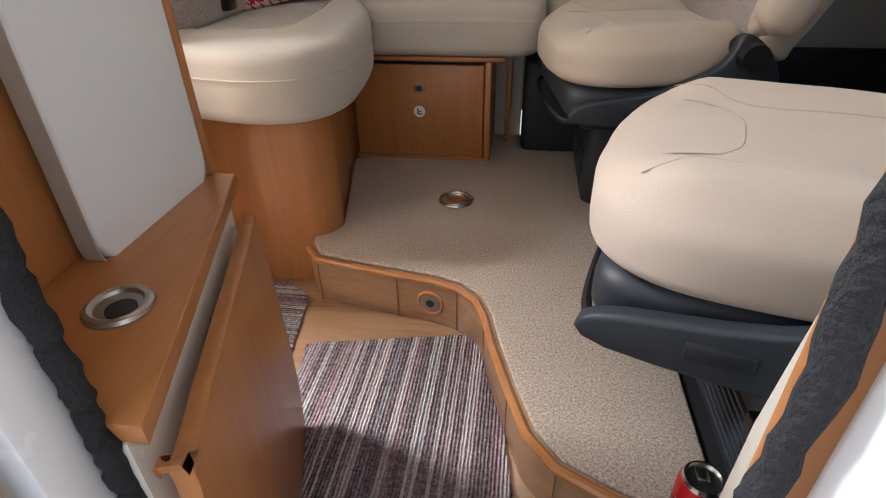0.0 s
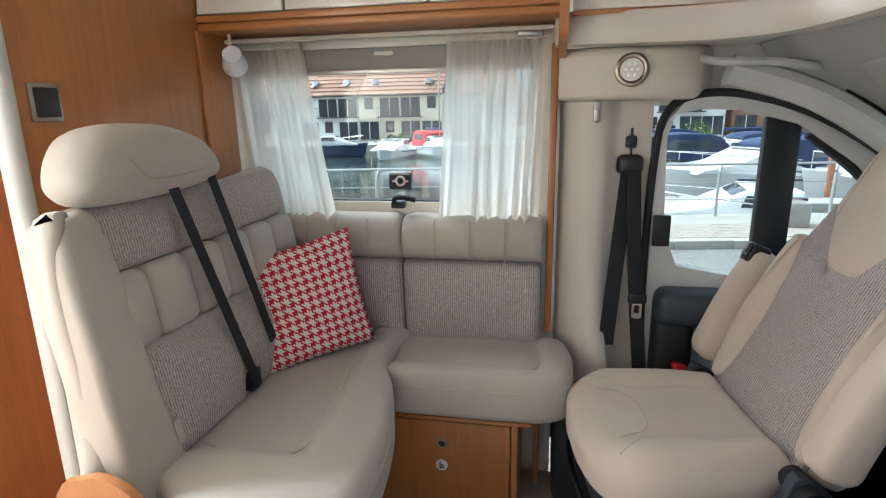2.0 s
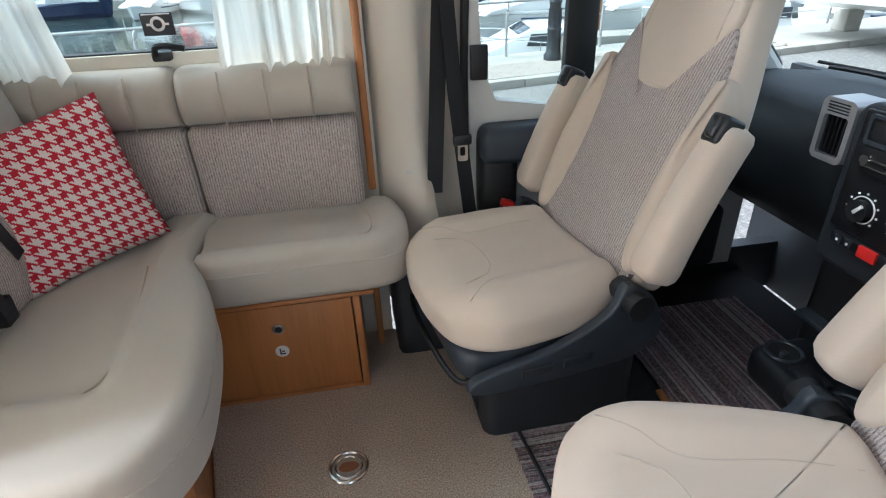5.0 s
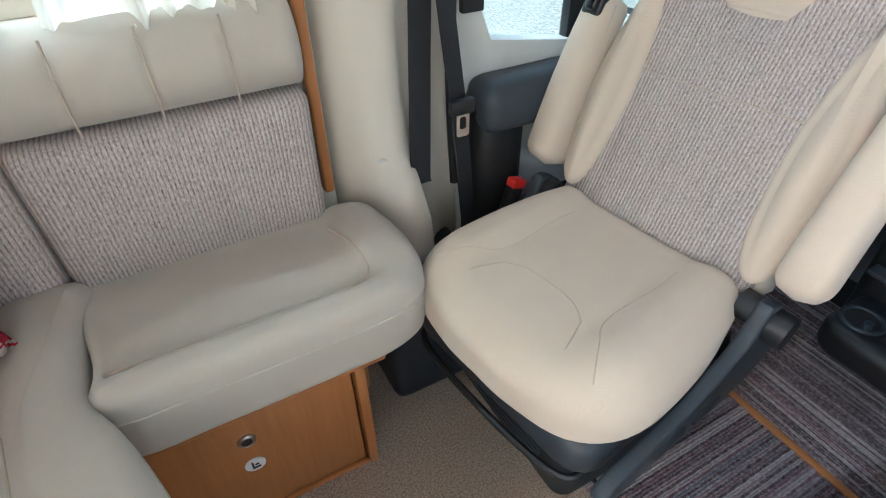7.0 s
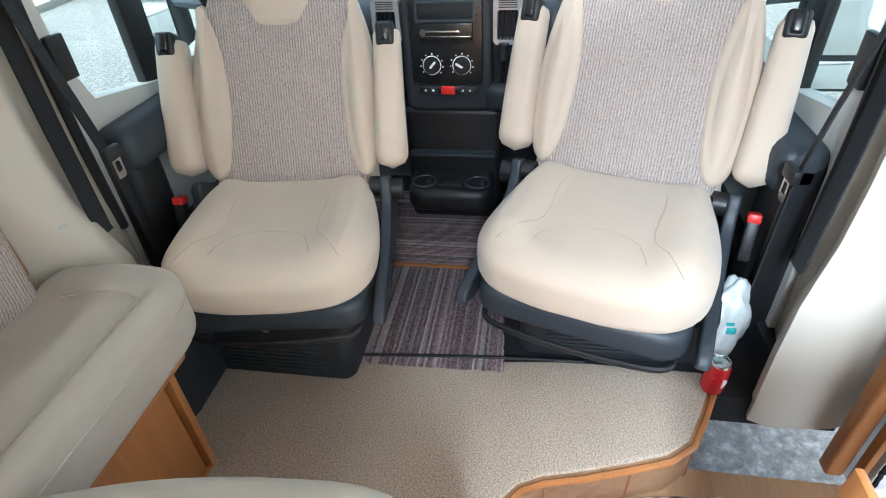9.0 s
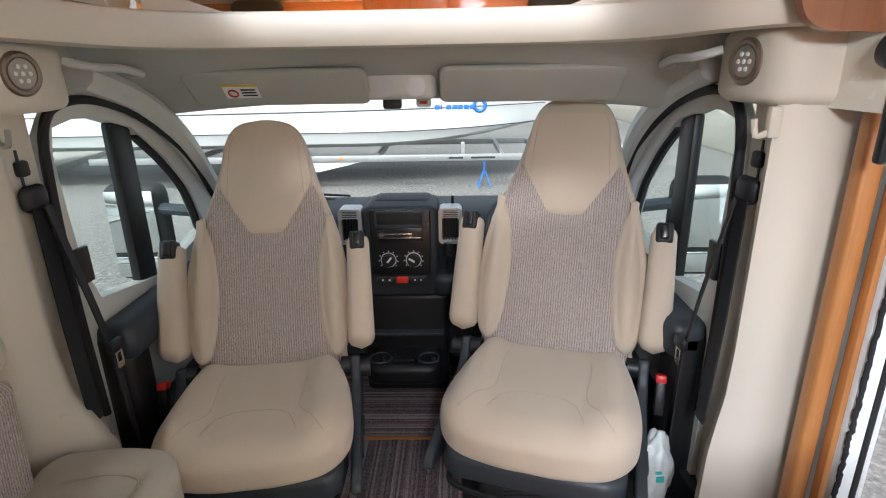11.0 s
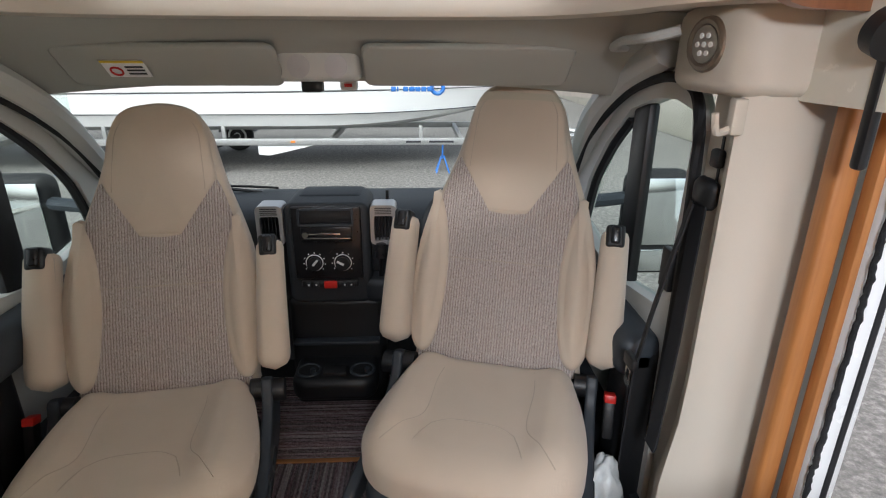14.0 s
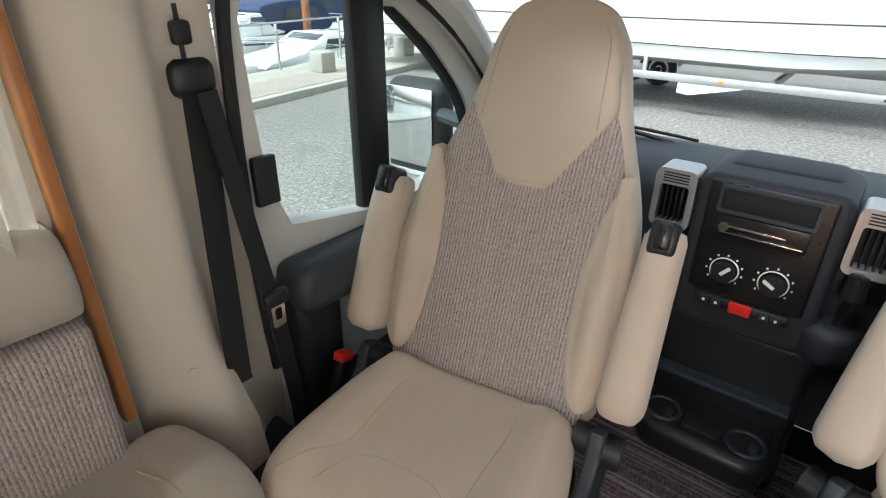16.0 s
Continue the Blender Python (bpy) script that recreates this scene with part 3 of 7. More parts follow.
for s in (-1, 1):
    up = plate([(0, 0), (0.0, 0.13), (0.10, 0.06), (0.25, 0.01), (0.30, 0.0)], -0.012, 0.012)
    solo("shelf_scroll", moved(up, Matrix.Translation((2.24, MID + s * 0.70, 1.56)) @ Matrix(((0.35, 0, 1, 0), (-s, 0, 0, 0), (0, 1, 0, 0), (0, 0, 0, 1)))), TRIM, "cream scrolled end of the shelf lip", "trim", kind="structure")
    sp = thing("speaker", "low black loudspeaker grille on the over-cab shelf", "speaker", (2.66, MID + s * 0.52, 1.545), "shelf speakers")
    part("grille", boxes((2.62, 2.698, MID + s * 0.52 - 0.09, MID + s * 0.52 + 0.09, 1.545, 1.66), bev=0.03, seg=4), BLACK, sp)
    part("rim", boxes((2.63, 2.699, MID + s * 0.52 - 0.095, MID + s * 0.52 + 0.095, 1.545, 1.56), bev=0.005), RUBBER, sp)
    strip = solo("led_strip", boxes((1.70, 2.30, MID + s * 0.738 - 0.005, MID + s * 0.738 + 0.005, 1.876, 1.890), bev=0), LED, "warm glowing light strip above the tapered locker", "light strip", "locker light strips")
    moved_m = Matrix.Translation((1.70, 0, 1.88)) @ pose(0, 0, 0, 0, 14, 0) @ Matrix.Translation((-1.70, 0, -1.88))
    strip.matrix_basis = moved_m
bump_bm = slab(rrect(2.53, 2.84, 1.60, 1.70, 0.04), 0, 0.025, 0.012)
solo("shelf_panel", moved(bump_bm, Matrix(((0, 0, -1, 2.698), (1, 0, 0, 0), (0, 1, 0, 0), (0, 0, 0, 1)))), BROWN, "raised dark pear-wood panel behind the shelf", "panel", kind="structure")
solo("shelf_light", boxes((2.335, 2.347, 2.2, 3.18, 1.552, 1.558), bev=0), COVE, "warm glowing light strip above the over-cab shelf", "light strip")

# windscreen header, sun visors and console
hdr = [(2.31, 1.50), (2.36, 1.485), (2.50, 1.43), (2.58, 1.36), (2.64, 1.318), (2.72, 1.325), (2.72, 1.504), (2.31, 1.504)]
bmh = bmesh.new()
rows = []
for i in range(13):
    y = 1.72 + 1.94 * i / 12
    sag = 0.05 * ((i - 6) / 6) ** 2
    rows.append([bmh.verts.new((x - sag * 0.8, y, z - (sag * 1.0 if z < 1.5 else 0))) for x, z in hdr])
for a, b in zip(rows, rows[1:]):
    for j in range(len(hdr)):
        bmh.faces.new((a[j], a[(j + 1) % len(hdr)], b[(j + 1) % len(hdr)], b[j]))
bmh.faces.new(rows[0]), bmh.faces.new(list(reversed(rows[-1])))
solo("windscreen_header", bmh, HEADLINER, "grey headlining above the windscreen", "headlining", kind="structure")
MV = pose(2.535, 0, 1.393, 0, 42, 0)
for s in (-1, 1):
    y = MID + s * 0.43
    vis = thing("sun_visor", "folded grey fabric sun visor under the headlining", "sun visor", (2.52, y, 1.37), "sun visors")
    part("flap", moved(slab(rrect(-0.085, 0.085, y - 0.31, y + 0.31, 0.03), -0.0, 0.022, 0.009), MV @ Matrix.Translation((0, 0, -0.022)) @ Matrix.Diagonal((1, 1, -1, 1))), HEADLINER, vis)
    part("hinge", boxes((2.56, 2.585, y - s * 0.30 - 0.012, y - s * 0.30 + 0.012, 1.33, 1.385), bev=0.006), BLACK, vis)
    grab = thing("grab_handle", "pale grab handle above the cab door", "grab handle", (2.25, MID + s * 0.84, 1.42), "grab handles")
    part("bar", tube(curve([(2.08, MID + s * 0.86, 1.455), (2.12, MID + s * 0.81, 1.44), (2.25, MID + s * 0.80, 1.435), (2.36, MID + s * 0.81, 1.42), (2.40, MID + s * 0.86, 1.42)]), 0.012, 8), GREYTRIM, grab)
ML = MV @ Matrix.Translation((0, 0, -0.047))
lab = thing("visor_label", "white airbag warning label on the passenger visor", "label", (2.53, 3.24, 1.36))
part("card", moved(boxes((-0.035, 0.035, 3.185, 3.305, -0.001, 0.0), bev=0), ML), PAPER, lab)
part("band", moved(boxes((-0.035, -0.026, 3.185, 3.305, -0.003, -0.0015), bev=0), ML), YELLOW, lab)
part("sign", ring_bm(0.016, 0.003, ML @ pose(0.008, 3.275, -0.003)), RED, lab)
for i in range(3):
    part("text_bar", moved(boxes((-0.012 + i * 0.014, -0.006 + i * 0.014, 3.195, 3.245, -0.003, -0.0015), bev=0), ML), INK, lab)
con = thing("roof_console", "pale roof console with two round reading lights", "console", (2.62, 2.70, 1.31))
part("body", boxes((2.53, 2.66, 2.58, 2.83, 1.32, 1.42), bev=0.025, seg=4), GREYTRIM, con)
for y in (2.65, 2.76):
    part("reading_light", disc(0.034, 0.012, pose(2.532, y, 1.365, 0, 90, 0)), SILVER, con, "round reading light lens")
snr = thing("rain_sensor", "small black sensor pods under the windscreen header", "sensor", (2.68, 2.70, 1.28))
part("pod", boxes((2.66, 2.70, 2.715, 2.785, 1.28, 1.325), bev=0.01), BLACK, snr)
cam_box = part("camera_box", boxes((2.66, 2.70, 2.605, 2.66, 1.285, 1.33), bev=0.01), GREYTRIM, snr, "pale dash camera box")
part("lens", boxes((2.655, 2.66, 2.62, 2.645, 1.298, 1.308), bev=0), RED, cam_box)

# windscreen and pillars
ws = thing("windscreen", "wide raked windscreen", "windscreen", (3.0, MID, 0.85), kind="structure")
bmw = bmesh.new()
ra, rb = [], []
for i in range(13):
    u = (i - 6) / 6
    ra.append(bmw.verts.new((3.30 - 0.22 * u * u, MID + 0.93 * u, 0.78)))
    rb.append(bmw.verts.new((2.70 - 0.14 * u * u, MID + 0.83 * u, 1.30 - 0.03 * u * u)))
for i in range(12):
    bmw.faces.new((ra[i], ra[i + 1], rb[i + 1], rb[i]))
gl = part("pane", bmw, GLASS, ws)
gl.visible_shadow = False
# the entrance side stands a little wider than the other
WIDE = Matrix.Translation((0.6, 2.52, 1.43)) @ Matrix.Scale(1.10, 4) @ Matrix.Translation((-0.6, -2.52, -1.43))


def widen(before):
    for o in scene.objects:
        if o.name not in before and o.parent is None:
            o.matrix_basis = WIDE @ o.matrix_basis


for s in (-1, 1):
    there = {o.name for o in scene.objects}
    side = "passenger" if s > 0 else "driver"

    def q(x, off, z):
        return (x, MID + s * off, z)

    # A-pillar lining
    ap = curve([q(2.16, 0.88, 1.42), q(2.40, 0.87, 1.34), q(2.62, 0.86, 1.20), q(2.86, 0.89, 0.99), q(3.06, 0.92, 0.80)], 5)
    solo("a_pillar", tube(ap, 0.048, 10), GREYTRIM, "pale grey windscreen pillar lining", "pillar", kind="structure")
    solo("a_pillar_seal", tube([p + Vector((0.035, -s * 0.0, 0.025)) for p in ap[6:]], 0.016, 6), RUBBER, "black windscreen edge seal", "seal", kind="structure")
    solo("door_seal", tube(curve([q(1.965, 0.885, 0.45), q(1.955, 0.885, 0.8), q(1.965, 0.885, 1.15), q(1.99, 0.885, 1.29), q(2.06, 0.885, 1.345), q(2.20, 0.88, 1.35), q(2.40, 0.868, 1.29), q(2.62, 0.855, 1.155), q(2.84, 0.875, 0.96), q(2.98, 0.90, 0.80)], 6), 0.013, 8), RUBBER, "black rubber cab door seal", "seal", kind="structure")
    # cab door: inner panel with window openings
    dr = thing("door_1" if s > 0 else "door_2", "cab door with pale lining, dark armrest and window", "door", q(2.5, 0.95, 0.0), kind="structure")
    outer = [(1.97, 0.05), (1.97, 0.60), (1.97, 0.95), (1.98, 1.25), (2.06, 1.345), (2.20, 1.355), (2.42, 1.29), (2.64, 1.15), (2.86, 0.95), (3.04, 0.78), (3.06, 0.55), (3.06, 0.05)]
    hole1 = [(2.06, 0.79), (2.015, 0.90), (2.005, 1.05), (2.00, 1.22), (2.02, 1.29), (2.10, 1.305), (2.22, 1.30), (2.38, 1.255), (2.56, 1.13), (2.70, 0.98), (2.78, 0.80), (2.40, 0.735)]
    part("lining", frame_bm(outer, hole1, 0, 0.05, Matrix.Translation(q(0, 0.885 if s > 0 else 0.935, 0)) @ XZ), GREYTRIM, dr, "pale grey door lining")
    part("divider", boxes((2.29, 2.40, q(0, 0.90, 0)[1], q(0, 0.935, 0)[1], 0.72, 1.28), bev=0.012), BLACK, dr, "black window divider")
    part("run", tube(curve([q(2.42, 0.91, 1.225), q(2.56, 0.91, 1.115), q(2.69, 0.91, 0.975), q(2.765, 0.91, 0.80)]), 0.016, 6), RUBBER, dr)
    pane = part("pane", boxes((2.0, 2.80, q(0, 0.917, 0)[1], q(0, 0.921, 0)[1], 0.70, 1.32), bev=0), GLASS, dr, "door window pane")
    pane.visible_shadow = False
    part("armrest", boxes((1.99, 2.80, min(q(0, 0.78, 0)[1], q(0, 0.90, 0)[1]), max(q(0, 0.78, 0)[1], q(0, 0.90, 0)[1]), 0.60, 0.725), bev=0.04, seg=4), SLATE, dr, "dark padded door armrest")
    part("pull", boxes((1.99, 2.12, min(q(0, 0.80, 0)[1], q(0, 0.90, 0)[1]), max(q(0, 0.80, 0)[1], q(0, 0.90, 0)[1]), 0.12, 0.70), bev=0.03, seg=3), BLACK, dr, "black door pull")
    part("pocket", boxes((2.12, 2.95, min(q(0, 0.82, 0)[1], q(0, 0.90, 0)[1]), max(q(0, 0.82, 0)[1], q(0, 0.90, 0)[1]), 0.08, 0.34), bev=0.03, seg=3), DASH, dr, "dark door pocket")
    part("catch", boxes((1.975, 2.03, q(0, 0.868, 0)[1], q(0, 0.886, 0)[1], 0.86, 0.965), bev=0.005), BLACK, dr, "black door lock catch")
    # B-pillar: moulded column with a flared foot, then a recessed belt panel
    bmp = bmesh.new()
    rings = []
    for z, f, dx in ((0.06, 0.10, 0.0), (0.30, 0.10, 0.0), (0.45, 0.085, 0.0), (0.54, 0.05, 0), (0.62, 0.015, 0), (0.75, 0.0, 0), (1.0, 0.0, 0), (1.345, 0.0, 0)):
        f = f if s > 0 else f * 0.3
        prof = [(1.645, 1.0), (1.66, 0.945), (1.69, 0.895), (1.735, 0.865 - f * 0.6), (1.785, 0.852 - f), (1.815, 0.862 - f), (1.83, 0.885 - f * 0.7), (1.86, 0.895 - f * 0.5), (1.955, 0.90), (1.97, 1.0)]
        if s < 0:
            prof = [(1.80, 1.10), (1.785, 1.02), (1.775, 0.95), (1.772, 0.885 - f * 0.5), (1.79, 0.855 - f)] + prof[5:]
        rings.append([bmp.verts.new(q(x + (0.0 if x < 1.8 else f * 0.3), o, z)) for x, o in prof])
    for a, b in zip(rings, rings[1:]):
        for j in range(len(a) - 1):
            bmp.faces.new((a[j], a[j + 1], b[j + 1], b[j]))
    bmp.faces.new(rings[-1]), bmp.faces.new(list(reversed(rings[0])))
    pil = thing("b_pillar", "cream moulded pillar with a flared foot", "pillar", q(1.8, 0.95, 0.06), "cab pillars", "structure")
    part("column", bmp, TRIM, pil, sharp=50)
    if s > 0:
        part("screw_cap", disc(0.012, 0.006, pose(*q(1.758 if s > 0 else 1.795, 0.842, 0.585), 90, 0, -20 * s)), GREYTRIM, pil)
    part("guide_slot", boxes((1.888, 1.896, q(0, 0.894, 0)[1], q(0, 0.899, 0)[1], 1.12, 1.25), bev=0), SLATE, pil)
    pod_o = [(1.635, 1.03), (1.635, 0.90), (1.66, 0.86), (1.72, 0.835), (1.80, 0.825), (1.90, 0.815), (1.98, 0.82), (2.06, 0.85), (2.12, 0.90), (2.12, 1.03)]
    if s < 0:
        pod_o = [(1.77, 1.10), (1.755, 1.0), (1.755, 0.90), (1.77, 0.845), (1.81, 0.825)] + pod_o[5:]
    pod = thing("lamp_pod", "cream corner pod with a round reading lamp", "lamp pod", q(1.85, 0.9, 1.35), "lamp pods")
    part("body", slab([q(x, o, 0)[:2] for x, o in (pod_o if s < 0 else pod_o[::-1])], 1.335, 1.498, 0.028), TRIM, pod, sharp=60)
    MLamp = Matrix.Translation(q(1.868, 0.815, 1.425)) @ pose(0, 0, 0, 90, 0, -12 if s > 0 else 180 + 12)
    part("bezel", ring_bm(0.042, 0.009, MLamp), BRONZE, pod, "bronze lamp ring")
    lens = part("lens", disc(0.034, 0.012, MLamp), STEEL, pod, "clear faceted lamp lens")
    for k in range(7):
        a = 2 * math.pi * k / 6
        rr = 0.018 if k < 6 else 0
        part("led", disc(0.005, 0.016, MLamp @ Matrix.Translation((rr * math.cos(a), rr * math.sin(a), 0))), PAPER, lens)
    hk = thing("coat_hook", "small cream coat hook on the pillar", "coat hook", q(1.772, 0.85, 1.27), "coat hooks")
    part("plate", boxes((1.762, 1.786, q(0, 0.83, 0)[1], q(0, 0.856, 0)[1], 1.27, 1.335), bev=0.005), STEEL if s > 0 else TRIM, hk)
    part("prong", tube(curve([q(1.774, 0.84, 1.285), q(1.772, 0.81, 1.275), q(1.770, 0.80, 1.31)]), 0.007, 6), STEEL if s > 0 else TRIM, hk)
    # seat belt
    bt = thing("seat_belt", "black seat belt hanging on the cab pillar", "seat belt", q(1.9, 0.87, 0.1), "cab seat belts")
    part("guide", slab([q(1.888 + 0.042 * math.cos(a), 0.875 + 0.02 * math.sin(a), 0)[:2] for a in [2 * math.pi * i / 16 for i in range(16)]], 1.10, 1.165, 0.02), BLACK, bt, "black belt guide")
    part("adjuster", boxes((1.872, 1.908, q(0, 0.878, 0)[1], q(0, 0.898, 0)[1], 1.185, 1.225), bev=0.008), BLACK, bt)
    part("strap", ribbon([q(1.885, 0.865, 1.11), q(1.86, 0.845, 0.8), q(1.838, 0.82, 0.53), q(1.838, 0.815, 0.52)], 0.05, 0.004, (1, 0, 0)), WEBBING, bt)
    part("lap_strap", ribbon([q(1.90, 0.855, 1.11), q(1.91, 0.81, 0.85), q(1.925, 0.79, 0.67), q(1.955, 0.80, 0.4), q(1.96, 0.81, 0.08)], 0.05, 0.004, (1, s * 0.4, 0)), WEBBING, bt)
    tg = part("tongue", boxes((1.895, 1.955, q(0, 0.772, 0)[1], q(0, 0.792, 0)[1], 0.685, 0.72), bev=0.008), BLACK, bt)
    part("plate", frame_bm(rrect(-0.016, 0.016, -0.03, 0.03, 0.008), rrect(-0.008, 0.008, -0.012, 0.016, 0.005), -0.001, 0.001, Matrix.Translation(q(1.925, 0.778, 0.665)) @ pose(0, 0, 0, 90, 0, 0)), CHROME, tg, "chrome buckle plate")
    # door mirror outside
    mi = thing("door_mirror", "black double door mirror on two arms", "door mirror", q(2.85, 1.2, 0.6), "door mirrors")
    part("housing", boxes((2.84, 2.96, min(q(0, 1.10, 0)[1], q(0, 1.36, 0)[1]), max(q(0, 1.10, 0)[1], q(0, 1.36, 0)[1]), 0.53, 0.97), bev=0.05, seg=4), RUBBER, mi)
    mirror_m = bpy.data.materials.get("mirror_glass") or plain("mirror_glass", (0.75, 0.78, 0.78), 0.03, 1.0, 10, 0.01, 0)
    part("mirror", boxes((2.834, 2.842, min(q(0, 1.125, 0)[1], q(0, 1.335, 0)[1]), max(q(0, 1.125, 0)[1], q(0, 1.335, 0)[1]), 0.67, 0.945), bev=0.003), mirror_m, mi, "upper mirror glass")
    part("wide_mirror", boxes((2.834, 2.842, min(q(0, 1.125, 0)[1], q(0, 1.335, 0)[1]), max(q(0, 1.125, 0)[1], q(0, 1.335, 0)[1]), 0.555, 0.65), bev=0.003), mirror_m, mi, "lower wide-angle mirror glass")
    for z in (0.62, 0.86):
        part("arm", tube([q(2.82, 0.94, z), q(2.88, 1.12, z)], 0.026, 8), SLATE, mi)
    if s < 0:
        widen(there)
# wooden trim between the lounge wall and the pillar
solo("pillar_trim", boxes((1.626, 1.650, 3.558, 3.60, 0.53, 1.52), bev=0.008, seg=3), PEAR_Z, "pear-wood edge trim beside the pillar", "trim", kind="structure")

# entrance door frame
df = thing("door_3", "entrance door frame with charcoal pile seals", "door", (1.55, 1.6, -0.15), kind="structure")
part("post", boxes((1.802, 1.85, 1.565, 1.615, -0.15, 1.52), bev=0.012, seg=3), PEAR_Z, df, "pear-wood door post")
part("post_edge", boxes((1.768, 1.80, 1.545, 1.564, -0.15, 1.86), bev=0.006), PEAR_Z, df)
rng = random.Random(4)
for x, y, sx, fat in ((1.335, 1.645, -1, 0.0105), (1.757, 1.530, 1, 0.0065)):
    pts = [(x + rng.uniform(-0.002, 0.002), y + rng.uniform(-0.002, 0.002), -0.15 + 2.0 * i / 180) for i in range(181)]
    part("pile_seal", tube(pts, [fat * rng.uniform(0.84, 1.12) for _ in pts], 12), FLUFF, df, "charcoal fluffy draught seal")
    part("jamb", boxes((x + sx * 0.012 if sx > 0 else x - 0.06, x + 0.06 if sx > 0 else x - 0.012, y - 0.05, y + 0.0, -0.15, 1.86), bev=0.006), OUTWHITE, df, "white door jamb")
    part("rubber", tube([(x + sx * 0.04, y - 0.075, -0.15), (x + sx * 0.04, y - 0.075, 1.86)], 0.012, 8), RUBBER, df)
    part("skin", boxes((x + sx * 0.05 if sx > 0 else x - 0.5, x + 0.3 if sx > 0 else x - 0.05, y - 0.12, y - 0.09, -0.35, 1.95), bev=0.01), OUTWHITE, df, "white outer body skin")
part("grip", boxes((1.70, 1.725, 1.645, 1.665, 1.22, 1.62), bev=0.008), BLACK, df, "black fly-screen grip bar")
part("grip_knob", disc(0.04, 0.03, pose(1.70, 1.67, 1.44, 0, 70, 0), 24), BLACK, df)

# ---- lounge furniture ----


def puff(cx, cy, rx, ry, h):
    def high(x, y, s):
        return h * max(0.0, 1 - ((x - cx) / rx) ** 2) * max(0.0, 1 - ((y - cy) / ry) ** 2)
    return high


sofa = thing("bench_sofa_base", "pear-wood base of the corner sofa with a hinged front", "sofa base", (1.0, 3.2, -0.15))
part("plinth", plate(rounded([(1.06, 3.55), (1.06, 3.21), (1.10, 3.0), (1.15, 2.78), (1.165, 2.72), (1.13, 2.66), (1.03, 2.63), (0.85, 2.645), (0.66, 2.66), (0.60, 2.70), (0.60, 3.55)][::-1], 5), -0.15, 0.365, bev=0.006), PEAR_Z, sofa, "curved pear-wood plinth")
part("metal_strip", boxes((1.128, 1.136, 2.795, 2.83, -0.0, 0.36), bev=0.002), STEEL, sofa, "aluminium corner strip")
part("front_panel", boxes((1.075, 1.53, 3.232, 3.25, 0.008, 0.335), bev=0.003), PEAR_Z, sofa, "hinged front panel")
part("side_panel", boxes((1.535, 1.556, 3.215, 3.55, 0.002, 0.355), bev=0.003), PEAR_Z, sofa)
part("shadow_gap", boxes((1.07, 1.53, 3.26, 3.28, 0.33, 0.37), bev=0), BLACK, sofa)
part("bench_board", boxes((1.06, 1.60, 3.205, 3.57, 0.352, 0.368), bev=0.006), PEAR_X, sofa)
part("inner_side", boxes((1.60, 1.62, 3.42, 3.55, 0.002, 0.352), bev=0.003), PEAR_Z, sofa)
part("skirting", boxes((1.07, 1.535, 3.222, 3.232, 0.0, 0.012), bev=0.002), PEAR_X, sofa)
hole_p = part("finger_hole", ring_bm(0.013, 0.005, pose(1.309, 3.231, 0.257, 90)), STEEL, sofa, "steel-rimmed finger hole")
part("bore", disc(0.012, 0.006, pose(1.309, 3.230, 0.257, 90)), BLACK, hole_p)
stk = part("sticker", disc(0.0205, 0.002, pose(1.307, 3.231, 0.175, 90)), PAPER, sofa, "round white sticker with a seat symbol")
part("symbol", boxes((1.300, 1.304, 3.228, 3.2295, 0.167, 0.186), (1.300, 1.316, 3.228, 3.2295, 0.165, 0.169), (1.306, 1.314, 3.228, 3.2295, 0.174, 0.178), bev=0), INK, stk)
part("side_board", plate(rounded([(0.0, -0.15), (0.0, 0.50), (0.08, 0.61), (0.17, 0.60), (0.225, 0.53), (0.22, 0.46), (0.19, 0.37), (0.18, -0.15)], 4), 0, 0.02, Matrix.Translation((0.655, 2.468, 0)) @ XZ), PEAR_Z, sofa, "rounded pear-wood end board")
part("strap_end", ribbon([(0.865, 2.453, 0.43), (0.865, 2.440, 0.37), (0.85, 2.435, 0.30)], 0.048, 0.006, (1, 0, 0)), WEBBING, sofa, "black belt end")
part("strap_pad", boxes((0.815, 0.885, 2.424, 2.442, 0.285, 0.325), bev=0.006), BLACK, sofa)

# seat cushion under the window
CA = rounded([(1.14, 3.52), (1.14, 3.30), (1.145, 3.195), (1.30, 3.185), (1.50, 3.185), (1.62, 3.19), (1.695, 3.225), (1.72, 3.30), (1.715, 3.42), (1.66, 3.52), (1.4, 3.52)], 6)


def ha(x, y, s):
    d = 0.010 * (1 - s * s)
    e = min(1.0, max(0.0, (y - 3.235) / 0.03)) * min(1.0, max(0.0, (1.63 - x) / 0.03))
    return d - 0.026 * e


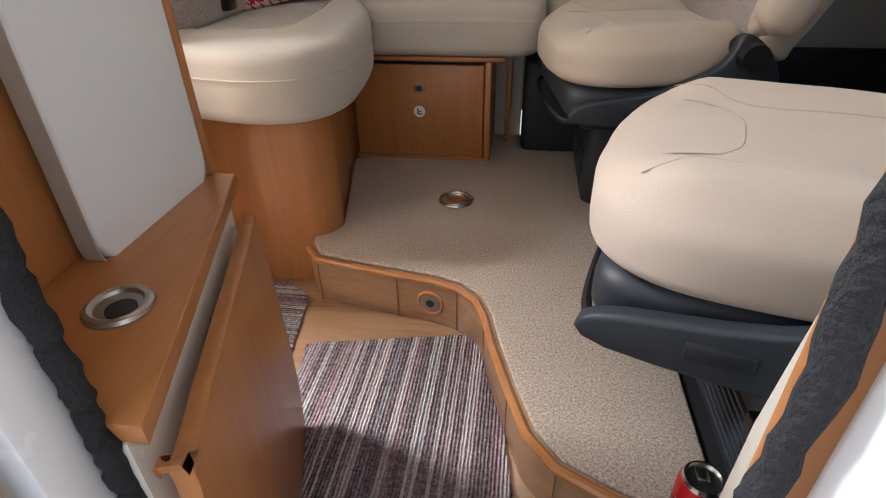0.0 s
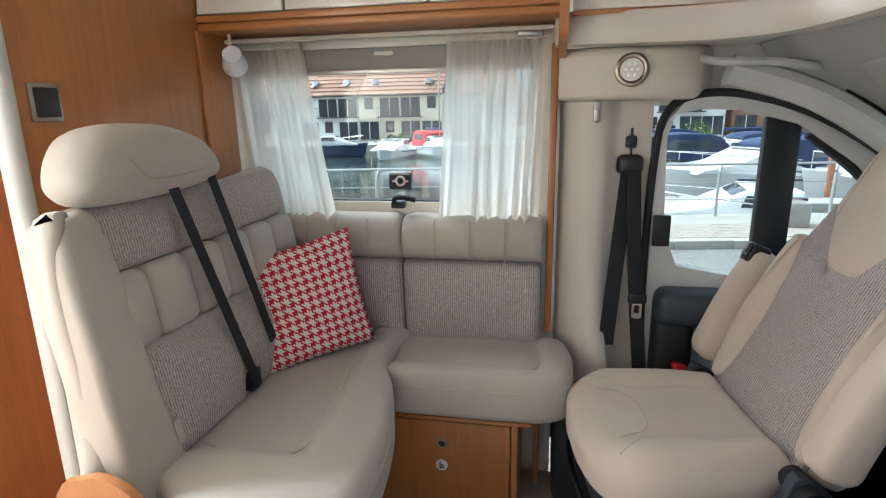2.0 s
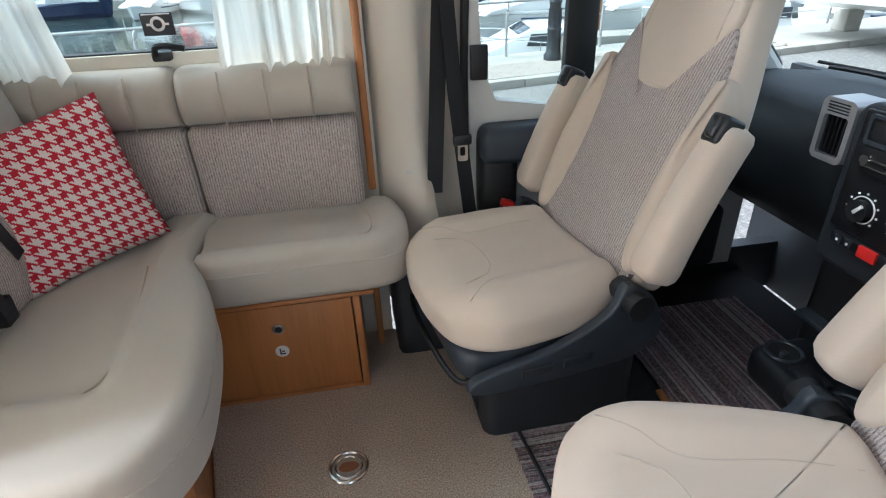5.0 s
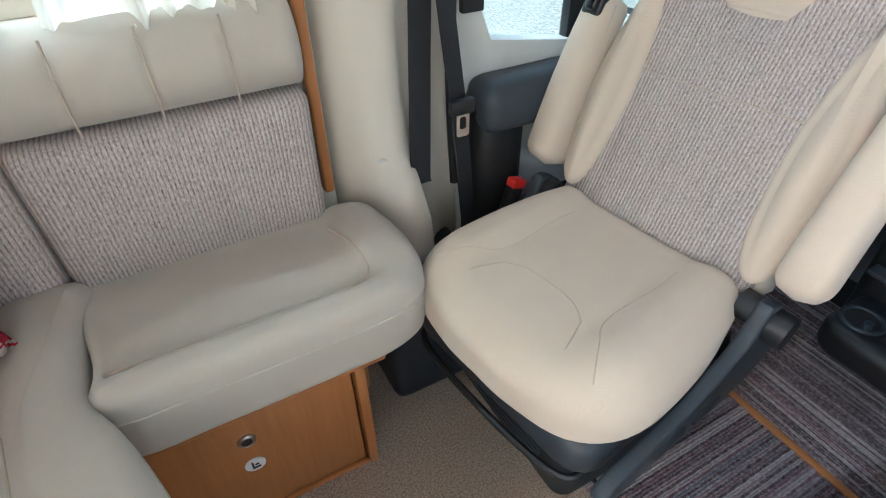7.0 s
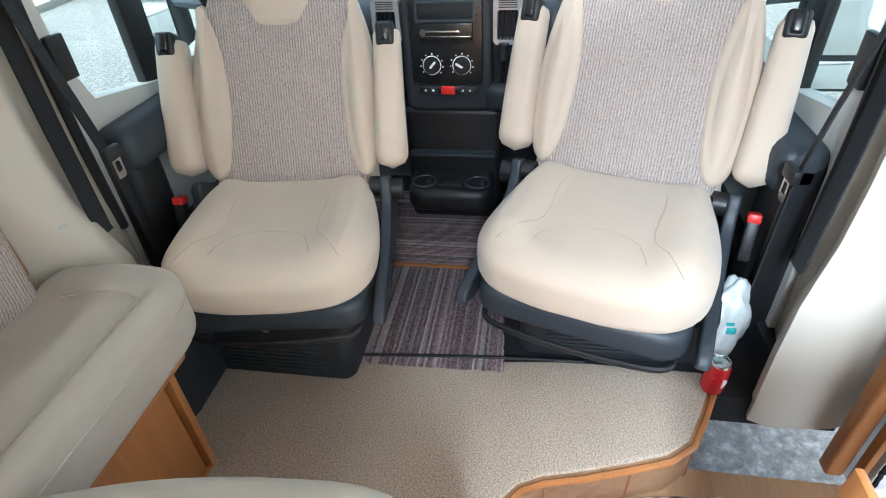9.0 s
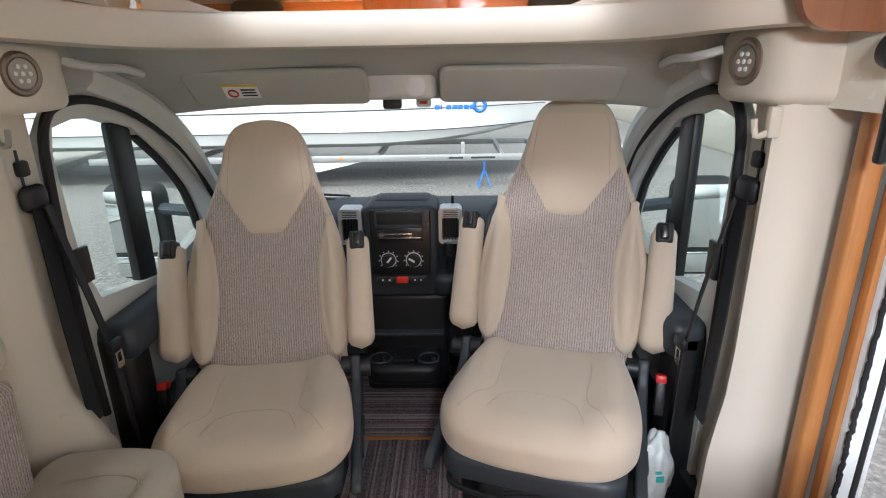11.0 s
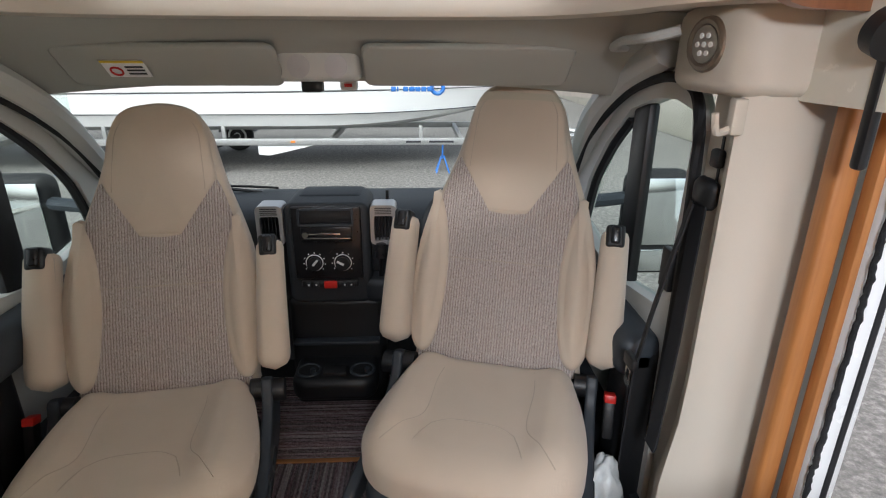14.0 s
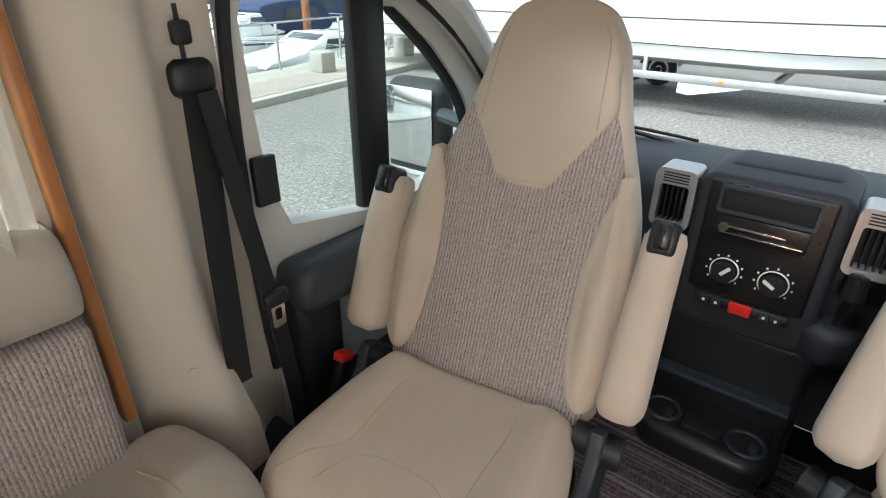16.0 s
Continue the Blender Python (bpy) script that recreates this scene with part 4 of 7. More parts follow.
ca = thing("seat_cushion", "beige-grey padded bench seat cushion under the window", "seat cushion", (1.4, 3.35, 0.37), "sofa cushions")
part("pad", slab(CA, 0.37, 0.535, 0.03, 14, ha), LEATHER, ca, sharp=80)
part("piping", tube([(x, y, 0.478) for x, y in CA], 0.0024, 6, True), PIPING, ca, "pale piping")
part("seam", tube(curve([(1.16, 3.25, 0.527), (1.4, 3.25, 0.527), (1.57, 3.252, 0.527), (1.61, 3.28, 0.527), (1.615, 3.36, 0.527), (1.59, 3.44, 0.526)]), 0.0025, 5), SEAM, ca)
CB = rounded([(0.70, 3.52), (0.695, 3.1), (0.70, 2.80), (0.735, 2.64), (0.82, 2.56), (0.95, 2.515), (1.08, 2.50), (1.19, 2.535), (1.25, 2.64), (1.25, 2.80), (1.225, 2.98), (1.18, 3.13), (1.135, 3.24), (1.132, 3.40), (1.132, 3.52), (0.9, 3.52)], 6)


def hb(x, y, s):
    d = 0.012 * (1 - s * s)
    e = min(1.0, max(0.0, (y - 2.70 + max(0, 0.86 - x) * 0.5) / 0.04)) * min(1.0, max(0.0, (1.10 - max(0.0, (y - 2.9)) * 0.12 - x) / 0.04))
    return d - 0.028 * e


cb = thing("seat_cushion", "beige-grey padded corner seat cushion with rounded front", "seat cushion", (0.95, 3.0, 0.37), "sofa cushions")
part("pad", slab(CB, 0.37, 0.54, 0.035, 20, hb), LEATHER, cb, sharp=80)
part("piping", tube([(x, y, 0.475) for x, y in CB], 0.0024, 6, True), PIPING, cb, "pale piping")
part("seam", tube(curve([(0.78, 2.75, 0.532), (0.88, 2.715, 0.530), (0.99, 2.715, 0.530), (1.06, 2.74, 0.530), (1.08, 2.85, 0.530), (1.06, 3.02, 0.530), (1.03, 3.2, 0.530)]), 0.0025, 5), SEAM, cb)

# back cushions along the window wall
for x0, x1 in ((0.66, 1.118), (1.122, 1.612)):
    bk = thing("back_cushion", "padded back cushion with ribbed fabric and a tufted beige top", "back cushion", ((x0 + x1) / 2, 3.55, 0.5), "window back cushions")
    bmc = moved(slab(rrect(x0, x1, 0.50, 0.80, 0.02, 4), 0, 0.10, 0.03, 8, puff((x0 + x1) / 2, 0.65, (x1 - x0) / 2, 0.16, 0.02)), Matrix(((1, 0, 0, 0), (0, 0, -1, 3.605), (0, 1, 0, 0), (0, 0, 0, 1))))
    part("panel", moved(bmc, Matrix.Translation((0, 3.6, 0.5)) @ pose(0, 0, 0, 4) @ Matrix.Translation((0, -3.6, -0.5))), RIB_X, bk, "ribbed fabric panel", sharp=80)
    tuft = [x0 + (x1 - x0) * i / 4 for i in range(5)]
    bmt = bmesh.new()
    nx, nz = 48, 12
    grid = []
    for i in range(nx + 1):
        col = []
        for j in range(nz + 1):
            x, v = x0 + (x1 - x0) * i / nx, j / nz
            ang = math.pi * v
            f = ((x - x0) / (x1 - x0) * 4) % 1.0
            g = math.exp(-(min(f, 1 - f) / 0.06) ** 2)
            edge = min(1.0, min(i, nx - i) / 2.5) ** 0.5
            rr = (0.072 - 0.007 * g) * (0.75 + 0.25 * edge)
            col.append(bmt.verts.new((x, 3.545 - rr * math.sin(ang) ** 0.55, 0.795 + 0.165 * v - 0.012 * (1 - edge) * v + 0.0)))
        grid.append(col)
    for i in range(nx):
        for j in range(nz):
            bmt.faces.new((grid[i][j], grid[i + 1][j], grid[i + 1][j + 1], grid[i][j + 1]))
    ext = bmesh.ops.extrude_face_region(bmt, geom=bmt.faces[:])
    for v in [e for e in ext["geom"] if isinstance(e, bmesh.types.BMVert)]:
        v.co.y = 3.598
    part("tufted_top", bmt, LEATHER, bk, "tufted beige top roll", sharp=80)
    for f in tuft[1:-1]:
        part("tuft_seam", tube([(f, 3.487, 0.80), (f, 3.475, 0.84), (f, 3.474, 0.90), (f, 3.49, 0.95)], 0.0022, 5), SEAM, bk)
solo("back_infill", boxes((0.56, 0.655, 3.50, 3.597, 0.5, 0.94), bev=0.02, seg=3), LEATHER, "beige padded corner infill behind the sofa", "cushion")

# forward-facing seat back with headrest
TB = Matrix.Translation((0.752, 0, 0.53)) @ pose(0, 0, 0, 0, -9.3, 0)
seatb = thing("lounge_seat", "tall beige and ribbed-fabric seat back with two black harness straps", "seat back", (0.65, 3.0, 0.37))


def face_pad(y0, y1, z0, z1, d, r, h):
    """A pad on the seat back's front, in its tilted frame."""
    return moved(slab(rrect(y0, y1, z0, z1, min(r, (z1 - z0) * 0.45), 4), -0.03, d + 0.024, min(0.022, d + 0.035), 8, puff((y0 + y1) / 2, (z0 + z1) / 2, (y1 - y0) / 2, (z1 - z0) / 2, h)), TB @ YZ)


part("shell", moved(slab(rounded([(2.54, -0.16), (2.535, 0.2), (2.545, 0.5), (2.60, 0.59), (2.8, 0.605), (3.2, 0.60), (3.50, 0.60), (3.52, 0.3), (3.52, -0.16)], 4), -0.06, 0.006, 0.03), TB @ YZ), LEATHER, seatb, "beige padded shell", sharp=70)
part("side_panel", plate(rounded([(0.672, 0.37), (0.668, 0.8), (0.665, 1.08), (0.68, 1.125), (0.72, 1.135), (0.725, 1.12), (0.705, 1.0), (0.735, 0.70), (0.76, 0.5), (0.77, 0.37)], 4), 2.525, 2.56, XZ, bev=0.014), LEATHER, seatb, "outer side panel", sharp=70)
part("lower_panel", face_pad(2.63, 3.48, -0.02, 0.27, 0.018, 0.03, 0.03), RIB_Y, seatb, "ribbed lower panel", sharp=80)
for i in range(6):
    y = 2.60 + i * 0.145
    part("tuft", face_pad(y, y + 0.146, 0.265, 0.445, 0.018, 0.03, 0.022), LEATHER, seatb, "tufted beige band", sharp=80)
part("upper_panel", face_pad(2.62, 3.46, 0.445, 0.60, 0.006, 0.04, 0.02), RIB_Y, seatb, "ribbed upper panel", sharp=80)
bol = moved(slab(rounded([(2.528, -0.14), (2.528, 0.3), (2.535, 0.53), (2.57, 0.585), (2.635, 0.585), (2.66, 0.45), (2.665, 0.2), (2.69, -0.05), (2.69, -0.14)], 4), -0.05, 0.058, 0.02), TB @ YZ)
part("side_bolster", bol, LEATHER, seatb, "beige side bolster", sharp=70)
part("headrest", moved(slab(rounded([(2.585, 0.635), (2.605, 0.71), (2.67, 0.757), (2.79, 0.765), (2.92, 0.752), (3.03, 0.71), (3.07, 0.63), (2.97, 0.60), (2.67, 0.595)], 5), -0.02, 0.095, 0.042, 6, puff(2.78, 0.7, 0.3, 0.1, 0.02)), TB @ YZ), LEATHER, seatb, "padded beige headrest", sharp=80)
part("headrest_flap", tube([TB @ Vector((x, y, z)) for x, y, z in curve([(0.085, 2.66, 0.735), (0.108, 2.69, 0.70), (0.112, 2.72, 0.66), (0.106, 2.76, 0.635), (0.106, 2.85, 0.63), (0.098, 2.98, 0.64)])], 0.003, 6), SEAM, seatb)
for y0, y1, zz in ((2.86, 2.985, 0.02), (3.02, 3.13, 0.10)):
    pts = [TB @ Vector((0.078, y0 + (y1 - y0) * (1 - z / 0.6), z)) for z in (0.62, 0.5, 0.36, 0.2, zz)]
    part("harness_strap", ribbon(pts, 0.035, 0.003, (0, 1, 0)), WEBBING, seatb, "black harness strap")
    if zz < 0.05:
        part("harness_buckle", boxes((0.785, 0.82, 2.965, 3.015, 0.54, 0.60), bev=0.006), BLACK, seatb)
part("fabric_tag", moved(boxes((0.052, 0.060, 2.665, 2.685, 0.03, 0.085), bev=0), TB), PIPING, seatb)

# houndstooth pillow
pl = bmesh.new()
n = 20
uvl = pl.loops.layers.uv.new("UVMap")
tl, tr, br_, bl_ = Vector((0.630, 3.196, 0.846)), Vector((0.962, 3.397, 0.938)), Vector((1.052, 3.37, 0.546)), Vector((0.768, 3.106, 0.508))
nrm = (tr - bl_).cross(tl - br_).normalized()
if nrm.y > 0:
    nrm = -nrm
sheets = []
for side in (1, -1):
    g = []
    for i in range(n + 1):
        row = []
        for j in range(n + 1):
            a, b = i / n, j / n
            pinch = 0.05 * math.sin(math.pi * b) * (a - 0.5), 0.05 * math.sin(math.pi * a) * (b - 0.5)
            p = (bl_ * (1 - a) + br_ * a) * (1 - b) + (tl * (1 - a) + tr * a) * b
            p -= (br_ - bl_) * pinch[0] + (tl - bl_) * pinch[1]
            h = 0.075 * (16 * a * (1 - a) * b * (1 - b)) ** 0.5
            h += 0.006 * noise.noise(Vector((a * 5, b * 5, side))) * (1 if 0 < i < n and 0 < j < n else 0)
            row.append(pl.verts.new(p + nrm * h * side))
        g.append(row)
    for i in range(n):
        for j in range(n):
            f = pl.faces.new((g[i][j], g[i + 1][j], g[i + 1][j + 1], g[i][j + 1]))
            for lo, (a, b) in zip(f.loops, ((i, j), (i + 1, j), (i + 1, j + 1), (i, j + 1))):
                lo[uvl].uv = (a / n, b / n)
solo("cushion", pl, HOUND, "red and white houndstooth cushion leaning on the seat back", "cushion", sharp=100)

# ---- window, curtains and lockers of the lounge ----
win = thing("window_1", "lounge window with grey frame, latch and raised blind", "window", (1.08, 3.62, WZ0), kind="structure")
part("window_frame", frame_bm(rrect(W0 - 0.03, W1 + 0.03, WZ0 - 0.03, WZ1 + 0.03, 0.02), rrect(W0 + 0.035, W1 - 0.035, WZ0 + 0.03, WZ1 - 0.03, 0.02), 3.586, 3.606, XZ), CREAM, win, "cream inner frame")
part("gasket", frame_bm(rrect(W0 + 0.03, W1 - 0.03, WZ0 + 0.022, WZ1 - 0.02, 0.03), rrect(W0 + 0.045, W1 - 0.045, WZ0 + 0.034, WZ1 - 0.03, 0.03), 3.606, 3.65, XZ), RUBBER, win)
pane = part("pane", boxes((W0, W1, 3.645, 3.65, WZ0, WZ1), bev=0), GLASS, win, "acrylic window pane")
pane.visible_shadow = False
part("blind", boxes((W0 + 0.02, W1 - 0.02, 3.572, 3.60, 1.455, 1.53), bev=0.008), BLIND, win, "raised grey blind")
part("blind_rail", boxes((W0 + 0.02, W1 - 0.02, 3.565, 3.585, 1.443, 1.458), bev=0.003), STEEL, win)
part("blind_pull", boxes((1.03, 1.10, 3.558, 3.57, 1.50, 1.515), bev=0.004), TRIM, win)
lt = part("latch", boxes((1.07, 1.12, 3.56, 3.60, 0.975, 1.0), bev=0.006), BLACK, win, "black window latch")
part("lever", tube(curve([(1.085, 3.555, 0.995), (1.09, 3.545, 1.015), (1.12, 3.545, 1.018), (1.165, 3.55, 1.008)]), 0.009, 8), BLACK, lt)
wst = part("window_sticker", boxes((1.045, 1.13, 3.638, 3.640, 1.035, 1.095), bev=0), INK, win, "dark security sticker")
part("emblem", ring_bm(0.016, 0.004, pose(1.088, 3.636, 1.066, 90)), PAPER, wst)
part("text_bar", boxes((1.058, 1.072, 3.635, 3.637, 1.062, 1.068), (1.104, 1.118, 3.635, 3.637, 1.062, 1.068), (1.05, 1.125, 3.635, 3.637, 1.09, 1.093), bev=0), PAPER, wst)


def curtain(x0t, x1t, x0b, x1b, folds, seed):
    r = random.Random(seed)
    bm = bmesh.new()
    nx, nz = folds * 14, 24
    p1, p2, p3, p4 = (r.uniform(0, 6.28) for _ in range(4))
    g = []
    for i in range(nx + 1):
        u = i / nx
        col = []
        # gathers of uneven width, loosening towards the hem
        w = u * folds + 0.45 * math.sin(u * 7.3 + p1) + 0.25 * math.sin(u * 15.1 + p2)
        for j in range(nz + 1):
            v = j / nz
            x = (x0t + (x1t - x0t) * u) * (1 - v) + (x0b + (x1b - x0b) * u) * v + 0.006 * math.sin(u * 9 + v * 2.2 + p3) * v
            deep = (0.008 + 0.016 * v) * (0.65 + 0.35 * math.sin(u * 11 + p4))
            gather = 0.004 * (1 - v) ** 3 * math.sin(w * 19 + p2)
            y = 3.53 + deep * math.sin(w * 2 * math.pi + 0.5 * math.sin(v * 2.6 + p3)) + 0.4 * deep * math.sin(w * 4.4 * math.pi + p4 + v) + gather
            z = 1.545 - 0.605 * v + (0.006 * math.sin(w * 6.28) + 0.008 * math.sin(u * 5 + p1)) * v
            col.append(bm.verts.new((x, y, z)))
        g.append(col)
    for i in range(nx):
        for j in range(nz):
            bm.faces.new((g[i][j], g[i + 1][j], g[i + 1][j + 1], g[i][j + 1]))
    return bm


for a in ((0.47, 0.78, 0.52, 0.86, 6, 3), (1.29, 1.62, 1.25, 1.60, 6, 8)):
    cu = thing("curtain", "sheer cream curtain hanging in loose folds", "curtain", ((a[0] + a[1]) / 2, 3.53, 0.94), "window curtains")
    part("drape", curtain(*a), SHEER, cu, sharp=120)
    part("header_tape", boxes((a[0], a[1], 3.522, 3.534, 1.53, 1.55), bev=0.003), SHEER, cu)
    part("hem", tube([(a[2] + (a[3] - a[2]) * i / 20, 3.53 + 0.018 * math.sin(i * 2.5), 0.943) for i in range(21)], 0.004, 5), SHEER, cu)
rail = thing("curtain_rail", "cream curtain rail with steel ends", "curtain rail", (1.05, 3.52, 1.55))
part("track", boxes((0.46, 1.63, 3.505, 3.54, 1.552, 1.566), bev=0.004), TRIM, rail)
part("clip", boxes((1.52, 1.60, 3.50, 3.535, 1.536, 1.552), bev=0.004), STEEL, rail)

# overhead lockers
MT = 8.0


def locker_bank():
    lk = thing("overhead_locker_carcass", "pear-wood carcass of the overhead lockers", "locker carcass", (1.0, 3.5, 1.57))
    part("bottom", boxes((0.5, 1.66, 3.375, 3.60, 1.575, 1.60), bev=0.008, seg=3), PEAR_X, lk)
    part("front_rail", boxes((0.5, 1.66, 3.370, 3.39, 1.60, 1.622), bev=0.006), PEAR_X, lk)
    part("end_panel", plate(rounded([(3.60, 1.50), (3.44, 1.505), (3.385, 1.53), (3.365, 1.62), (3.385, 1.78), (3.42, 1.93), (3.60, 1.93)], 5), 1.645, 1.672, YZ), PEAR_Z, lk, "rounded pear-wood end panel")
    part("back_fill", boxes((0.5, 1.645, 3.46, 3.60, 1.60, 1.93), bev=0), CREAM, lk)
    for x0, x1 in ((0.34, 0.80), (0.81, 1.258), (1.268, 1.64)):
        x0 = max(x0, 0.505)
        d = thing("locker_door", "glossy cream locker door with a satin handle", "locker door", ((x0 + x1) / 2, 3.4, 1.62), "overhead lockers")
        part("door", moved(boxes((x0, x1, -0.012, 0.012, 0.0, 0.10), (x0, x1, -0.012, 0.012, 0.108, 0.30), bev=0.005), Matrix.Translation((0, 3.385, 1.624)) @ pose(0, 0, 0, -MT)), CREAM, d)
        part("inlay", moved(boxes((x0, x1, -0.011, 0.008, 0.099, 0.109), bev=0), Matrix.Translation((0, 3.385, 1.624)) @ pose(0, 0, 0, -MT)), PEAR_X, d, "slim pear-wood inlay")
        c = (x0 + x1) / 2
        part("handle", moved(slab([(c + 0.13 * t, -0.016 - 0.012 * (1 - t * t)) for t in [i / 6 - 1 for i in range(13)]] + [(c + 0.13 * t, -0.010) for t in [1, 0, -1]], 0.055, 0.083, 0.003, steps=2), Matrix.Translation((0, 3.385, 1.624)) @ pose(0, 0, 0, -MT)), STEEL, d, "curved satin metal handle")


locker_bank()


def taper_locker(s):
    a0 = 1.685 if s > 0 else 1.70
    y0 = MID + s * 0.755
    t = thing("tapered_locker", "glossy cream tapered locker beside the over-cab shelf", "locker", (1.95, y0, 1.585), "tapered lockers")
    m = Matrix.Translation((0, y0, 0)) @ Matrix(((1, 0, 0, 0), (0, 0, s, 0), (0, 1, 0, 0), (0, 0, 0, 1)))
    low = [(a0, 1.592), (2.255, 1.592), (2.275, 1.61), (2.275, 1.662), (a0, 1.690)]
    top = [(a0, 1.700), (2.272, 1.672), (2.272, 1.70), (2.245, 1.752), (a0, 1.90)]
    part("lower_door", plate(low, 0.0, 0.02, m, bev=0.004), CREAM, t, "cream lower door")
    part("upper_door", plate(top, 0.0, 0.02, m, bev=0.004), CREAM, t, "cream upper panel")
    part("inlay", plate([(a0, 1.690), (2.275, 1.662), (2.275, 1.672), (a0, 1.70)], 0.004, 0.02, m), PEAR_X, t, "slim pear-wood inlay")
    part("base_rail", plate([(a0, 1.578), (2.28, 1.578), (2.28, 1.590), (a0, 1.590)], -0.004, 0.20, m), PEAR_X, t)
    part("top_rail", plate([(a0, 1.903), (2.25, 1.757), (2.26, 1.768), (a0, 1.917)], -0.004, 0.03, m), PEAR_X, t)
    part("carcass", plate([(a0 + 0.005, 1.593), (2.25, 1.593), (2.25, 1.74), (a0 + 0.005, 1.89)], 0.03, 0.20, m), CREAM, t)
    hx = 1.97
    part("handle", moved(slab([(hx + 0.13 * k, -0.008 - 0.012 * (1 - k * k)) for k in [i / 6 - 1 for i in range(13)]] + [(hx + 0.13 * k, -0.002) for k in [1, 0, -1]], 1.618, 1.648, 0.003, steps=2), Matrix.Translation((0, y0, 0)) @ Matrix.Diagonal((1, s, 1, 1))), STEEL, t, "curved satin metal handle")


taper_locker(1)
there = {o.name for o in scene.objects}
taper_locker(-1)
solo("wardrobe_panel", plate(rounded([(1.55, 1.93), (1.90, 1.93), (1.925, 1.80), (1.918, 1.64), (1.90, 1.53), (1.86, 1.482), (1.76, 1.472), (1.60, 1.467), (1.55, 1.49)], 5), 1.66, 1.685, YZ), BROWN, "dark pear-wood rounded end panel beside the entrance", "panel", kind="structure")
widen(there)

# partition behind the seat, grey post and wardrobe door
wall("partition", "pear-wood partition behind the forward-facing seat", boxes((0.47, 0.50, 2.70, 3.60, -0.15, 1.93), bev=0.002), PEAR_Z)
solo("partition_post", boxes((0.465, 0.515, 2.655, 2.70, -0.15, 1.93), bev=0.02, seg=4), GREYTRIM, "pale grey rounded post at the partition's edge", "post", kind="structure")
solo("window_corner_board", boxes((0.50, 0.512, 3.36, 3.58, 0.9, 1.575), bev=0.003), PEAR_Z, "pear-wood board in the window corner", "panel", kind="structure")
wd = thing("door_4", "pear-wood washroom door with a steel knob", "door", (0.3, 2.3, -0.15), kind="structure")
part("leaf", boxes((0.24, 0.27, 2.45, 3.10, -0.14, 1.92), bev=0.004), PEAR_Z, wd)
part("knob", disc(0.02, 0.03, pose(0.285, 2.72, 1.02, 0, 90, 0)), STEEL, wd)
sw = thing("light_switch", "black rocker light switch in a steel frame", "light switch", (0.51, 2.765, 1.34))
part("surround", moved(boxes((0.50, 0.508, 2.728, 2.808, 1.30, 1.385), bev=0.003), Matrix.Identity(4)), STEEL, sw)
part("rocker", boxes((0.506, 0.514, 2.738, 2.798, 1.31, 1.375), bev=0.003), BLACK, sw)
sl = thing("spot_lamp", "small white swivel spot lamp under the locker", "spot lamp", (0.58, 3.45, 1.50))
part("shade", disc(0.042, 0.07, pose(0.585, 3.43, 1.49, 60, 25, 10), 20, 0.03), WHITE, sl, "white lamp shade")
part("stem", tube([(0.56, 3.46, 1.575), (0.565, 3.45, 1.50)], 0.006, 8), TRIM, sl)

# kitchen unit by the door
UN = [(1.222, 2.125), (0.55, 2.125), (0.55, 1.65), (1.372, 1.65)]
un = thing("kitchen_unit", "low pear-wood kitchen unit with a slanted front", "kitchen unit", (1.0, 1.9, -0.15))
part("carcass", plate([(1.205, 2.115), (0.55, 2.115), (0.55, 1.65), (1.35, 1.65)], -0.15, 0.415), CREAM, un, "cream carcass edge")
part("ledge", plate(UN, 0.416, 0.44, bev=0.004), PEAR_Y, un, "pear-wood ledge")
ang = math.degrees(math.atan2(1.65 - 2.125, 1.372 - 1.222))
MD = Matrix.Translation((1.222, 2.125, 0)) @ pose(0, 0, 0, 0, 0, ang) @ XZ
dpl = rounded([(0.02, -0.14), (0.02, 0.33), (0.055, 0.375), (0.12, 0.375), (0.47, 0.375), (0.49, 0.35), (0.49, -0.14)], 4)
part("door", plate(dpl, -0.002, 0.022, MD, bev=0.006), PEAR_Z, un, "rounded pear-wood door")
cup = part("ledge_cup", ring_bm(0.03, 0.006, pose(1.255, 1.79, 0.442)), STEEL, un, "satin steel recessed socket")
part("bowl", disc(0.028, 0.004, pose(1.255, 1.79, 0.441)), STEEL, cup)
part("hole", disc(0.016, 0.003, pose(1.262, 1.785, 0.4435)), BLACK, cup)
part("back_panel", boxes((1.13, 1.148, 1.655, 2.115, 0.44, 0.772), bev=0.003), PEAR_Z, un, "pear-wood back panel")
top = thing("worktop", "white kitchen worktop with a rounded corner", "worktop", (0.9, 1.9, 0.772))
part("slab", slab(rounded([(0.55, 2.14), (0.85, 2.14), (1.0, 2.135), (1.09, 2.10), (1.145, 2.03), (1.185, 1.92), (1.215, 1.66), (0.9, 1.65), (0.55, 1.65)][::-1], 4), 0.772, 0.812, 0.012), WHITE, top)
part("hob_lid", boxes((0.62, 1.05, 1.75, 2.13, 0.812, 0.826), bev=0.006), GLOSSBLACK, top, "dark glass hob lid")
part("hob_trim", boxes((1.05, 1.06, 1.75, 2.13, 0.812, 0.825), bev=0.002), STEEL, top)
flap = thing("table_flap", "white hinged table flap hanging below the worktop", "table flap", (1.17, 2.0, 0.44))
part("leaf", moved(slab(rrect(1.865, 2.113, 0.412, 0.765, 0.07, 6), 1.160, 1.186, 0.006), YZ), WHITE, flap)
part("edge", frame_bm(rrect(1.8645, 2.1135, 0.4115, 0.7655, 0.05, 6), rrect(1.866, 2.112, 0.413, 0.764, 0.05, 6), 1.157, 1.182, YZ), PIPING, flap)
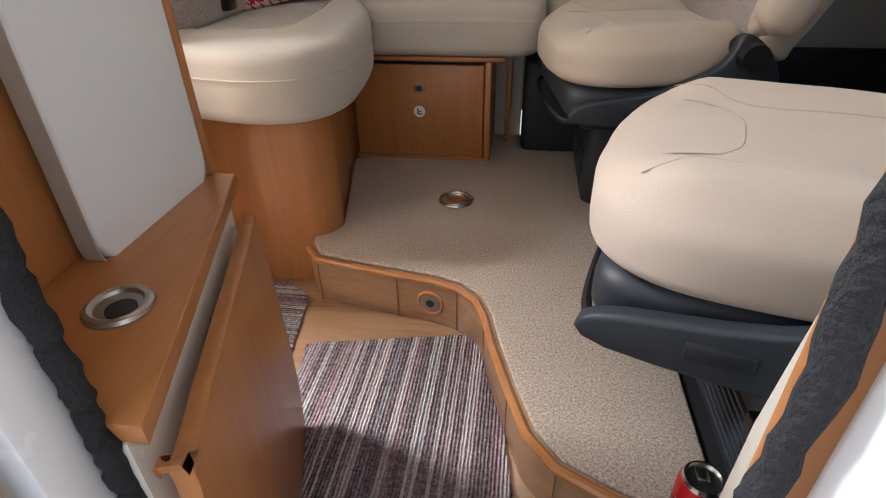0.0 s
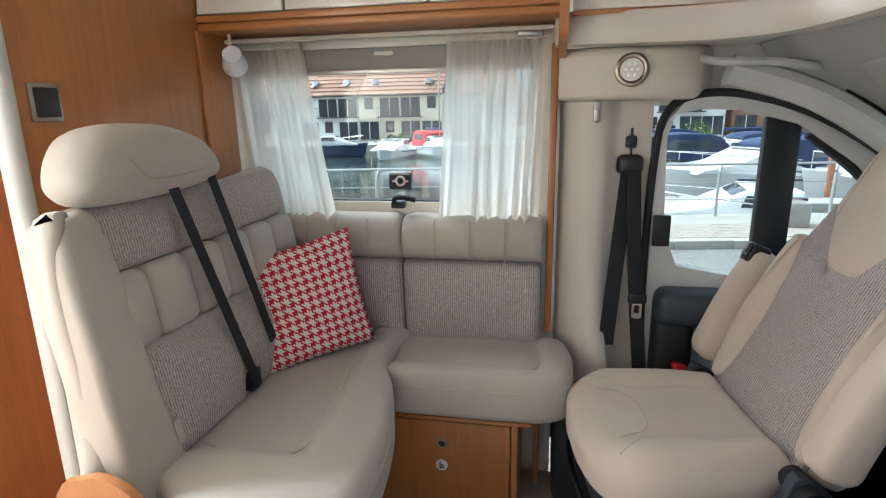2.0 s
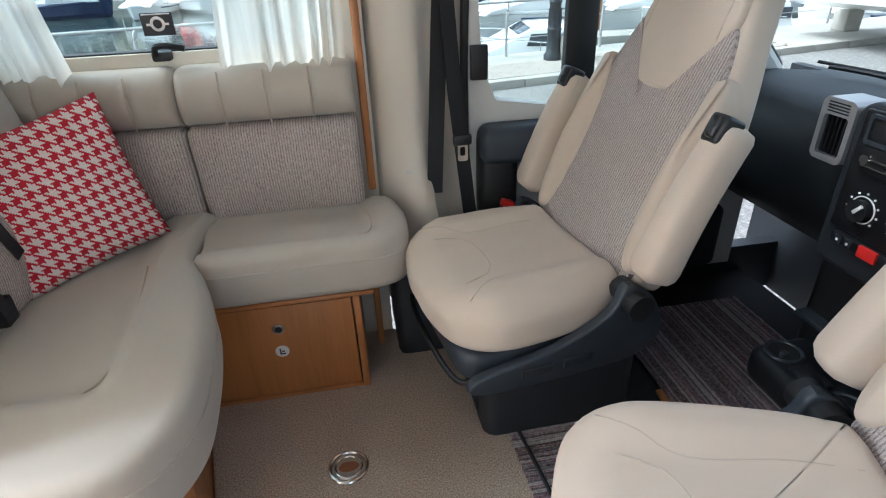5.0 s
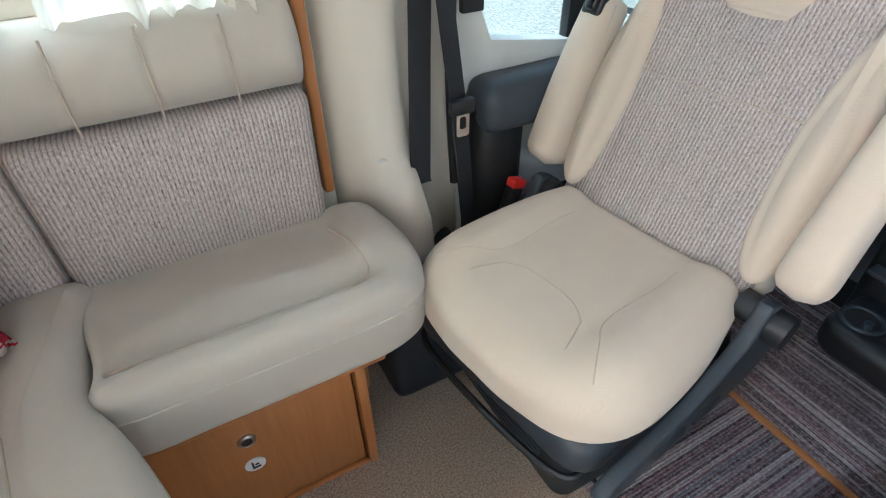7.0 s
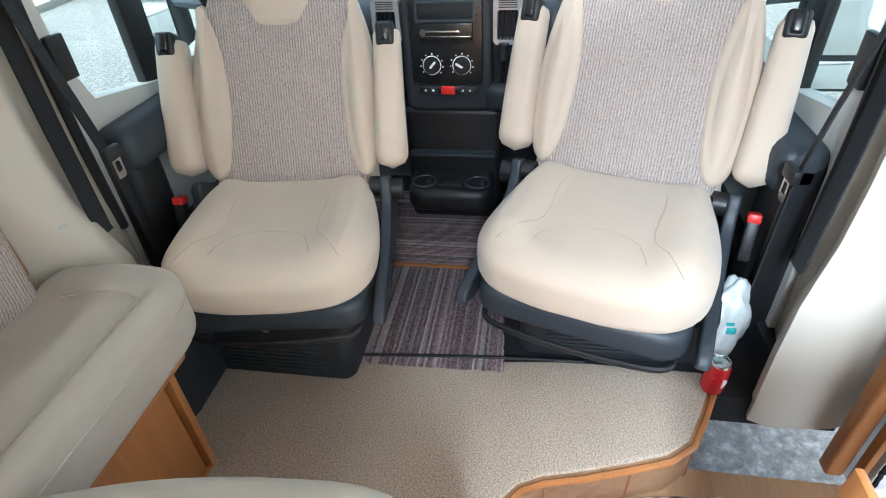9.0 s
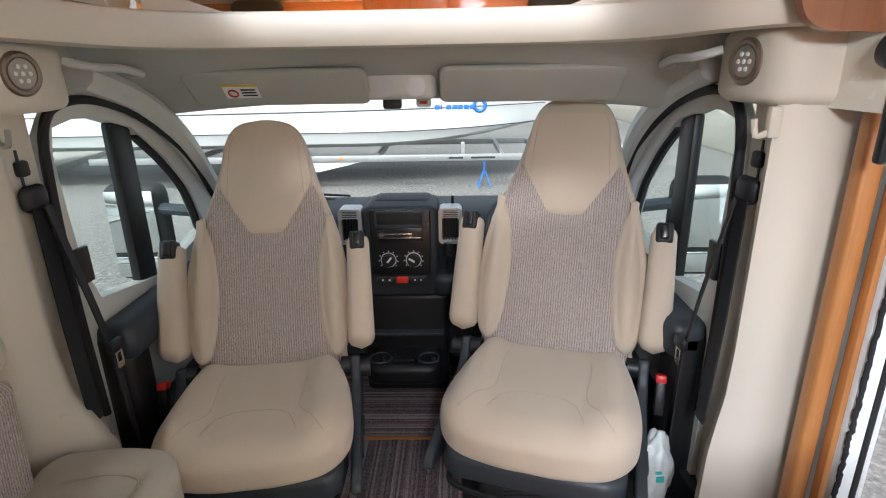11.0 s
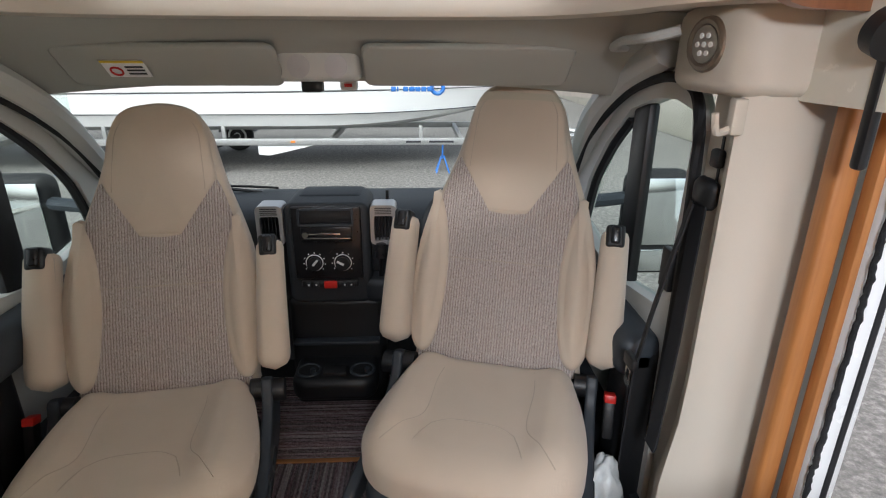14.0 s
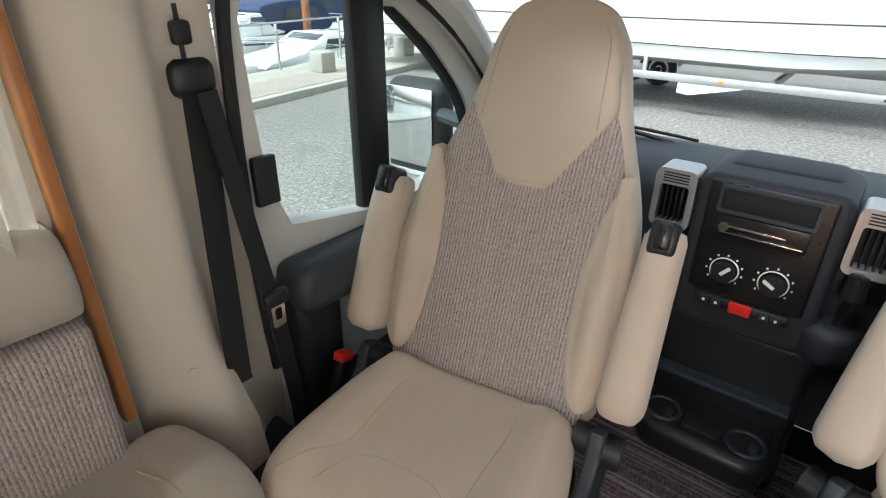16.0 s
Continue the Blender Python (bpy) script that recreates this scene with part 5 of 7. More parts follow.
part("hinge", boxes((1.172, 1.19, 1.93, 1.99, 0.757, 0.772), bev=0.003), STEEL, flap, "steel hinge")
part("edge_board", boxes((1.15, 1.19, 2.114, 2.124, 0.44, 0.772), bev=0.003), PEAR_Z, flap, "pear-wood edge board")

# floor fittings and rugs
rg = thing("floor_socket", "round chrome table-leg socket set in the carpet", "floor socket", (1.475, 2.91, 0.0))
for r_, t_, mt in ((0.05, 0.006, CHROME), (0.036, 0.004, CHROME)):
    part("ring", ring_bm(r_, t_, pose(1.475, 2.91, 0.002)), mt, rg)
part("plate", disc(0.046, 0.004, pose(1.475, 2.91, 0.001)), STEEL, rg)
part("key_slot", slab(rounded([(1.448, 2.905), (1.46, 2.925), (1.49, 2.925), (1.505, 2.91), (1.49, 2.895), (1.465, 2.893)], 3), 0.003, 0.0045, 0.0008, steps=1), BROWN, rg, "worn brown key slot")


def rug(label, pts, z, material, seed):
    r = random.Random(seed)
    o = []
    k = len(pts)
    for i in range(k):
        a, b = Vector(pts[i]), Vector(pts[(i + 1) % k])
        m = max(2, int((b - a).length / 0.012))
        for j in range(m):
            p = a + (b - a) * j / m
            o.append((p.x + r.uniform(-0.0025, 0.0025), p.y + r.uniform(-0.0025, 0.0025)))
    bm = slab(o, z, z + 0.009, 0.0035, steps=2)
    return solo("rug", bm, material, label, "rug", "striped mats")


rug("plum and cream striped entrance mat", [(1.24, 1.68), (1.72, 1.68), (1.69, 2.02), (1.64, 2.33), (1.60, 2.43), (1.55, 2.445), (1.18, 2.37), (1.16, 2.36), (1.19, 2.12)], -0.15, RUG_X, 1)
rug("plum and cream striped kitchen mat", [(0.55, 2.15), (1.15, 2.15), (1.12, 2.40), (1.10, 2.55), (1.03, 2.61), (0.55, 2.62)], -0.15, RUG_Y, 2)
rug("striped mat between the cab seats", [(1.94, 2.49), (2.42, 2.52), (2.42, 2.95), (1.93, 2.93)], -0.006, RUG_Y, 3)
rug("striped mat in the cab footwell", [(2.445, 2.05), (2.98, 2.05), (2.98, 3.40), (2.445, 3.40)], -0.006, RUG_X, 4)
solo("mat_threshold", boxes((2.422, 2.443, 2.45, 3.0, -0.010, 0.004), bev=0.003), PEAR_Y, "slim wooden strip between the cab mats", "threshold strip", kind="structure")
solo("carpet_binding", tube(curve([(2.005, 2.25, 0.002), (1.995, 2.5, 0.002), (1.962, 2.92, 0.002), (1.91, 3.40, 0.002)]), 0.006, 6), RUBBER, "black binding along the carpet's front edge", "carpet binding", kind="structure")
can = thing("drink_can", "red drink can standing on the carpeted step", "drink can", (1.945, 1.905, 0.0))
prof = [(0.024, 0.0), (0.029, 0.006), (0.032, 0.014), (0.032, 0.098), (0.029, 0.107), (0.026, 0.111), (0.0265, 0.114), (0.024, 0.114), (0.0235, 0.109)]


def lathe(profile, m, n=28):
    bm = bmesh.new()
    rr = [[bm.verts.new((r * math.cos(2 * math.pi * i / n), r * math.sin(2 * math.pi * i / n), z)) for i in range(n)] for r, z in profile]
    for a, b in zip(rr, rr[1:]):
        for i in range(n):
            bm.faces.new((a[i], a[(i + 1) % n], b[(i + 1) % n], b[i]))
    bm.faces.new(list(reversed(rr[0]))), bm.faces.new(rr[-1])
    return moved(bm, m)


MC = Matrix.Translation((1.945, 1.905, 0.001))
part("body", lathe(prof[:5], MC), CANRED, can)
part("lid", lathe([(0.0292, 0.106), (0.0265, 0.112), (0.0265, 0.1145), (0.024, 0.1145), (0.0235, 0.110)], MC), CHROME, can, "silver lid")
part("tab", boxes((1.937, 1.953, 1.90, 1.922, 0.112, 0.114), bev=0.003), CHROME, can)
for k in range(4):
    a = radians(200 + k * 7)
    part("print_bar", moved(boxes((-0.002, 0.002, -0.0005, 0.0008, -0.016 + k * 0.003, 0.016 - k * 0.003), bev=0), MC @ pose(0.0322 * math.cos(a), 0.0322 * math.sin(a), 0.055, 0, 0, math.degrees(a) - 90)), PAPER, can)
bag = bmesh.new()
bmesh.ops.create_icosphere(bag, subdivisions=4, radius=1)
for v in bag.verts:
    d = noise.noise(v.co * 1.8) * 0.25 + noise.noise(v.co * 5) * 0.10
    v.co = Vector((v.co.x * 0.05, v.co.y * 0.055, v.co.z * 0.15)) * (1 + d)
bg_t = thing("plastic_bag", "crumpled clear plastic bag beside the driver's seat", "plastic bag", (2.07, 1.875, 0.0))
part("bag", moved(bag, Matrix.Translation((2.07, 1.875, 0.15))), plain("crinkled_polythene", (0.62, 0.66, 0.66), 0.2, 0, 40, 0.1, 0.6, 0.006), bg_t, sharp=180)
part("print", boxes((2.012, 2.02, 1.86, 1.885, 0.15, 0.17), (2.013, 2.02, 1.87, 1.89, 0.18, 0.19), bev=0.002), plain("teal_print", (0.05, 0.4, 0.4), 0.5, relief=0), bg_t)

# ---- cab seats ----


def cab_seat(label, m, hand):
    """A swivelled captain's seat; its own x points where the sitter faces, z is the cushion's height, 0 at its back edge."""
    st = thing("cab_seat", label, "seat", (0, 0, 0), "swivelled cab seats")
    out = rounded([(-0.03, 0.20), (0.05, 0.245), (0.22, 0.27), (0.36, 0.262), (0.445, 0.20), (0.475, 0.09), (0.478, 0.0), (0.475, -0.09), (0.445, -0.20), (0.36, -0.262), (0.22, -0.27), (0.05, -0.245), (-0.03, -0.20), (-0.04, 0)][::-1], 5)

    def hs(x, y, s):
        rim = max(0.0, min(1.0, (0.268 - abs(y)) / 0.06, (x + 0.045) / 0.05, (0.475 - x) / 0.09))
        side = max(0.0, min(1.0, (abs(y) - 0.12) / 0.05)) * max(0.0, min(1.0, (0.42 - x) / 0.08))
        rim = rim * rim * (3 - 2 * rim)
        return rim * (0.012 + 0.022 * side) - 0.012 * max(0.0, (x - 0.33) / 0.14) ** 2
    part("cushion", slab(out, -0.125, 0.0, 0.05, 18, hs, 0.03, steps=6), SEATCLOTH, st, "cream padded cushion", sharp=100)

    def on(x, y):
        return (x, y, hs(x, y, 0.6) - 0.0004)
    for s in (-1, 1):
        part("seam", tube([on(*p[:2]) for p in curve([(0.0, 0.12 * s, 0), (0.12, 0.13 * s, 0), (0.27, 0.125 * s, 0), (0.34, 0.16 * s, 0), (0.40, 0.20 * s, 0)], 6)], 0.0014, 5), SEAM, st)
        part("front_seam", tube(curve([on(0.31, 0.10 * s), on(0.38, 0.125 * s), (0.4535, 0.135 * s, -0.022), (0.4625, 0.14 * s, -0.07), (0.457, 0.14 * s, -0.108)], 5), 0.0014, 5), SEAM, st)
    part("cross_seam", tube([on(*p[:2]) for p in curve([(0.31, -0.10, 0), (0.285, -0.06, 0), (0.28, 0.0, 0), (0.285, 0.06, 0), (0.31, 0.10, 0)], 6)], 0.0014, 5), SEAM, st)
    trim = Matrix.Diagonal((0.955, 1.0, 0.92, 1.0))
    for pc in st.children:
        pc.data.transform(trim)
    # reclined back: drawn across (y) and up its length, front at local depth 0
    TBk = pose(-0.02, 0, -0.03, 0, -24.5, 0)
    F = TBk @ YZ

    def both(half):
        """A symmetric outline from its left half, drawn from the bottom up."""
        return rounded((half + [(-u, v) for u, v in reversed(half) if u < -1e-6])[::-1], 4)

    shell = both([(-0.20, 0.0), (-0.245, 0.06), (-0.262, 0.16), (-0.264, 0.28), (-0.247, 0.42), (-0.220, 0.52), (-0.178, 0.64), (-0.152, 0.74), (-0.130, 0.81), (-0.088, 0.860), (0.0, 0.880)])
    part("back_shell", moved(slab(shell, -0.11, 0.0, 0.032, 8, lambda x, y, s: 0.012 * (1 - s * s)), F), SEATCLOTH, st, "cream padded back", sharp=90)
    ins = both([(0.0, -0.012), (-0.205, 0.0), (-0.232, 0.07), (-0.243, 0.20), (-0.236, 0.38), (-0.200, 0.52), (-0.166, 0.620), (-0.152, 0.622), (-0.122, 0.565), (-0.096, 0.497), (-0.075, 0.477), (0.0, 0.472)])
    part("fabric_panel", moved(slab(ins, -0.03, 0.012, 0.008, 6, lambda x, y, s: 0.008 * (1 - s * s), 0.002), F), RIB_Y, st, "ribbed brown-beige fabric panel", sharp=90)
    part("panel_seam", tube([F @ Vector((-0.166 + 0.332 * i / 10, 0.322, 0.0205 - 0.003 * abs(i - 5) / 5)) for i in range(11)], 0.0016, 5), SEAM, st)
    head = both([(0.0, 0.468), (-0.075, 0.472), (-0.100, 0.496), (-0.126, 0.565), (-0.158, 0.632), (-0.148, 0.70), (-0.138, 0.77), (-0.112, 0.83), (-0.07, 0.858), (0.0, 0.866)])
    part("head_panel", moved(slab(head, -0.02, 0.015, 0.014, 6, lambda x, y, s: 0.012 * (1 - s * s), 0.002), F), SEATCLOTH, st, "smooth cream head panel", sharp=90)
    part("head_seam", tube([F @ p for p in curve([Vector((-0.128, 0.60, 0.0165)), Vector((-0.122, 0.70, 0.0175)), Vector((-0.112, 0.78, 0.016)), Vector((-0.075, 0.825, 0.015)), Vector((0.0, 0.836, 0.0155)), Vector((0.075, 0.825, 0.015)), Vector((0.112, 0.78, 0.016)), Vector((0.122, 0.70, 0.0175)), Vector((0.128, 0.60, 0.0165))], 5)], 0.0014, 5), SEAM, st)
    leaf = [(-0.218, 0.522), (-0.248, 0.42), (-0.268, 0.29), (-0.268, 0.16), (-0.252, 0.07), (-0.222, 0.035), (-0.188, 0.062), (-0.168, 0.16), (-0.162, 0.30), (-0.176, 0.42), (-0.202, 0.50)]
    for s in (-1, 1):
        edge = rounded([(u * -s, v) for u, v in leaf][::s], 5)
        part("side_bolster", moved(slab(edge, -0.05, 0.028, 0.020, 8, lambda x, y, q: 0.026 * (1 - q * q), 0.01), F), SEATCLOTH, st, "rounded cream side bolster", sharp=100)
        arm = part("armrest", pad_loft(0.395, lambda f: (0.02 + 0.012 * math.sin(3 * f), s * (0.300 + 0.006 * f)), lambda f: (0.058 - 0.008 * f, 0.047 - 0.010 * f), TBk @ Matrix.Translation((0, 0, 0.05)), power=3.0), SEATCLOTH, st, "folded cream armrest", sharp=100)
        part("arm_seam", tube([F @ Vector((s * (0.2600 + 0.010 * v / 0.45), v, 0.045)) for v in (0.09, 0.2, 0.42)], 0.002, 5), PIPING, arm)
        cap = part("arm_cap", moved(boxes((0.02, 0.0805, 0.279 if s > 0 else -0.329, 0.329 if s > 0 else -0.279, 0.385, 0.449), bev=0.010, seg=3), TBk), BLACK, arm, "black adjuster cap")
        part("arm_wheel", moved(boxes((0.05, 0.088, 0.29 if s > 0 else -0.318, 0.318 if s > 0 else -0.29, 0.395, 0.445), bev=0.008, seg=3), TBk), GLOSSBLACK, arm, "black adjuster wheel")
        part("pivot", moved(disc(0.03, 0.05, pose(-0.0, 0.255 * s, -0.02, 90)), Matrix.Identity(4)), BLACK, st, "black recliner pivot")
        part("side_cover", moved(slab(rounded([(-0.10, -0.13), (-0.06, -0.03), (0.02, 0.02), (0.06, -0.05), (0.20, -0.115), (0.40, -0.15), (0.38, -0.20), (0.05, -0.21), (-0.06, -0.19)][::-1], 4), 0.0, 0.03, 0.008), Matrix.Translation((0, 0.262 * s - (0.03 if s < 0 else 0.0) + 0.015 * 0, 0)) @ XZ), SLATE, st, "slate plastic side cover")
        for x in (0.10, 0.21):
            part("button", boxes((x, x + 0.08, 0.288 * s if s > 0 else -0.298, 0.298 if s > 0 else -0.288 + 0.0, -0.175, -0.150), bev=0.004), DASH, st)
    part("recliner_knob", disc(0.034, 0.05, pose(0.0, 0.30 * hand, -0.03, 90), 16), BLACK, st, "ridged black recliner knob")
    buckle = part("buckle", moved(boxes((-0.02, 0.02, -0.014, 0.014, -0.06, 0.055), bev=0.006), pose(0.06, -0.325 * hand, -0.06, 0, -20, 0)), BLACK, st, "black belt buckle")
    part("release", moved(boxes((-0.021, 0.021, -0.015, 0.015, 0.035, 0.058), bev=0.004), pose(0.06, -0.325 * hand, -0.06, 0, -20, 0)), RED, buckle, "red release button")
    part("pan", slab(rrect(-0.06, 0.42, -0.245, 0.245, 0.06), -0.20, -0.118, 0.03, low_r=0.02), SLATE, st, "slate plastic seat pan")
    part("front_bar", tube(curve([(0.36, -0.22, -0.20), (0.42, -0.20, -0.215), (0.435, 0.0, -0.22), (0.42, 0.20, -0.215), (0.36, 0.22, -0.20)]), 0.008, 8), BLACK, st, "black lever bar")
    part("swivel", slab(rrect(-0.04, 0.36, -0.20, 0.20, 0.03), -0.245, -0.20, 0.006), BLACK, st, "black swivel plate")
    st.matrix_basis = m
    return st


cab_seat("swivelled passenger seat in cream cloth with ribbed panels", pose(2.16, 3.135, 0.497, 0, 0, 188.5), 1)
cab_seat("swivelled driver's seat in cream cloth, set higher", pose(2.295, 2.185, 0.470, 0, 0, 163.0) @ Matrix.Scale(1.105, 4), -1)
for x0, x1, y0, y1, h in ((1.86, 2.30, 2.93, 3.40, 0.255), (2.03, 2.46, 1.90, 2.45, 0.19)):
    sb = thing("seat_box", "dark slate plastic box under the cab seat", "seat box", ((x0 + x1) / 2, (y0 + y1) / 2, -0.012), "cab seat bases")
    part("box", slab(rrect(x0, x1, y0, y1, 0.04), -0.012, h, 0.02), DASH, sb)
    for k in range(7):
        part("vent_slot", boxes((x0 - 0.006, x0 + 0.004, y0 + 0.08, y1 - 0.08, 0.03 + k * 0.016, 0.038 + k * 0.016), bev=0.002), SLATE, sb)
    for y in (y0 + 0.05, y1 - 0.05):
        part("runner", boxes((x0 - 0.03, x1 + 0.05, y - 0.018, y + 0.018, h - 0.03, h + 0.0), bev=0.004), BLACK, sb, "black steel runner")
    part("bolt", disc(0.012, 0.01, pose(x0 - 0.002, (y0 + y1) / 2, h - 0.06, 0, 90)), STEEL, sb)
solo("wheel_arch_cover", boxes((1.665, 1.94, 3.34, 3.62, -0.012, 0.335), bev=0.03, seg=3), DASH, "dark plastic cover at the pillar's foot", "cover", kind="structure")

# ---- dashboard ----
DC = 2.745
dash = thing("dashboard", "dark grey dashboard with silver vents", "dashboard", (2.9, MID, 0.3))
prof_d = [(3.34, 0.795), (3.05, 0.825), (2.88, 0.83), (2.80, 0.81), (2.765, 0.76), (2.77, 0.66), (2.80, 0.55), (2.86, 0.48), (2.95, 0.40), (3.34, 0.40)]
bmd = bmesh.new()
rows = [[bmd.verts.new((x, y, z)) for x, z in prof_d] for y in [1.76 + 0.15 * i for i in range(13)]]
for a, b in zip(rows, rows[1:]):
    for j in range(len(prof_d)):
        bmd.faces.new((a[j], a[(j + 1) % len(prof_d)], b[(j + 1) % len(prof_d)], b[j]))
bmd.faces.new(rows[0]), bmd.faces.new(list(reversed(rows[-1])))
part("body", bmd, DASH, dash, sharp=50)
stack = part("radio_console", moved(slab(rrect(DC - 0.155, DC + 0.155, 0.50, 0.895, 0.035, 5), -2.95, -2.712, 0.02), Matrix(((0, 0, -1, 0), (1, 0, 0, 0), (0, 1, 0, 0), (0, 0, 0, 1)))), DASH, dash, "dark centre stack", sharp=60)
part("fascia", boxes((2.702, 2.716, DC - 0.125, DC + 0.125, 0.605, 0.885), bev=0.012, seg=3), GLOSSBLACK, stack, "black fascia")
part("bin", boxes((2.698, 2.706, DC - 0.092, DC + 0.092, 0.825, 0.875), bev=0.004), RUBBER, stack, "open bin")
part("bin_rim", frame_bm(rrect(DC - 0.1, DC + 0.1, 0.815, 0.88, 0.006), rrect(DC - 0.092, DC + 0.092, 0.824, 0.873, 0.005), 2.692, 2.70, YZ), SLATE, stack)
part("radio", boxes((2.692, 2.704, DC - 0.092, DC + 0.092, 0.755, 0.812), bev=0.004), GLOSSBLACK, stack, "black car radio")
part("radio_strip", boxes((2.688, 2.694, DC - 0.05, DC + 0.075, 0.783, 0.789), (2.688, 2.694, DC - 0.085, DC + 0.085, 0.768, 0.772), bev=0.001), CHROME, stack, "silver radio trim")
part("radio_knob", disc(0.011, 0.012, pose(2.689, DC + 0.075, 0.785, 0, 90)), CHROME, stack)
for y in (DC - 0.052, DC + 0.052):
    kn = part("heater_knob", disc(0.026, 0.022, pose(2.694, y, 0.672, 0, 90), 28, 0.023), BLACK, stack, "black heater knob with white ring")
    part("dial_ring", ring_bm(0.031, 0.0018, pose(2.700, y, 0.672, 0, 90)), PAPER, kn)
    part("pointer", moved(boxes((-0.003, 0.003, -0.004, 0.004, -0.006, 0.022), bev=0.001), pose(2.682, y, 0.672, 40 if y > DC else -60)), PAPER, kn)
    for k in range(9):
        a = radians(-130 + k * 32)
        part("mark", boxes((2.699, 2.7015, y + 0.039 * math.sin(a) - 0.002, y + 0.039 * math.sin(a) + 0.002, 0.672 + 0.039 * math.cos(a) - 0.002, 0.672 + 0.039 * math.cos(a) + 0.002), bev=0), PAPER, kn)
part("switch_bar", boxes((2.694, 2.712, DC - 0.105, DC + 0.105, 0.572, 0.602), bev=0.008), BLACK, stack, "black switch bar")
part("hazard_switch", boxes((2.688, 2.698, DC - 0.027, DC + 0.022, 0.572, 0.602), bev=0.004), RED, stack, "red hazard switch")
for y in (DC - 0.08, DC - 0.055, DC + 0.05, DC + 0.078):
    part("switch", boxes((2.690, 2.698, y - 0.010, y + 0.010, 0.576, 0.598), bev=0.003), DASH, stack)
    part("switch_mark", boxes((2.6885, 2.6905, y - 0.003, y + 0.003, 0.584, 0.59), bev=0), PAPER, stack)
for y in (DC + 0.205, DC - 0.205, 1.98, 3.45):
    vt = part("vent", frame_bm(rrect(y - 0.048, y + 0.048, 0.735, 0.885, 0.018), rrect(y - 0.034, y + 0.034, 0.75, 0.845, 0.008), 2.715, 2.80, YZ), SILVER, dash, "silver air vent surround")
    part("vent_back", boxes((2.755, 2.762, y - 0.036, y + 0.036, 0.748, 0.848), bev=0), RUBBER, vt)
    for k in range(6):
        part("slat", boxes((2.725, 2.755, y - 0.034 + k * 0.0125, y - 0.030 + k * 0.0125, 0.75, 0.845), bev=0), BLACK, vt)
    for k in range(4):
        part("top_slot", boxes((2.7135, 2.718, y - 0.03, y + 0.03, 0.852 + k * 0.007, 0.855 + k * 0.007), bev=0), BLACK, vt)
part("top_tray", boxes((2.80, 2.98, DC - 0.13, DC + 0.13, 0.82, 0.90), bev=0.03, seg=4), DASH, dash, "raised dashboard tray")
part("phone_mount", tube([(2.84, 2.53, 0.82), (2.84, 2.53, 0.885), (2.84, 2.53, 0.91)], 0.006, 8), BLACK, dash, "small black mount")
low = thing("centre_console", "black lower console with two cup holders", "console", (2.72, DC, 0.0))
part("tower", boxes((2.78, 2.98, DC - 0.19, DC + 0.19, -0.01, 0.49), bev=0.03, seg=3), BLACK, low)
part("tray", slab(rrect(2.60, 2.84, DC - 0.165, DC + 0.165, 0.06), 0.13, 0.225, 0.03), BLACK, low, "black cup-holder tray", sharp=70)
for y in (DC - 0.105, DC + 0.105):
    cu2 = part("cup_holder", ring_bm(0.045, 0.006, pose(2.68, y, 0.226)), SLATE, low)
    part("well", disc(0.042, 0.004, pose(2.68, y, 0.225)), RUBBER, cu2)
    part("clip", disc(0.010, 0.02, pose(2.66, y - 0.02, 0.235)), SLATE, cu2)
part("slot_tray", boxes((2.64, 2.70, DC - 0.045, DC + 0.045, 0.222, 0.238), bev=0.006), RUBBER, low)
part("ledge", boxes((2.74, 2.79, DC - 0.17, DC + 0.17, 0.30, 0.315), bev=0.004), SLATE, low)
part("gear_boot", slab(rounded([(2.70, 2.52), (2.80, 2.50), (2.84, 2.57), (2.80, 2.63), (2.71, 2.61)], 4), 0.50, 0.60, 0.03), DASH, low, "dark gear lever boot")
part("gear_lever", tube([(2.75, 2.56, 0.58), (2.70, 2.55, 0.70)], 0.008, 8), BLACK, low)
part("gear_knob", disc(0.024, 0.05, pose(2.695, 2.55, 0.72), 16, 0.018), GLOSSBLACK, low)
swt = thing("steering_wheel", "dark steering wheel behind the driver's seat", "steering wheel", (2.62, 2.2, 0.6))
MSW = pose(2.62, 2.2, 0.80, 0, -58, 0)
part("rim", ring_bm(0.195, 0.016, MSW, 40, 10), DASH, swt)
part("hub", moved(slab(rrect(-0.08, 0.07, -0.08, 0.08, 0.04), -0.03, 0.02, 0.015), MSW), DASH, swt)
for a in (90, 210, 330):
    part("spoke", moved(boxes((0.05, 0.19, -0.018, 0.018, -0.02, 0.0), bev=0.005), MSW @ pose(0, 0, 0, 0, 0, a)), SILVER, swt)
part("column", tube([MSW @ Vector((0, 0, -0.02)), MSW @ Vector((0, 0, -0.25))], 0.05, 12), DASH, swt)
wiper = thing("windscreen_wiper", "black windscreen wiper resting at the glass foot", "wiper", (3.2, 2.9, 0.83))
part("arm", tube(curve([(3.26, 3.12, 0.80), (3.22, 3.30, 0.83), (3.16, 3.46, 0.84)]), 0.008, 6), BLACK, wiper)
part("blade", tube(curve([(3.28, 3.05, 0.815), (3.24, 3.26, 0.835), (3.15, 3.50, 0.85)]), 0.006, 6), RUBBER, wiper)
solo("bulkhead_front", boxes((3.30, 3.34, 1.60, 3.78, -0.12, 0.79), (1.93, 3.34, 3.60, 3.66, -0.12, 0.10), (1.93, 3.34, 1.55, 1.76, -0.12, 0.10), bev=0), DASH, "dark bulkhead behind the dashboard", "bulkhead", kind="structure")

# ---- outdoors ----
G = -0.75


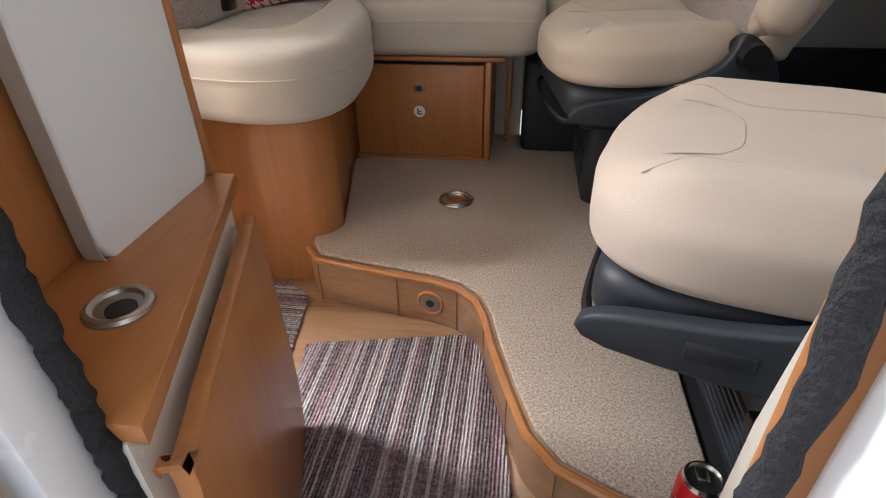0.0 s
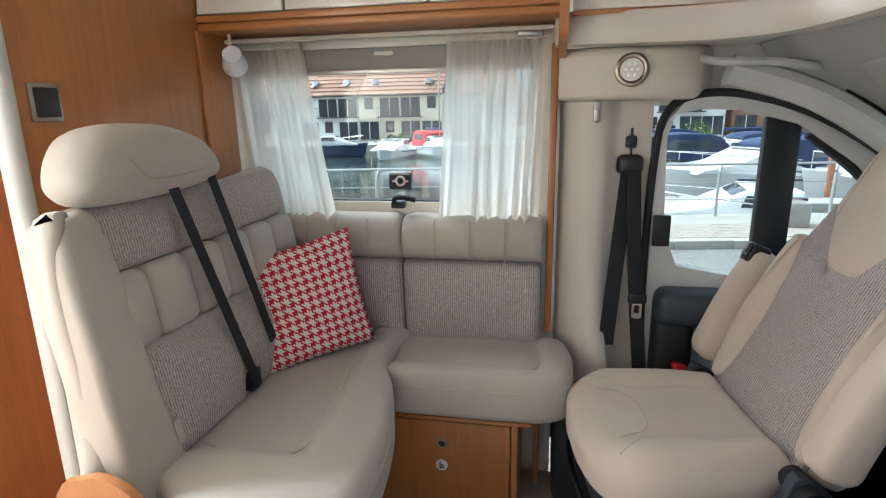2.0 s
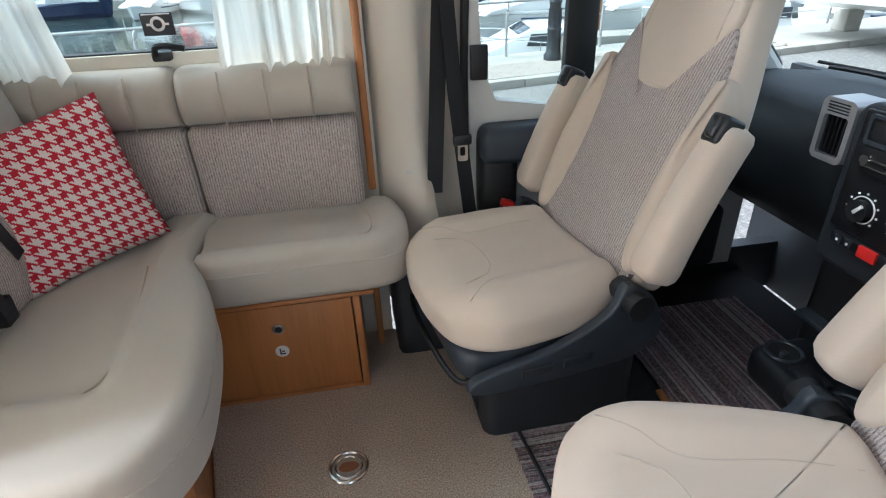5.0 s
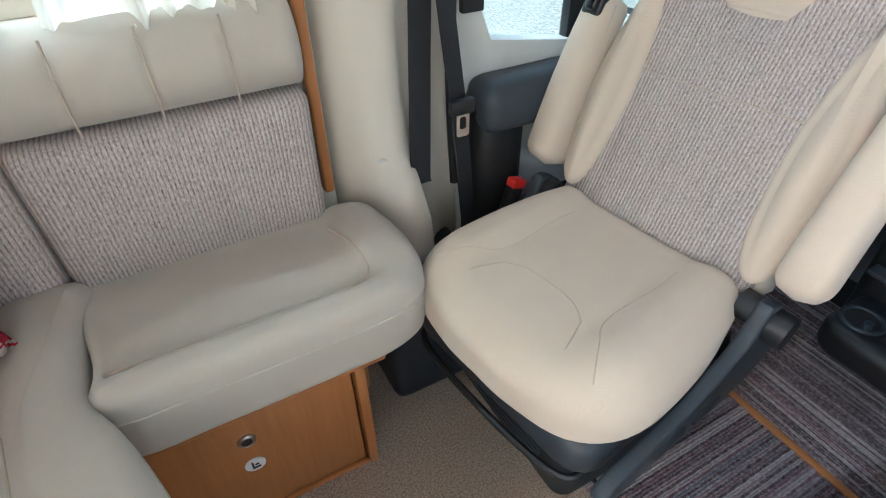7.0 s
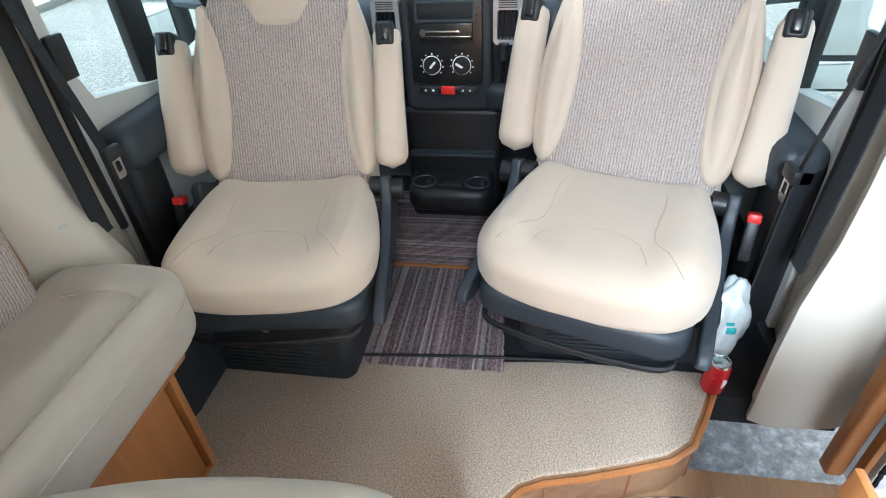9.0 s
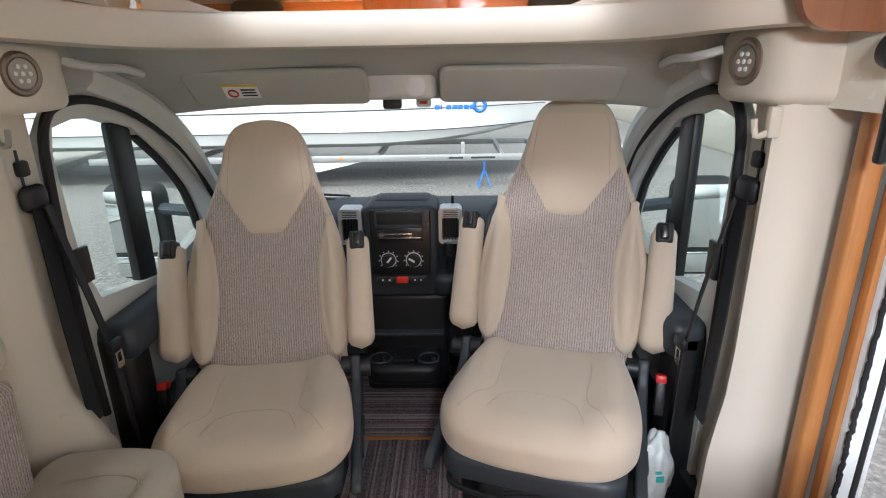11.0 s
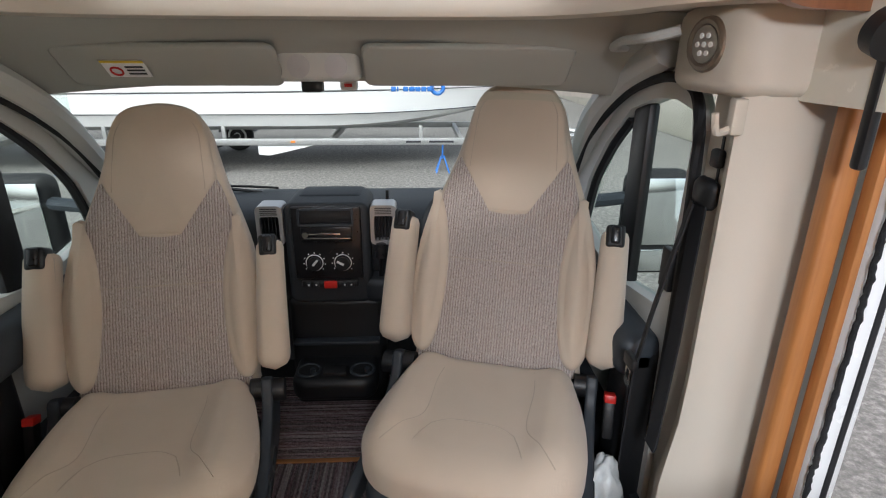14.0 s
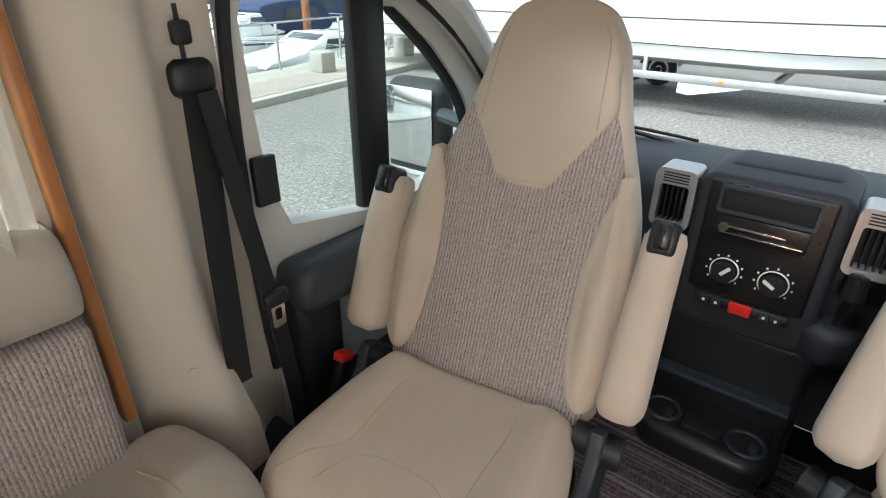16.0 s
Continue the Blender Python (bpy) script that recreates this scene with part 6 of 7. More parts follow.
def gravel_material():
    m, nt, b = nodes_of("grey_gravel", 0.95)
    v = coords(nt)
    big = noise_tex(nt, v, 0.35, 4)
    st = noise_tex(nt, v, 16, 6, 0.75)
    vo = nt.nodes.new("ShaderNodeTexVoronoi")
    vo.inputs["Scale"].default_value = 22
    nt.links.new(v, vo.inputs["Vector"])
    c = ramp(nt, st, [(0.36, (0.07, 0.067, 0.061)), (0.5, (0.16, 0.152, 0.138)), (0.64, (0.36, 0.342, 0.315))])
    nt.links.new(mixc(nt, 0.4, c, ramp(nt, big, [(0.35, (0.125, 0.117, 0.105)), (0.65, (0.21, 0.20, 0.183))])), b.inputs["Base Color"])
    bump(nt, b, vo.outputs[0], 0.7, 0.02)
    return m


GRAVEL = gravel_material()
STONE = plain("quay_stone", (0.33, 0.31, 0.27), 0.9, 0, 12, 0.2, 0.4, 0.01, 1.2)
PAVER = plain("brick_paver", (0.30, 0.26, 0.22), 0.9, 0, 25, 0.2, 0.4, 0.006, 3.0)
RENDERW = plain("white_render", (0.84, 0.84, 0.82), 0.9, 0, 8, 0.05, 0.1)
RENDERC = plain("cream_render", (0.74, 0.66, 0.51), 0.9, 0, 8, 0.06, 0.1)
BRICK = plain("brown_brick_facade", (0.30, 0.16, 0.10), 0.9, 0, 6, 0.2, 0.2)
TILE = plain("terracotta_tile", (0.34, 0.185, 0.12), 0.85, 0, 7, 0.25, 0.5, 0.03)
DARKFRAME = plain("dark_window_frame", (0.03, 0.032, 0.04), 0.5, relief=0)
DARKGLASS = plain("dark_window_glass", (0.05, 0.06, 0.07), 0.08, relief=0, blotch=0.6)
GELCOAT = plain("white_gelcoat", (0.80, 0.80, 0.78), 0.18, 0, 3, 0.02, 0.0, blotch=0.5, coat=0.4)
GALV = plain("galvanised_steel", (0.42, 0.42, 0.41), 0.5, 0.7, 15, 0.15, 0.1)
NAVY = plain("navy_canvas", (0.02, 0.035, 0.09), 0.85, 0, 60, 0.15, 0.2)
REDC = plain("red_canvas", (0.5, 0.03, 0.04), 0.85, 0, 60, 0.1, 0.2)
TYRE = plain("tyre_rubber", (0.03, 0.03, 0.03), 0.85, 0, 60, 0.3, 0.3)
BLUE = plain("blue_hull_letters", (0.03, 0.16, 0.5), 0.4, relief=0)
CASTIRON = plain("black_cast_iron", (0.02, 0.022, 0.026), 0.4, 0.2, 60, 0.2, 0.2)
LEAFM = plain("green_foliage", (0.07, 0.11, 0.035), 0.7, 0, 20, 0.3, 0)


def water_material():
    m, nt, b = nodes_of("harbour_water", 0.06)
    v = coords(nt, (1, 1, 1))
    n1 = noise_tex(nt, v, 0.9, 4, 0.6)
    nt.links.new(ramp(nt, n1, [(0.3, (0.02, 0.035, 0.03)), (0.7, (0.04, 0.06, 0.055))]), b.inputs["Base Color"])
    bump(nt, b, noise_tex(nt, coords(nt, (1.0, 2.2, 1)), 1.6, 3), 0.10, 0.1)
    return m


def kerb_y(x):
    return 10.35 + 0.17 * (x - 4.0)


solo("ground", plate([(-60, -60), (80, -60), (80, kerb_y(80)), (-60, kerb_y(-60))], G - 0.3, G), GRAVEL, "grey gravel parking ground", "ground", kind="structure")
quay = plate([(-60, kerb_y(-60) + 0.16), (80, kerb_y(80) + 0.16), (80, kerb_y(80) + 2.3), (-60, kerb_y(-60) + 2.3)], G - 2.5, G + 0.115)
pav = thing("pavement", "brick-paved quay strip beside the water", "pavement", (4, 12, G), kind="structure")
part("bed", quay, STONE, pav)
th = math.atan(0.17)
MK = Matrix.Translation((4.0, 10.35, G)) @ pose(0, 0, 0, 0, 0, math.degrees(th))
kb = mesh_of("kerb_stone", boxes((-0.445, 0.445, 0.0, 0.16, -0.1, 0.125), bev=0.015), STONE)
for i in range(-6, 22):
    o = new("kerb_stone", kb)
    o.parent, o.matrix_basis = pav, pose(4, 12, G).inverted() @ MK @ Matrix.Translation((i * 0.9, 0, random.uniform(-0.006, 0.006)))
pb = mesh_of("paver", boxes((-0.118, 0.118, -0.058, 0.058, -0.01, 0.012), bev=0.004), PAVER)
cnt = 0
for j in range(9):
    for i in range(30):
        o = new("paver", pb)
        o.parent = pav
        o.matrix_basis = pose(4, 12, G).inverted() @ MK @ Matrix.Translation((-0.9 + (i + 0.5 * (j % 2)) * 0.244, 0.30 + j * 0.124, 0.115 + random.uniform(-0.002, 0.002)))
solo("water", boxes((-80, 90, kerb_y(0), 120, -1.75, -1.7), bev=0), water_material(), "dark green harbour water", "water", kind="structure")

# quay railing
rl = thing("quay_railing", "galvanised three-bar railing along the quay edge", "railing", (4, kerb_y(4) + 2.1, G + 0.11))
for h in (0.33, 0.64, 0.98):
    part("rail", tube([(-40, kerb_y(-40) + 2.1, G + 0.11 + h), (50, kerb_y(50) + 2.1, G + 0.11 + h)], 0.022 if h > 0.9 else 0.008, 8), GALV, rl)
for i in range(-10, 14):
    x = 4.75 + 2.1 * i
    y = kerb_y(x) + 2.1
    part("post", tube(curve([(x, y, G + 0.1), (x, y, G + 0.6), (x + 0.02, y + 0.02, G + 0.95), (x + 0.06, y + 0.10, G + 1.09)]), 0.028, 8), GALV, rl)
lp = thing("lamp_post", "fluted black cast-iron lamp post on the quay", "lamp post", (5.45, kerb_y(5.45) + 1.3, G + 0.11))
part("shaft", lathe([(0.17, 0), (0.17, 0.10), (0.13, 0.16), (0.12, 0.5), (0.135, 0.55), (0.11, 0.62), (0.10, 0.95), (0.12, 1.0), (0.085, 1.1), (0.06, 1.5), (0.05, 4.0)], Matrix.Translation((5.45, kerb_y(5.45) + 1.3, G + 0.11)), 16), CASTIRON, lp)
for k in range(12):
    a = 2 * math.pi * k / 12
    part("flute", tube([(5.45 + 0.118 * math.cos(a), kerb_y(5.45) + 1.3 + 0.118 * math.sin(a), G + 0.3), (5.45 + 0.105 * math.cos(a), kerb_y(5.45) + 1.3 + 0.105 * math.sin(a), G + 1.0)], 0.012, 6), CASTIRON, lp)
for x in (5.75, 9.4, 12.6):
    solo("mooring_block", boxes((x - 0.2, x + 0.2, kerb_y(x) + 0.9, kerb_y(x) + 1.3, G + 0.11, G + 0.55), bev=0.04, seg=3), STONE, "weathered stone block on the quay", "stone block", "quay blocks")


def hull_bm(L, B, H, draft=0.3):
    """A boat's hull, bow towards +x, keel under z = 0."""
    bm = bmesh.new()
    rows = []
    for i in range(15):
        u = i / 14
        b = B / 2 * (1 - max(0.0, (u - 0.45) / 0.55) ** 2.2) if u < 0.995 else 0.01
        zt = H * (0.9 + 0.28 * u * u)
        zk = -draft * (1 - max(0, (u - 0.6) / 0.4) ** 2)
        sec = [(0, zk), (b * 0.72, zk * 0.45 + 0.02), (b * 0.93, H * 0.22), (b * 0.95, H * 0.24), (b, zt - 0.1), (b * 1.04, zt - 0.07), (b * 1.04, zt), (b * 0.9, zt + 0.015)]
        full = [(-y, z) for y, z in reversed(sec[1:])] + sec
        rows.append([bm.verts.new((L * (u - 0.5) + (z - zk) * 0.25 * u * u, y, z)) for y, z in full])
    for a, b in zip(rows, rows[1:]):
        for j in range(len(a) - 1):
            bm.faces.new((a[j], a[j + 1], b[j + 1], b[j]))
    for a, b in zip(rows, rows[1:]):
        bm.faces.new((a[0], b[0], b[-1], a[-1]))
    bm.faces.new(rows[0]), bm.faces.new(rows[-1])
    return bm


def cruiser(label, L, B, H, canvas, m, mast=0.0, hull=None):
    t = thing("motor_boat", label, "boat", (0, 0, 0), "moored boats")
    part("hull", hull_bm(L, B, H), hull or GELCOAT, t, "hull", sharp=40)
    part("rubbing_strake", tube(curve([(-L / 2, B * 0.5, H * 0.7), (0, B * 0.52, H * 0.75), (L * 0.25, B * 0.45, H * 0.82)]), 0.03, 6), NAVY, t)
    cab = [(-L * 0.12, H), (-L * 0.08, H + 0.72), (L * 0.08, H + 0.74), (L * 0.22, H + 0.32), (L * 0.40, H + 0.14), (L * 0.42, H)]
    part("cabin", plate(cab, -B * 0.38, B * 0.38, XZ, bev=0.05), GELCOAT, t, "white cabin")
    for s in (-1, 1):
        for x0, x1 in ((-0.09, 0.0), (0.01, 0.09)):
            part("side_window", plate([(L * x0, H + 0.34), (L * x0, H + 0.62), (L * x1, H + 0.62), (L * x1 + 0.1, H + 0.36)], s * B * 0.385 - 0.008, s * B * 0.385 + 0.008, XZ), DARKGLASS, t, "tinted side window")
    part("windscreen", moved(boxes((0, 0.52, -B * 0.30, B * 0.30, 0.0, 0.02), bev=0.004), pose(L * 0.085, 0, H + 0.715, 0, 27 if L > 6 else 32, 0)), DARKGLASS, t, "tinted windscreen")
    if canvas is not None:
        cv = [(-L * 0.46, H + 0.02), (-L * 0.42, H + 0.85), (-L * 0.3, H + 1.10), (-L * 0.02, H + 1.02), (L * 0.03, H + 0.74), (-L * 0.1, H + 0.1)]
        part("canopy", plate(rounded(cv, 4), -B * 0.40, B * 0.40, XZ, bev=0.06), canvas, t, "folded canvas canopy")
        for s in (-1, 1):
            part("canopy_window", plate([(-L * 0.38, H + 0.42), (-L * 0.35, H + 0.85), (-L * 0.14, H + 0.85), (-L * 0.12, H + 0.45)], s * B * 0.405 - 0.006, s * B * 0.405 + 0.006, XZ), DARKGLASS, t)
    rail_p = curve([(-L * 0.05, B * 0.46, H + 0.40), (L * 0.2, B * 0.43, H + 0.55), (L * 0.42, B * 0.18, H + 0.68), (L * 0.50, 0, H + 0.72), (L * 0.42, -B * 0.18, H + 0.68), (L * 0.2, -B * 0.43, H + 0.55), (-L * 0.05, -B * 0.46, H + 0.40)], 4)
    part("guard_rail", tube(rail_p, 0.016, 6), CHROME, t, "steel guard rail")
    for k in (2, 7, 12, 17, 22):
        p = rail_p[k]
        part("stanchion", tube([p, (p.x, p.y, H)], 0.012, 6), CHROME, t)
    if mast:
        part("mast", tube([(L * 0.1, 0, H), (L * 0.1, 0, H + mast)], 0.05, 8), CHROME, t, "tall mast")
        part("stay", tube([(L * 0.1, 0, H + mast), (L * 0.5, 0, H)], 0.008, 4), CHROME, t)
        part("boom", tube([(L * 0.1, 0, H + 1.2), (-L * 0.3, 0, H + 1.2)], 0.09, 8), NAVY, t)
    t.matrix_basis = m
    return t


WL = -1.65
c1 = cruiser("white motor cruiser with a navy canvas canopy", 7.5, 2.7, 0.95, NAVY, pose(9.0, 22.5, WL, 0, 0, 200))
c2 = cruiser("white motor boat with tinted windows and no canopy", 6.4, 2.4, 0.62, None, pose(6.6, 15.3, WL - 0.1, 0, 0, 172))
c3 = cruiser("small cabin boat with a red canvas hood", 5.2, 2.1, 0.8, REDC, pose(-6.6, 42.0, WL, 0, 0, -50), 6.5)
c4 = cruiser("small dark-hulled cabin boat with white cabin", 5.4, 2.1, 0.85, None, pose(-15.2, 42.5, WL, 0, 0, 10), 0, NAVY)
copy_thing(c2, pose(-9.6, 41.5, WL, 0, 0, -95))
for x, y, a, kind in ((13.5, 21.5, 190, c1), (5.5, 27.0, 185, c1), (11.0, 28.5, 195, c2), (17.5, 25.5, 175, c1), (22.0, 23.5, 180, c2), (15.0, 32.0, 170, c1), (27.0, 27.0, 185, c1), (20.5, 19.0, 170, c2), (27.5, 19.5, 160, c1), (34.0, 24.0, 180, c1), (7.5, 33.0, 190, c2), (13.0, 16.6, 178, c2)):
    copy_thing(kind, pose(x, y, WL, 0, 0, a))
for x, y in ((10.5, 30.0), (16.0, 29.0), (23.5, 30.5), (6.5, 36.0), (30, 33)):
    yt = cruiser("white sailing yacht with a tall mast", 8.0, 2.5, 0.9, NAVY, pose(x, y, WL, 0, 0, 185), 9.0) if x == 10.5 else copy_thing(yt, pose(x, y, WL, 0, 0, 180 + x))
pn = thing("pontoon", "grey floating pontoon beside the moored boats", "pontoon", (12, 19, WL))
for i in range(12):
    part("deck_board", boxes((3 + i * 2.6, 5.55 + i * 2.6, 18.4, 19.6, WL, WL + 0.4), bev=0.03), STONE, pn)
for i in range(6):
    part("pile", tube([(5 + i * 5, 19.9, WL - 1), (5 + i * 5, 19.9, 0.9)], 0.14, 10), BROWN, pn)

# houses on the far quay
solo("far_quay", boxes((-70, 60, 48.0, 120, -3.0, -1.05), bev=0.05), STONE, "stone far quay wall and terrace", "quay", kind="structure")


def house(label, x0, x1, material, y=55.0, base=-1.05, eave=3.4, ridge=6.6, cols=3, deep=9.0, balcony=True):
    t = thing("house", label, "house", ((x0 + x1) / 2, y, base), "harbour houses")
    part("wall", boxes((x0, x1, y, y + deep, base, eave), bev=0.01), material, t)
    part("roof", plate([(y - 0.35, eave - 0.05), (y + deep / 2, ridge), (y + deep + 0.35, eave - 0.05), (y + deep / 2, ridge - 0.25)], x0 - 0.02, x1 + 0.02, Matrix(((0, 0, 1, 0), (1, 0, 0, 0), (0, 1, 0, 0), (0, 0, 0, 1)))), TILE, t, "terracotta tiled roof")
    for k in range(7):
        part("tile_course", boxes((x0, x1, y - 0.30 + k * 0.62, y - 0.20 + k * 0.62, eave + 0.02 + k * (ridge - eave) / (deep / 2 + 0.35) * 0.62, eave + 0.10 + k * (ridge - eave) / (deep / 2 + 0.35) * 0.62), bev=0.02), TILE, t)
    part("gutter", boxes((x0, x1, y - 0.42, y - 0.30, eave - 0.12, eave - 0.02), bev=0.02), DARKFRAME, t)
    w_ = (x1 - x0) / cols
    for i in range(cols):
        cx = x0 + w_ * (i + 0.5)
        for fl in range(int((eave - base) / 2.1)):
            z = base + 0.15 + fl * 2.25
            wide = 0.95 if (i + fl) % 3 != 1 else 0.42
            tall = 1.75 if wide > 0.5 else 1.1
            zb = z if wide > 0.5 else z + 0.7
            wn_ = part("window", frame_bm(rrect(cx - wide, cx + wide, zb, zb + tall, 0.02), rrect(cx - wide + 0.1, cx + wide - 0.1, zb + 0.1, zb + tall - 0.1, 0.02), y - 0.06, y + 0.02, XZ), DARKFRAME, t, "dark framed window")
            part("pane", boxes((cx - wide, cx + wide, y - 0.025, y - 0.02, zb, zb + tall), bev=0), DARKGLASS, wn_)
            for k in range(1, 4 if wide > 0.5 else 2):
                xx = cx - wide + 2 * wide * k / (4 if wide > 0.5 else 2)
                part("glazing_bar", boxes((xx - 0.035, xx + 0.035, y - 0.065, y - 0.03, zb, zb + tall), bev=0), DARKFRAME if k != 2 or wide < 0.5 else RENDERW, wn_)
            if fl == 1 and wide > 0.5 and balcony:
                bc = part("balcony", boxes((cx - 1.15, cx + 1.15, y - 0.75, y, zb - 0.12, zb - 0.02), bev=0.02), DARKFRAME, t)
                for k in range(13):
                    xx = cx - 1.12 + k * 0.187
                    part("baluster", boxes((xx - 0.012, xx + 0.012, y - 0.74, y - 0.715, zb - 0.02, zb + 0.85), bev=0), DARKFRAME, bc)
                part("handrail", boxes((cx - 1.15, cx + 1.15, y - 0.76, y - 0.70, zb + 0.85, zb + 0.90), bev=0), DARKFRAME, bc)
    for cx in (x0 + w_ * 0.7, x1 - w_ * 0.7):
        part("roof_light", moved(boxes((-0.35, 0.35, -0.5, 0.5, 0, 0.06), bev=0.02), Matrix.Translation((cx, y + 1.2, eave + 1.25)) @ pose(0, 0, 0, math.degrees(math.atan2(ridge - eave, deep / 2)))), DARKGLASS, t)
    return t


house("white rendered terrace house with terracotta roof", -31.0, -23.6, RENDERW, cols=3)
house("white rendered terrace house with dark french doors", -23.5, -17.2, RENDERW, cols=3)
house("cream rendered terrace house with dark french doors", -17.1, -8.6, RENDERC, cols=4)
house("white gabled end house", -8.0, -2.0, RENDERW, y=57.0, cols=2)
for k, (x0, x1, mt, lb) in enumerate(((0, 9, BRICK, "brown brick waterside apartment house"), (10, 18, RENDERW, "white waterside apartment house"), (19, 29, BRICK, "brown brick waterside apartment house"),
                                      (30, 39, RENDERC, "cream waterside apartment house"), (40, 52, BRICK, "brown brick waterside apartment house"))):
    house(lb, x0, x1, mt, y=58.0 + k, eave=7.6 + (k % 2) * 1.5, ridge=10.6 + (k % 2) * 1.5, cols=4)


def shrub(x, y, z, r, seed):
    rr = random.Random(seed)
    bm = bmesh.new()
    for _ in range(420):
        d = Vector((rr.gauss(0, 1), rr.gauss(0, 1), abs(rr.gauss(0, 1)))).normalized() * r * rr.uniform(0.55, 1.0)
        c = Vector((x, y, z)) + d
        u, v = Vector((rr.uniform(-1, 1), rr.uniform(-1, 1), rr.uniform(-1, 1))).normalized() * 0.16, Vector((rr.uniform(-1, 1), rr.uniform(-1, 1), rr.uniform(-1, 1))).normalized() * 0.09
        bm.faces.new([bm.verts.new(p) for p in (c - u, c - v, c + u, c + v)])
    t = thing("shrub", "green bushy shrub on the far terrace", "shrub", (x, y, z), "terrace shrubs")
    part("foliage", bm, LEAFM, t)
    part("stem", tube([(x, y, z), (x, y, z + r * 0.7)], 0.05, 6), BROWN, t)


for k, (x, r) in enumerate(((-11.8, 0.9), (-13.0, 0.7), (-7.4, 1.2), (-5.6, 1.1), (14, 1.6), (24, 1.8), (33, 1.6))):
    shrub(x, 52.5, -1.05, r, 40 + k)

# boat on a trailer in front
bt_t = thing("trailer_boat", "large white motor boat standing on a trailer", "boat", (12.0, 5.5, G))
bmB = bmesh.new()
rows = []
N = 26
for i in range(N + 1):
    u = i / N
    y = 13.0 - 12.6 * u
    b = 1.35 * (1 - max(0.0, (u - 0.62) / 0.38) ** 2.3) if i < N else 0.02
    rise = 0.55 * max(0.0, (u - 0.70) / 0.30) ** 2
    zk = -0.06 + rise
    sec = [(0.0, zk), (0.55 * b, zk + 0.03 + 0.02 * u), (0.86 * b, zk + 0.16 * (1 - rise)), (0.94 * b, 0.31 + rise * 0.2), (0.955 * b, 0.325 + rise * 0.2), (0.985 * b, 0.66 + 0.1 * u * u), (1.0 * b, 0.68 + 0.1 * u * u), (1.02 * b, 0.95 + 0.18 * u * u), (1.06 * b, 0.97 + 0.18 * u * u), (1.10 * b, 1.7 + 0.2 * u * u), (0.9 * b, 1.75 + 0.2 * u * u)]
    full = [(-o, z) for o, z in reversed(sec[1:])] + sec
    rows.append([bmB.verts.new((12.05 - o, y - (z - zk) * 0.6 * max(0, (u - 0.6) / 0.4) ** 2, z)) for o, z in full])
for a, b in zip(rows, rows[1:]):
    for j in range(len(a) - 1):
        bmB.faces.new((a[j], a[j + 1], b[j + 1], b[j]))
    bmB.faces.new((a[0], b[0], b[-1], a[-1]))
bmB.faces.new(rows[0]), bmB.faces.new(rows[-1])
strake = [Vector((r[13].co.x - 0.004, r[13].co.y, r[13].co.z + 0.006)) for r in rows[:-1]]
strake2 = [Vector((r[15].co.x - 0.003, r[15].co.y, r[15].co.z)) for r in rows[:-1]]
part("hull", bmB, GELCOAT, bt_t, "white stepped hull", sharp=25)
part("strake", tube(strake, 0.012, 6), SLATE, bt_t, "dark spray strake line")
part("upper_line", tube(strake2, 0.008, 6), SLATE, bt_t)
for k, w_ in enumerate((0.09, 0.03, 0.09, 0.10, 0.09, 0.09, 0.09)):
    y = 2.86 - k * 0.105
    part("letter_bar", boxes((10.60, 10.66, y - w_, y, 0.72, 0.80), bev=0.01), BLUE, bt_t, "blue lettering bar")
part("emblem", ring_bm(0.10, 0.035, pose(10.66, 2.05, 0.78, 0, 90)), BLUE, bt_t, "blue ring emblem")
tr = thing("boat_trailer", "galvanised boat trailer with spoked wheel", "trailer", (11.0, 4.5, G))
for x in (10.85, 13.2):
    part("beam", boxes((x - 0.04, x + 0.04, 0.9, 9.5, -0.235, -0.115), bev=0.01), GALV, tr, "pale steel beam")
part("draw_beam", tube([(10.85, 0.9, -0.18), (12.0, -1.6, -0.22)], 0.06, 8), GALV, tr)
part("draw_beam", tube([(13.2, 0.9, -0.18), (12.0, -1.6, -0.22)], 0.06, 8), GALV, tr)
for y in (1.6, 4.0, 7.6):
    part("cross_beam", boxes((10.85, 13.2, y - 0.04, y + 0.04, -0.23, -0.13), bev=0.01), GALV, tr)
part("text_bar", boxes((10.805, 10.812, 2.35, 2.62, -0.195, -0.16), (10.805, 10.812, 1.75, 2.2, -0.195, -0.16), bev=0), INK, tr)
part("reflector", boxes((10.80, 10.812, 4.62, 4.70, -0.19, -0.15), bev=0.003), ORANGE, tr, "orange side reflector")
part("mud_flap", plate([(5.3, -0.24), (4.3, -0.24), (5.1, -0.42), (5.3, -0.40)], 10.83, 10.86, YZ), GELCOAT, tr, "white side board")
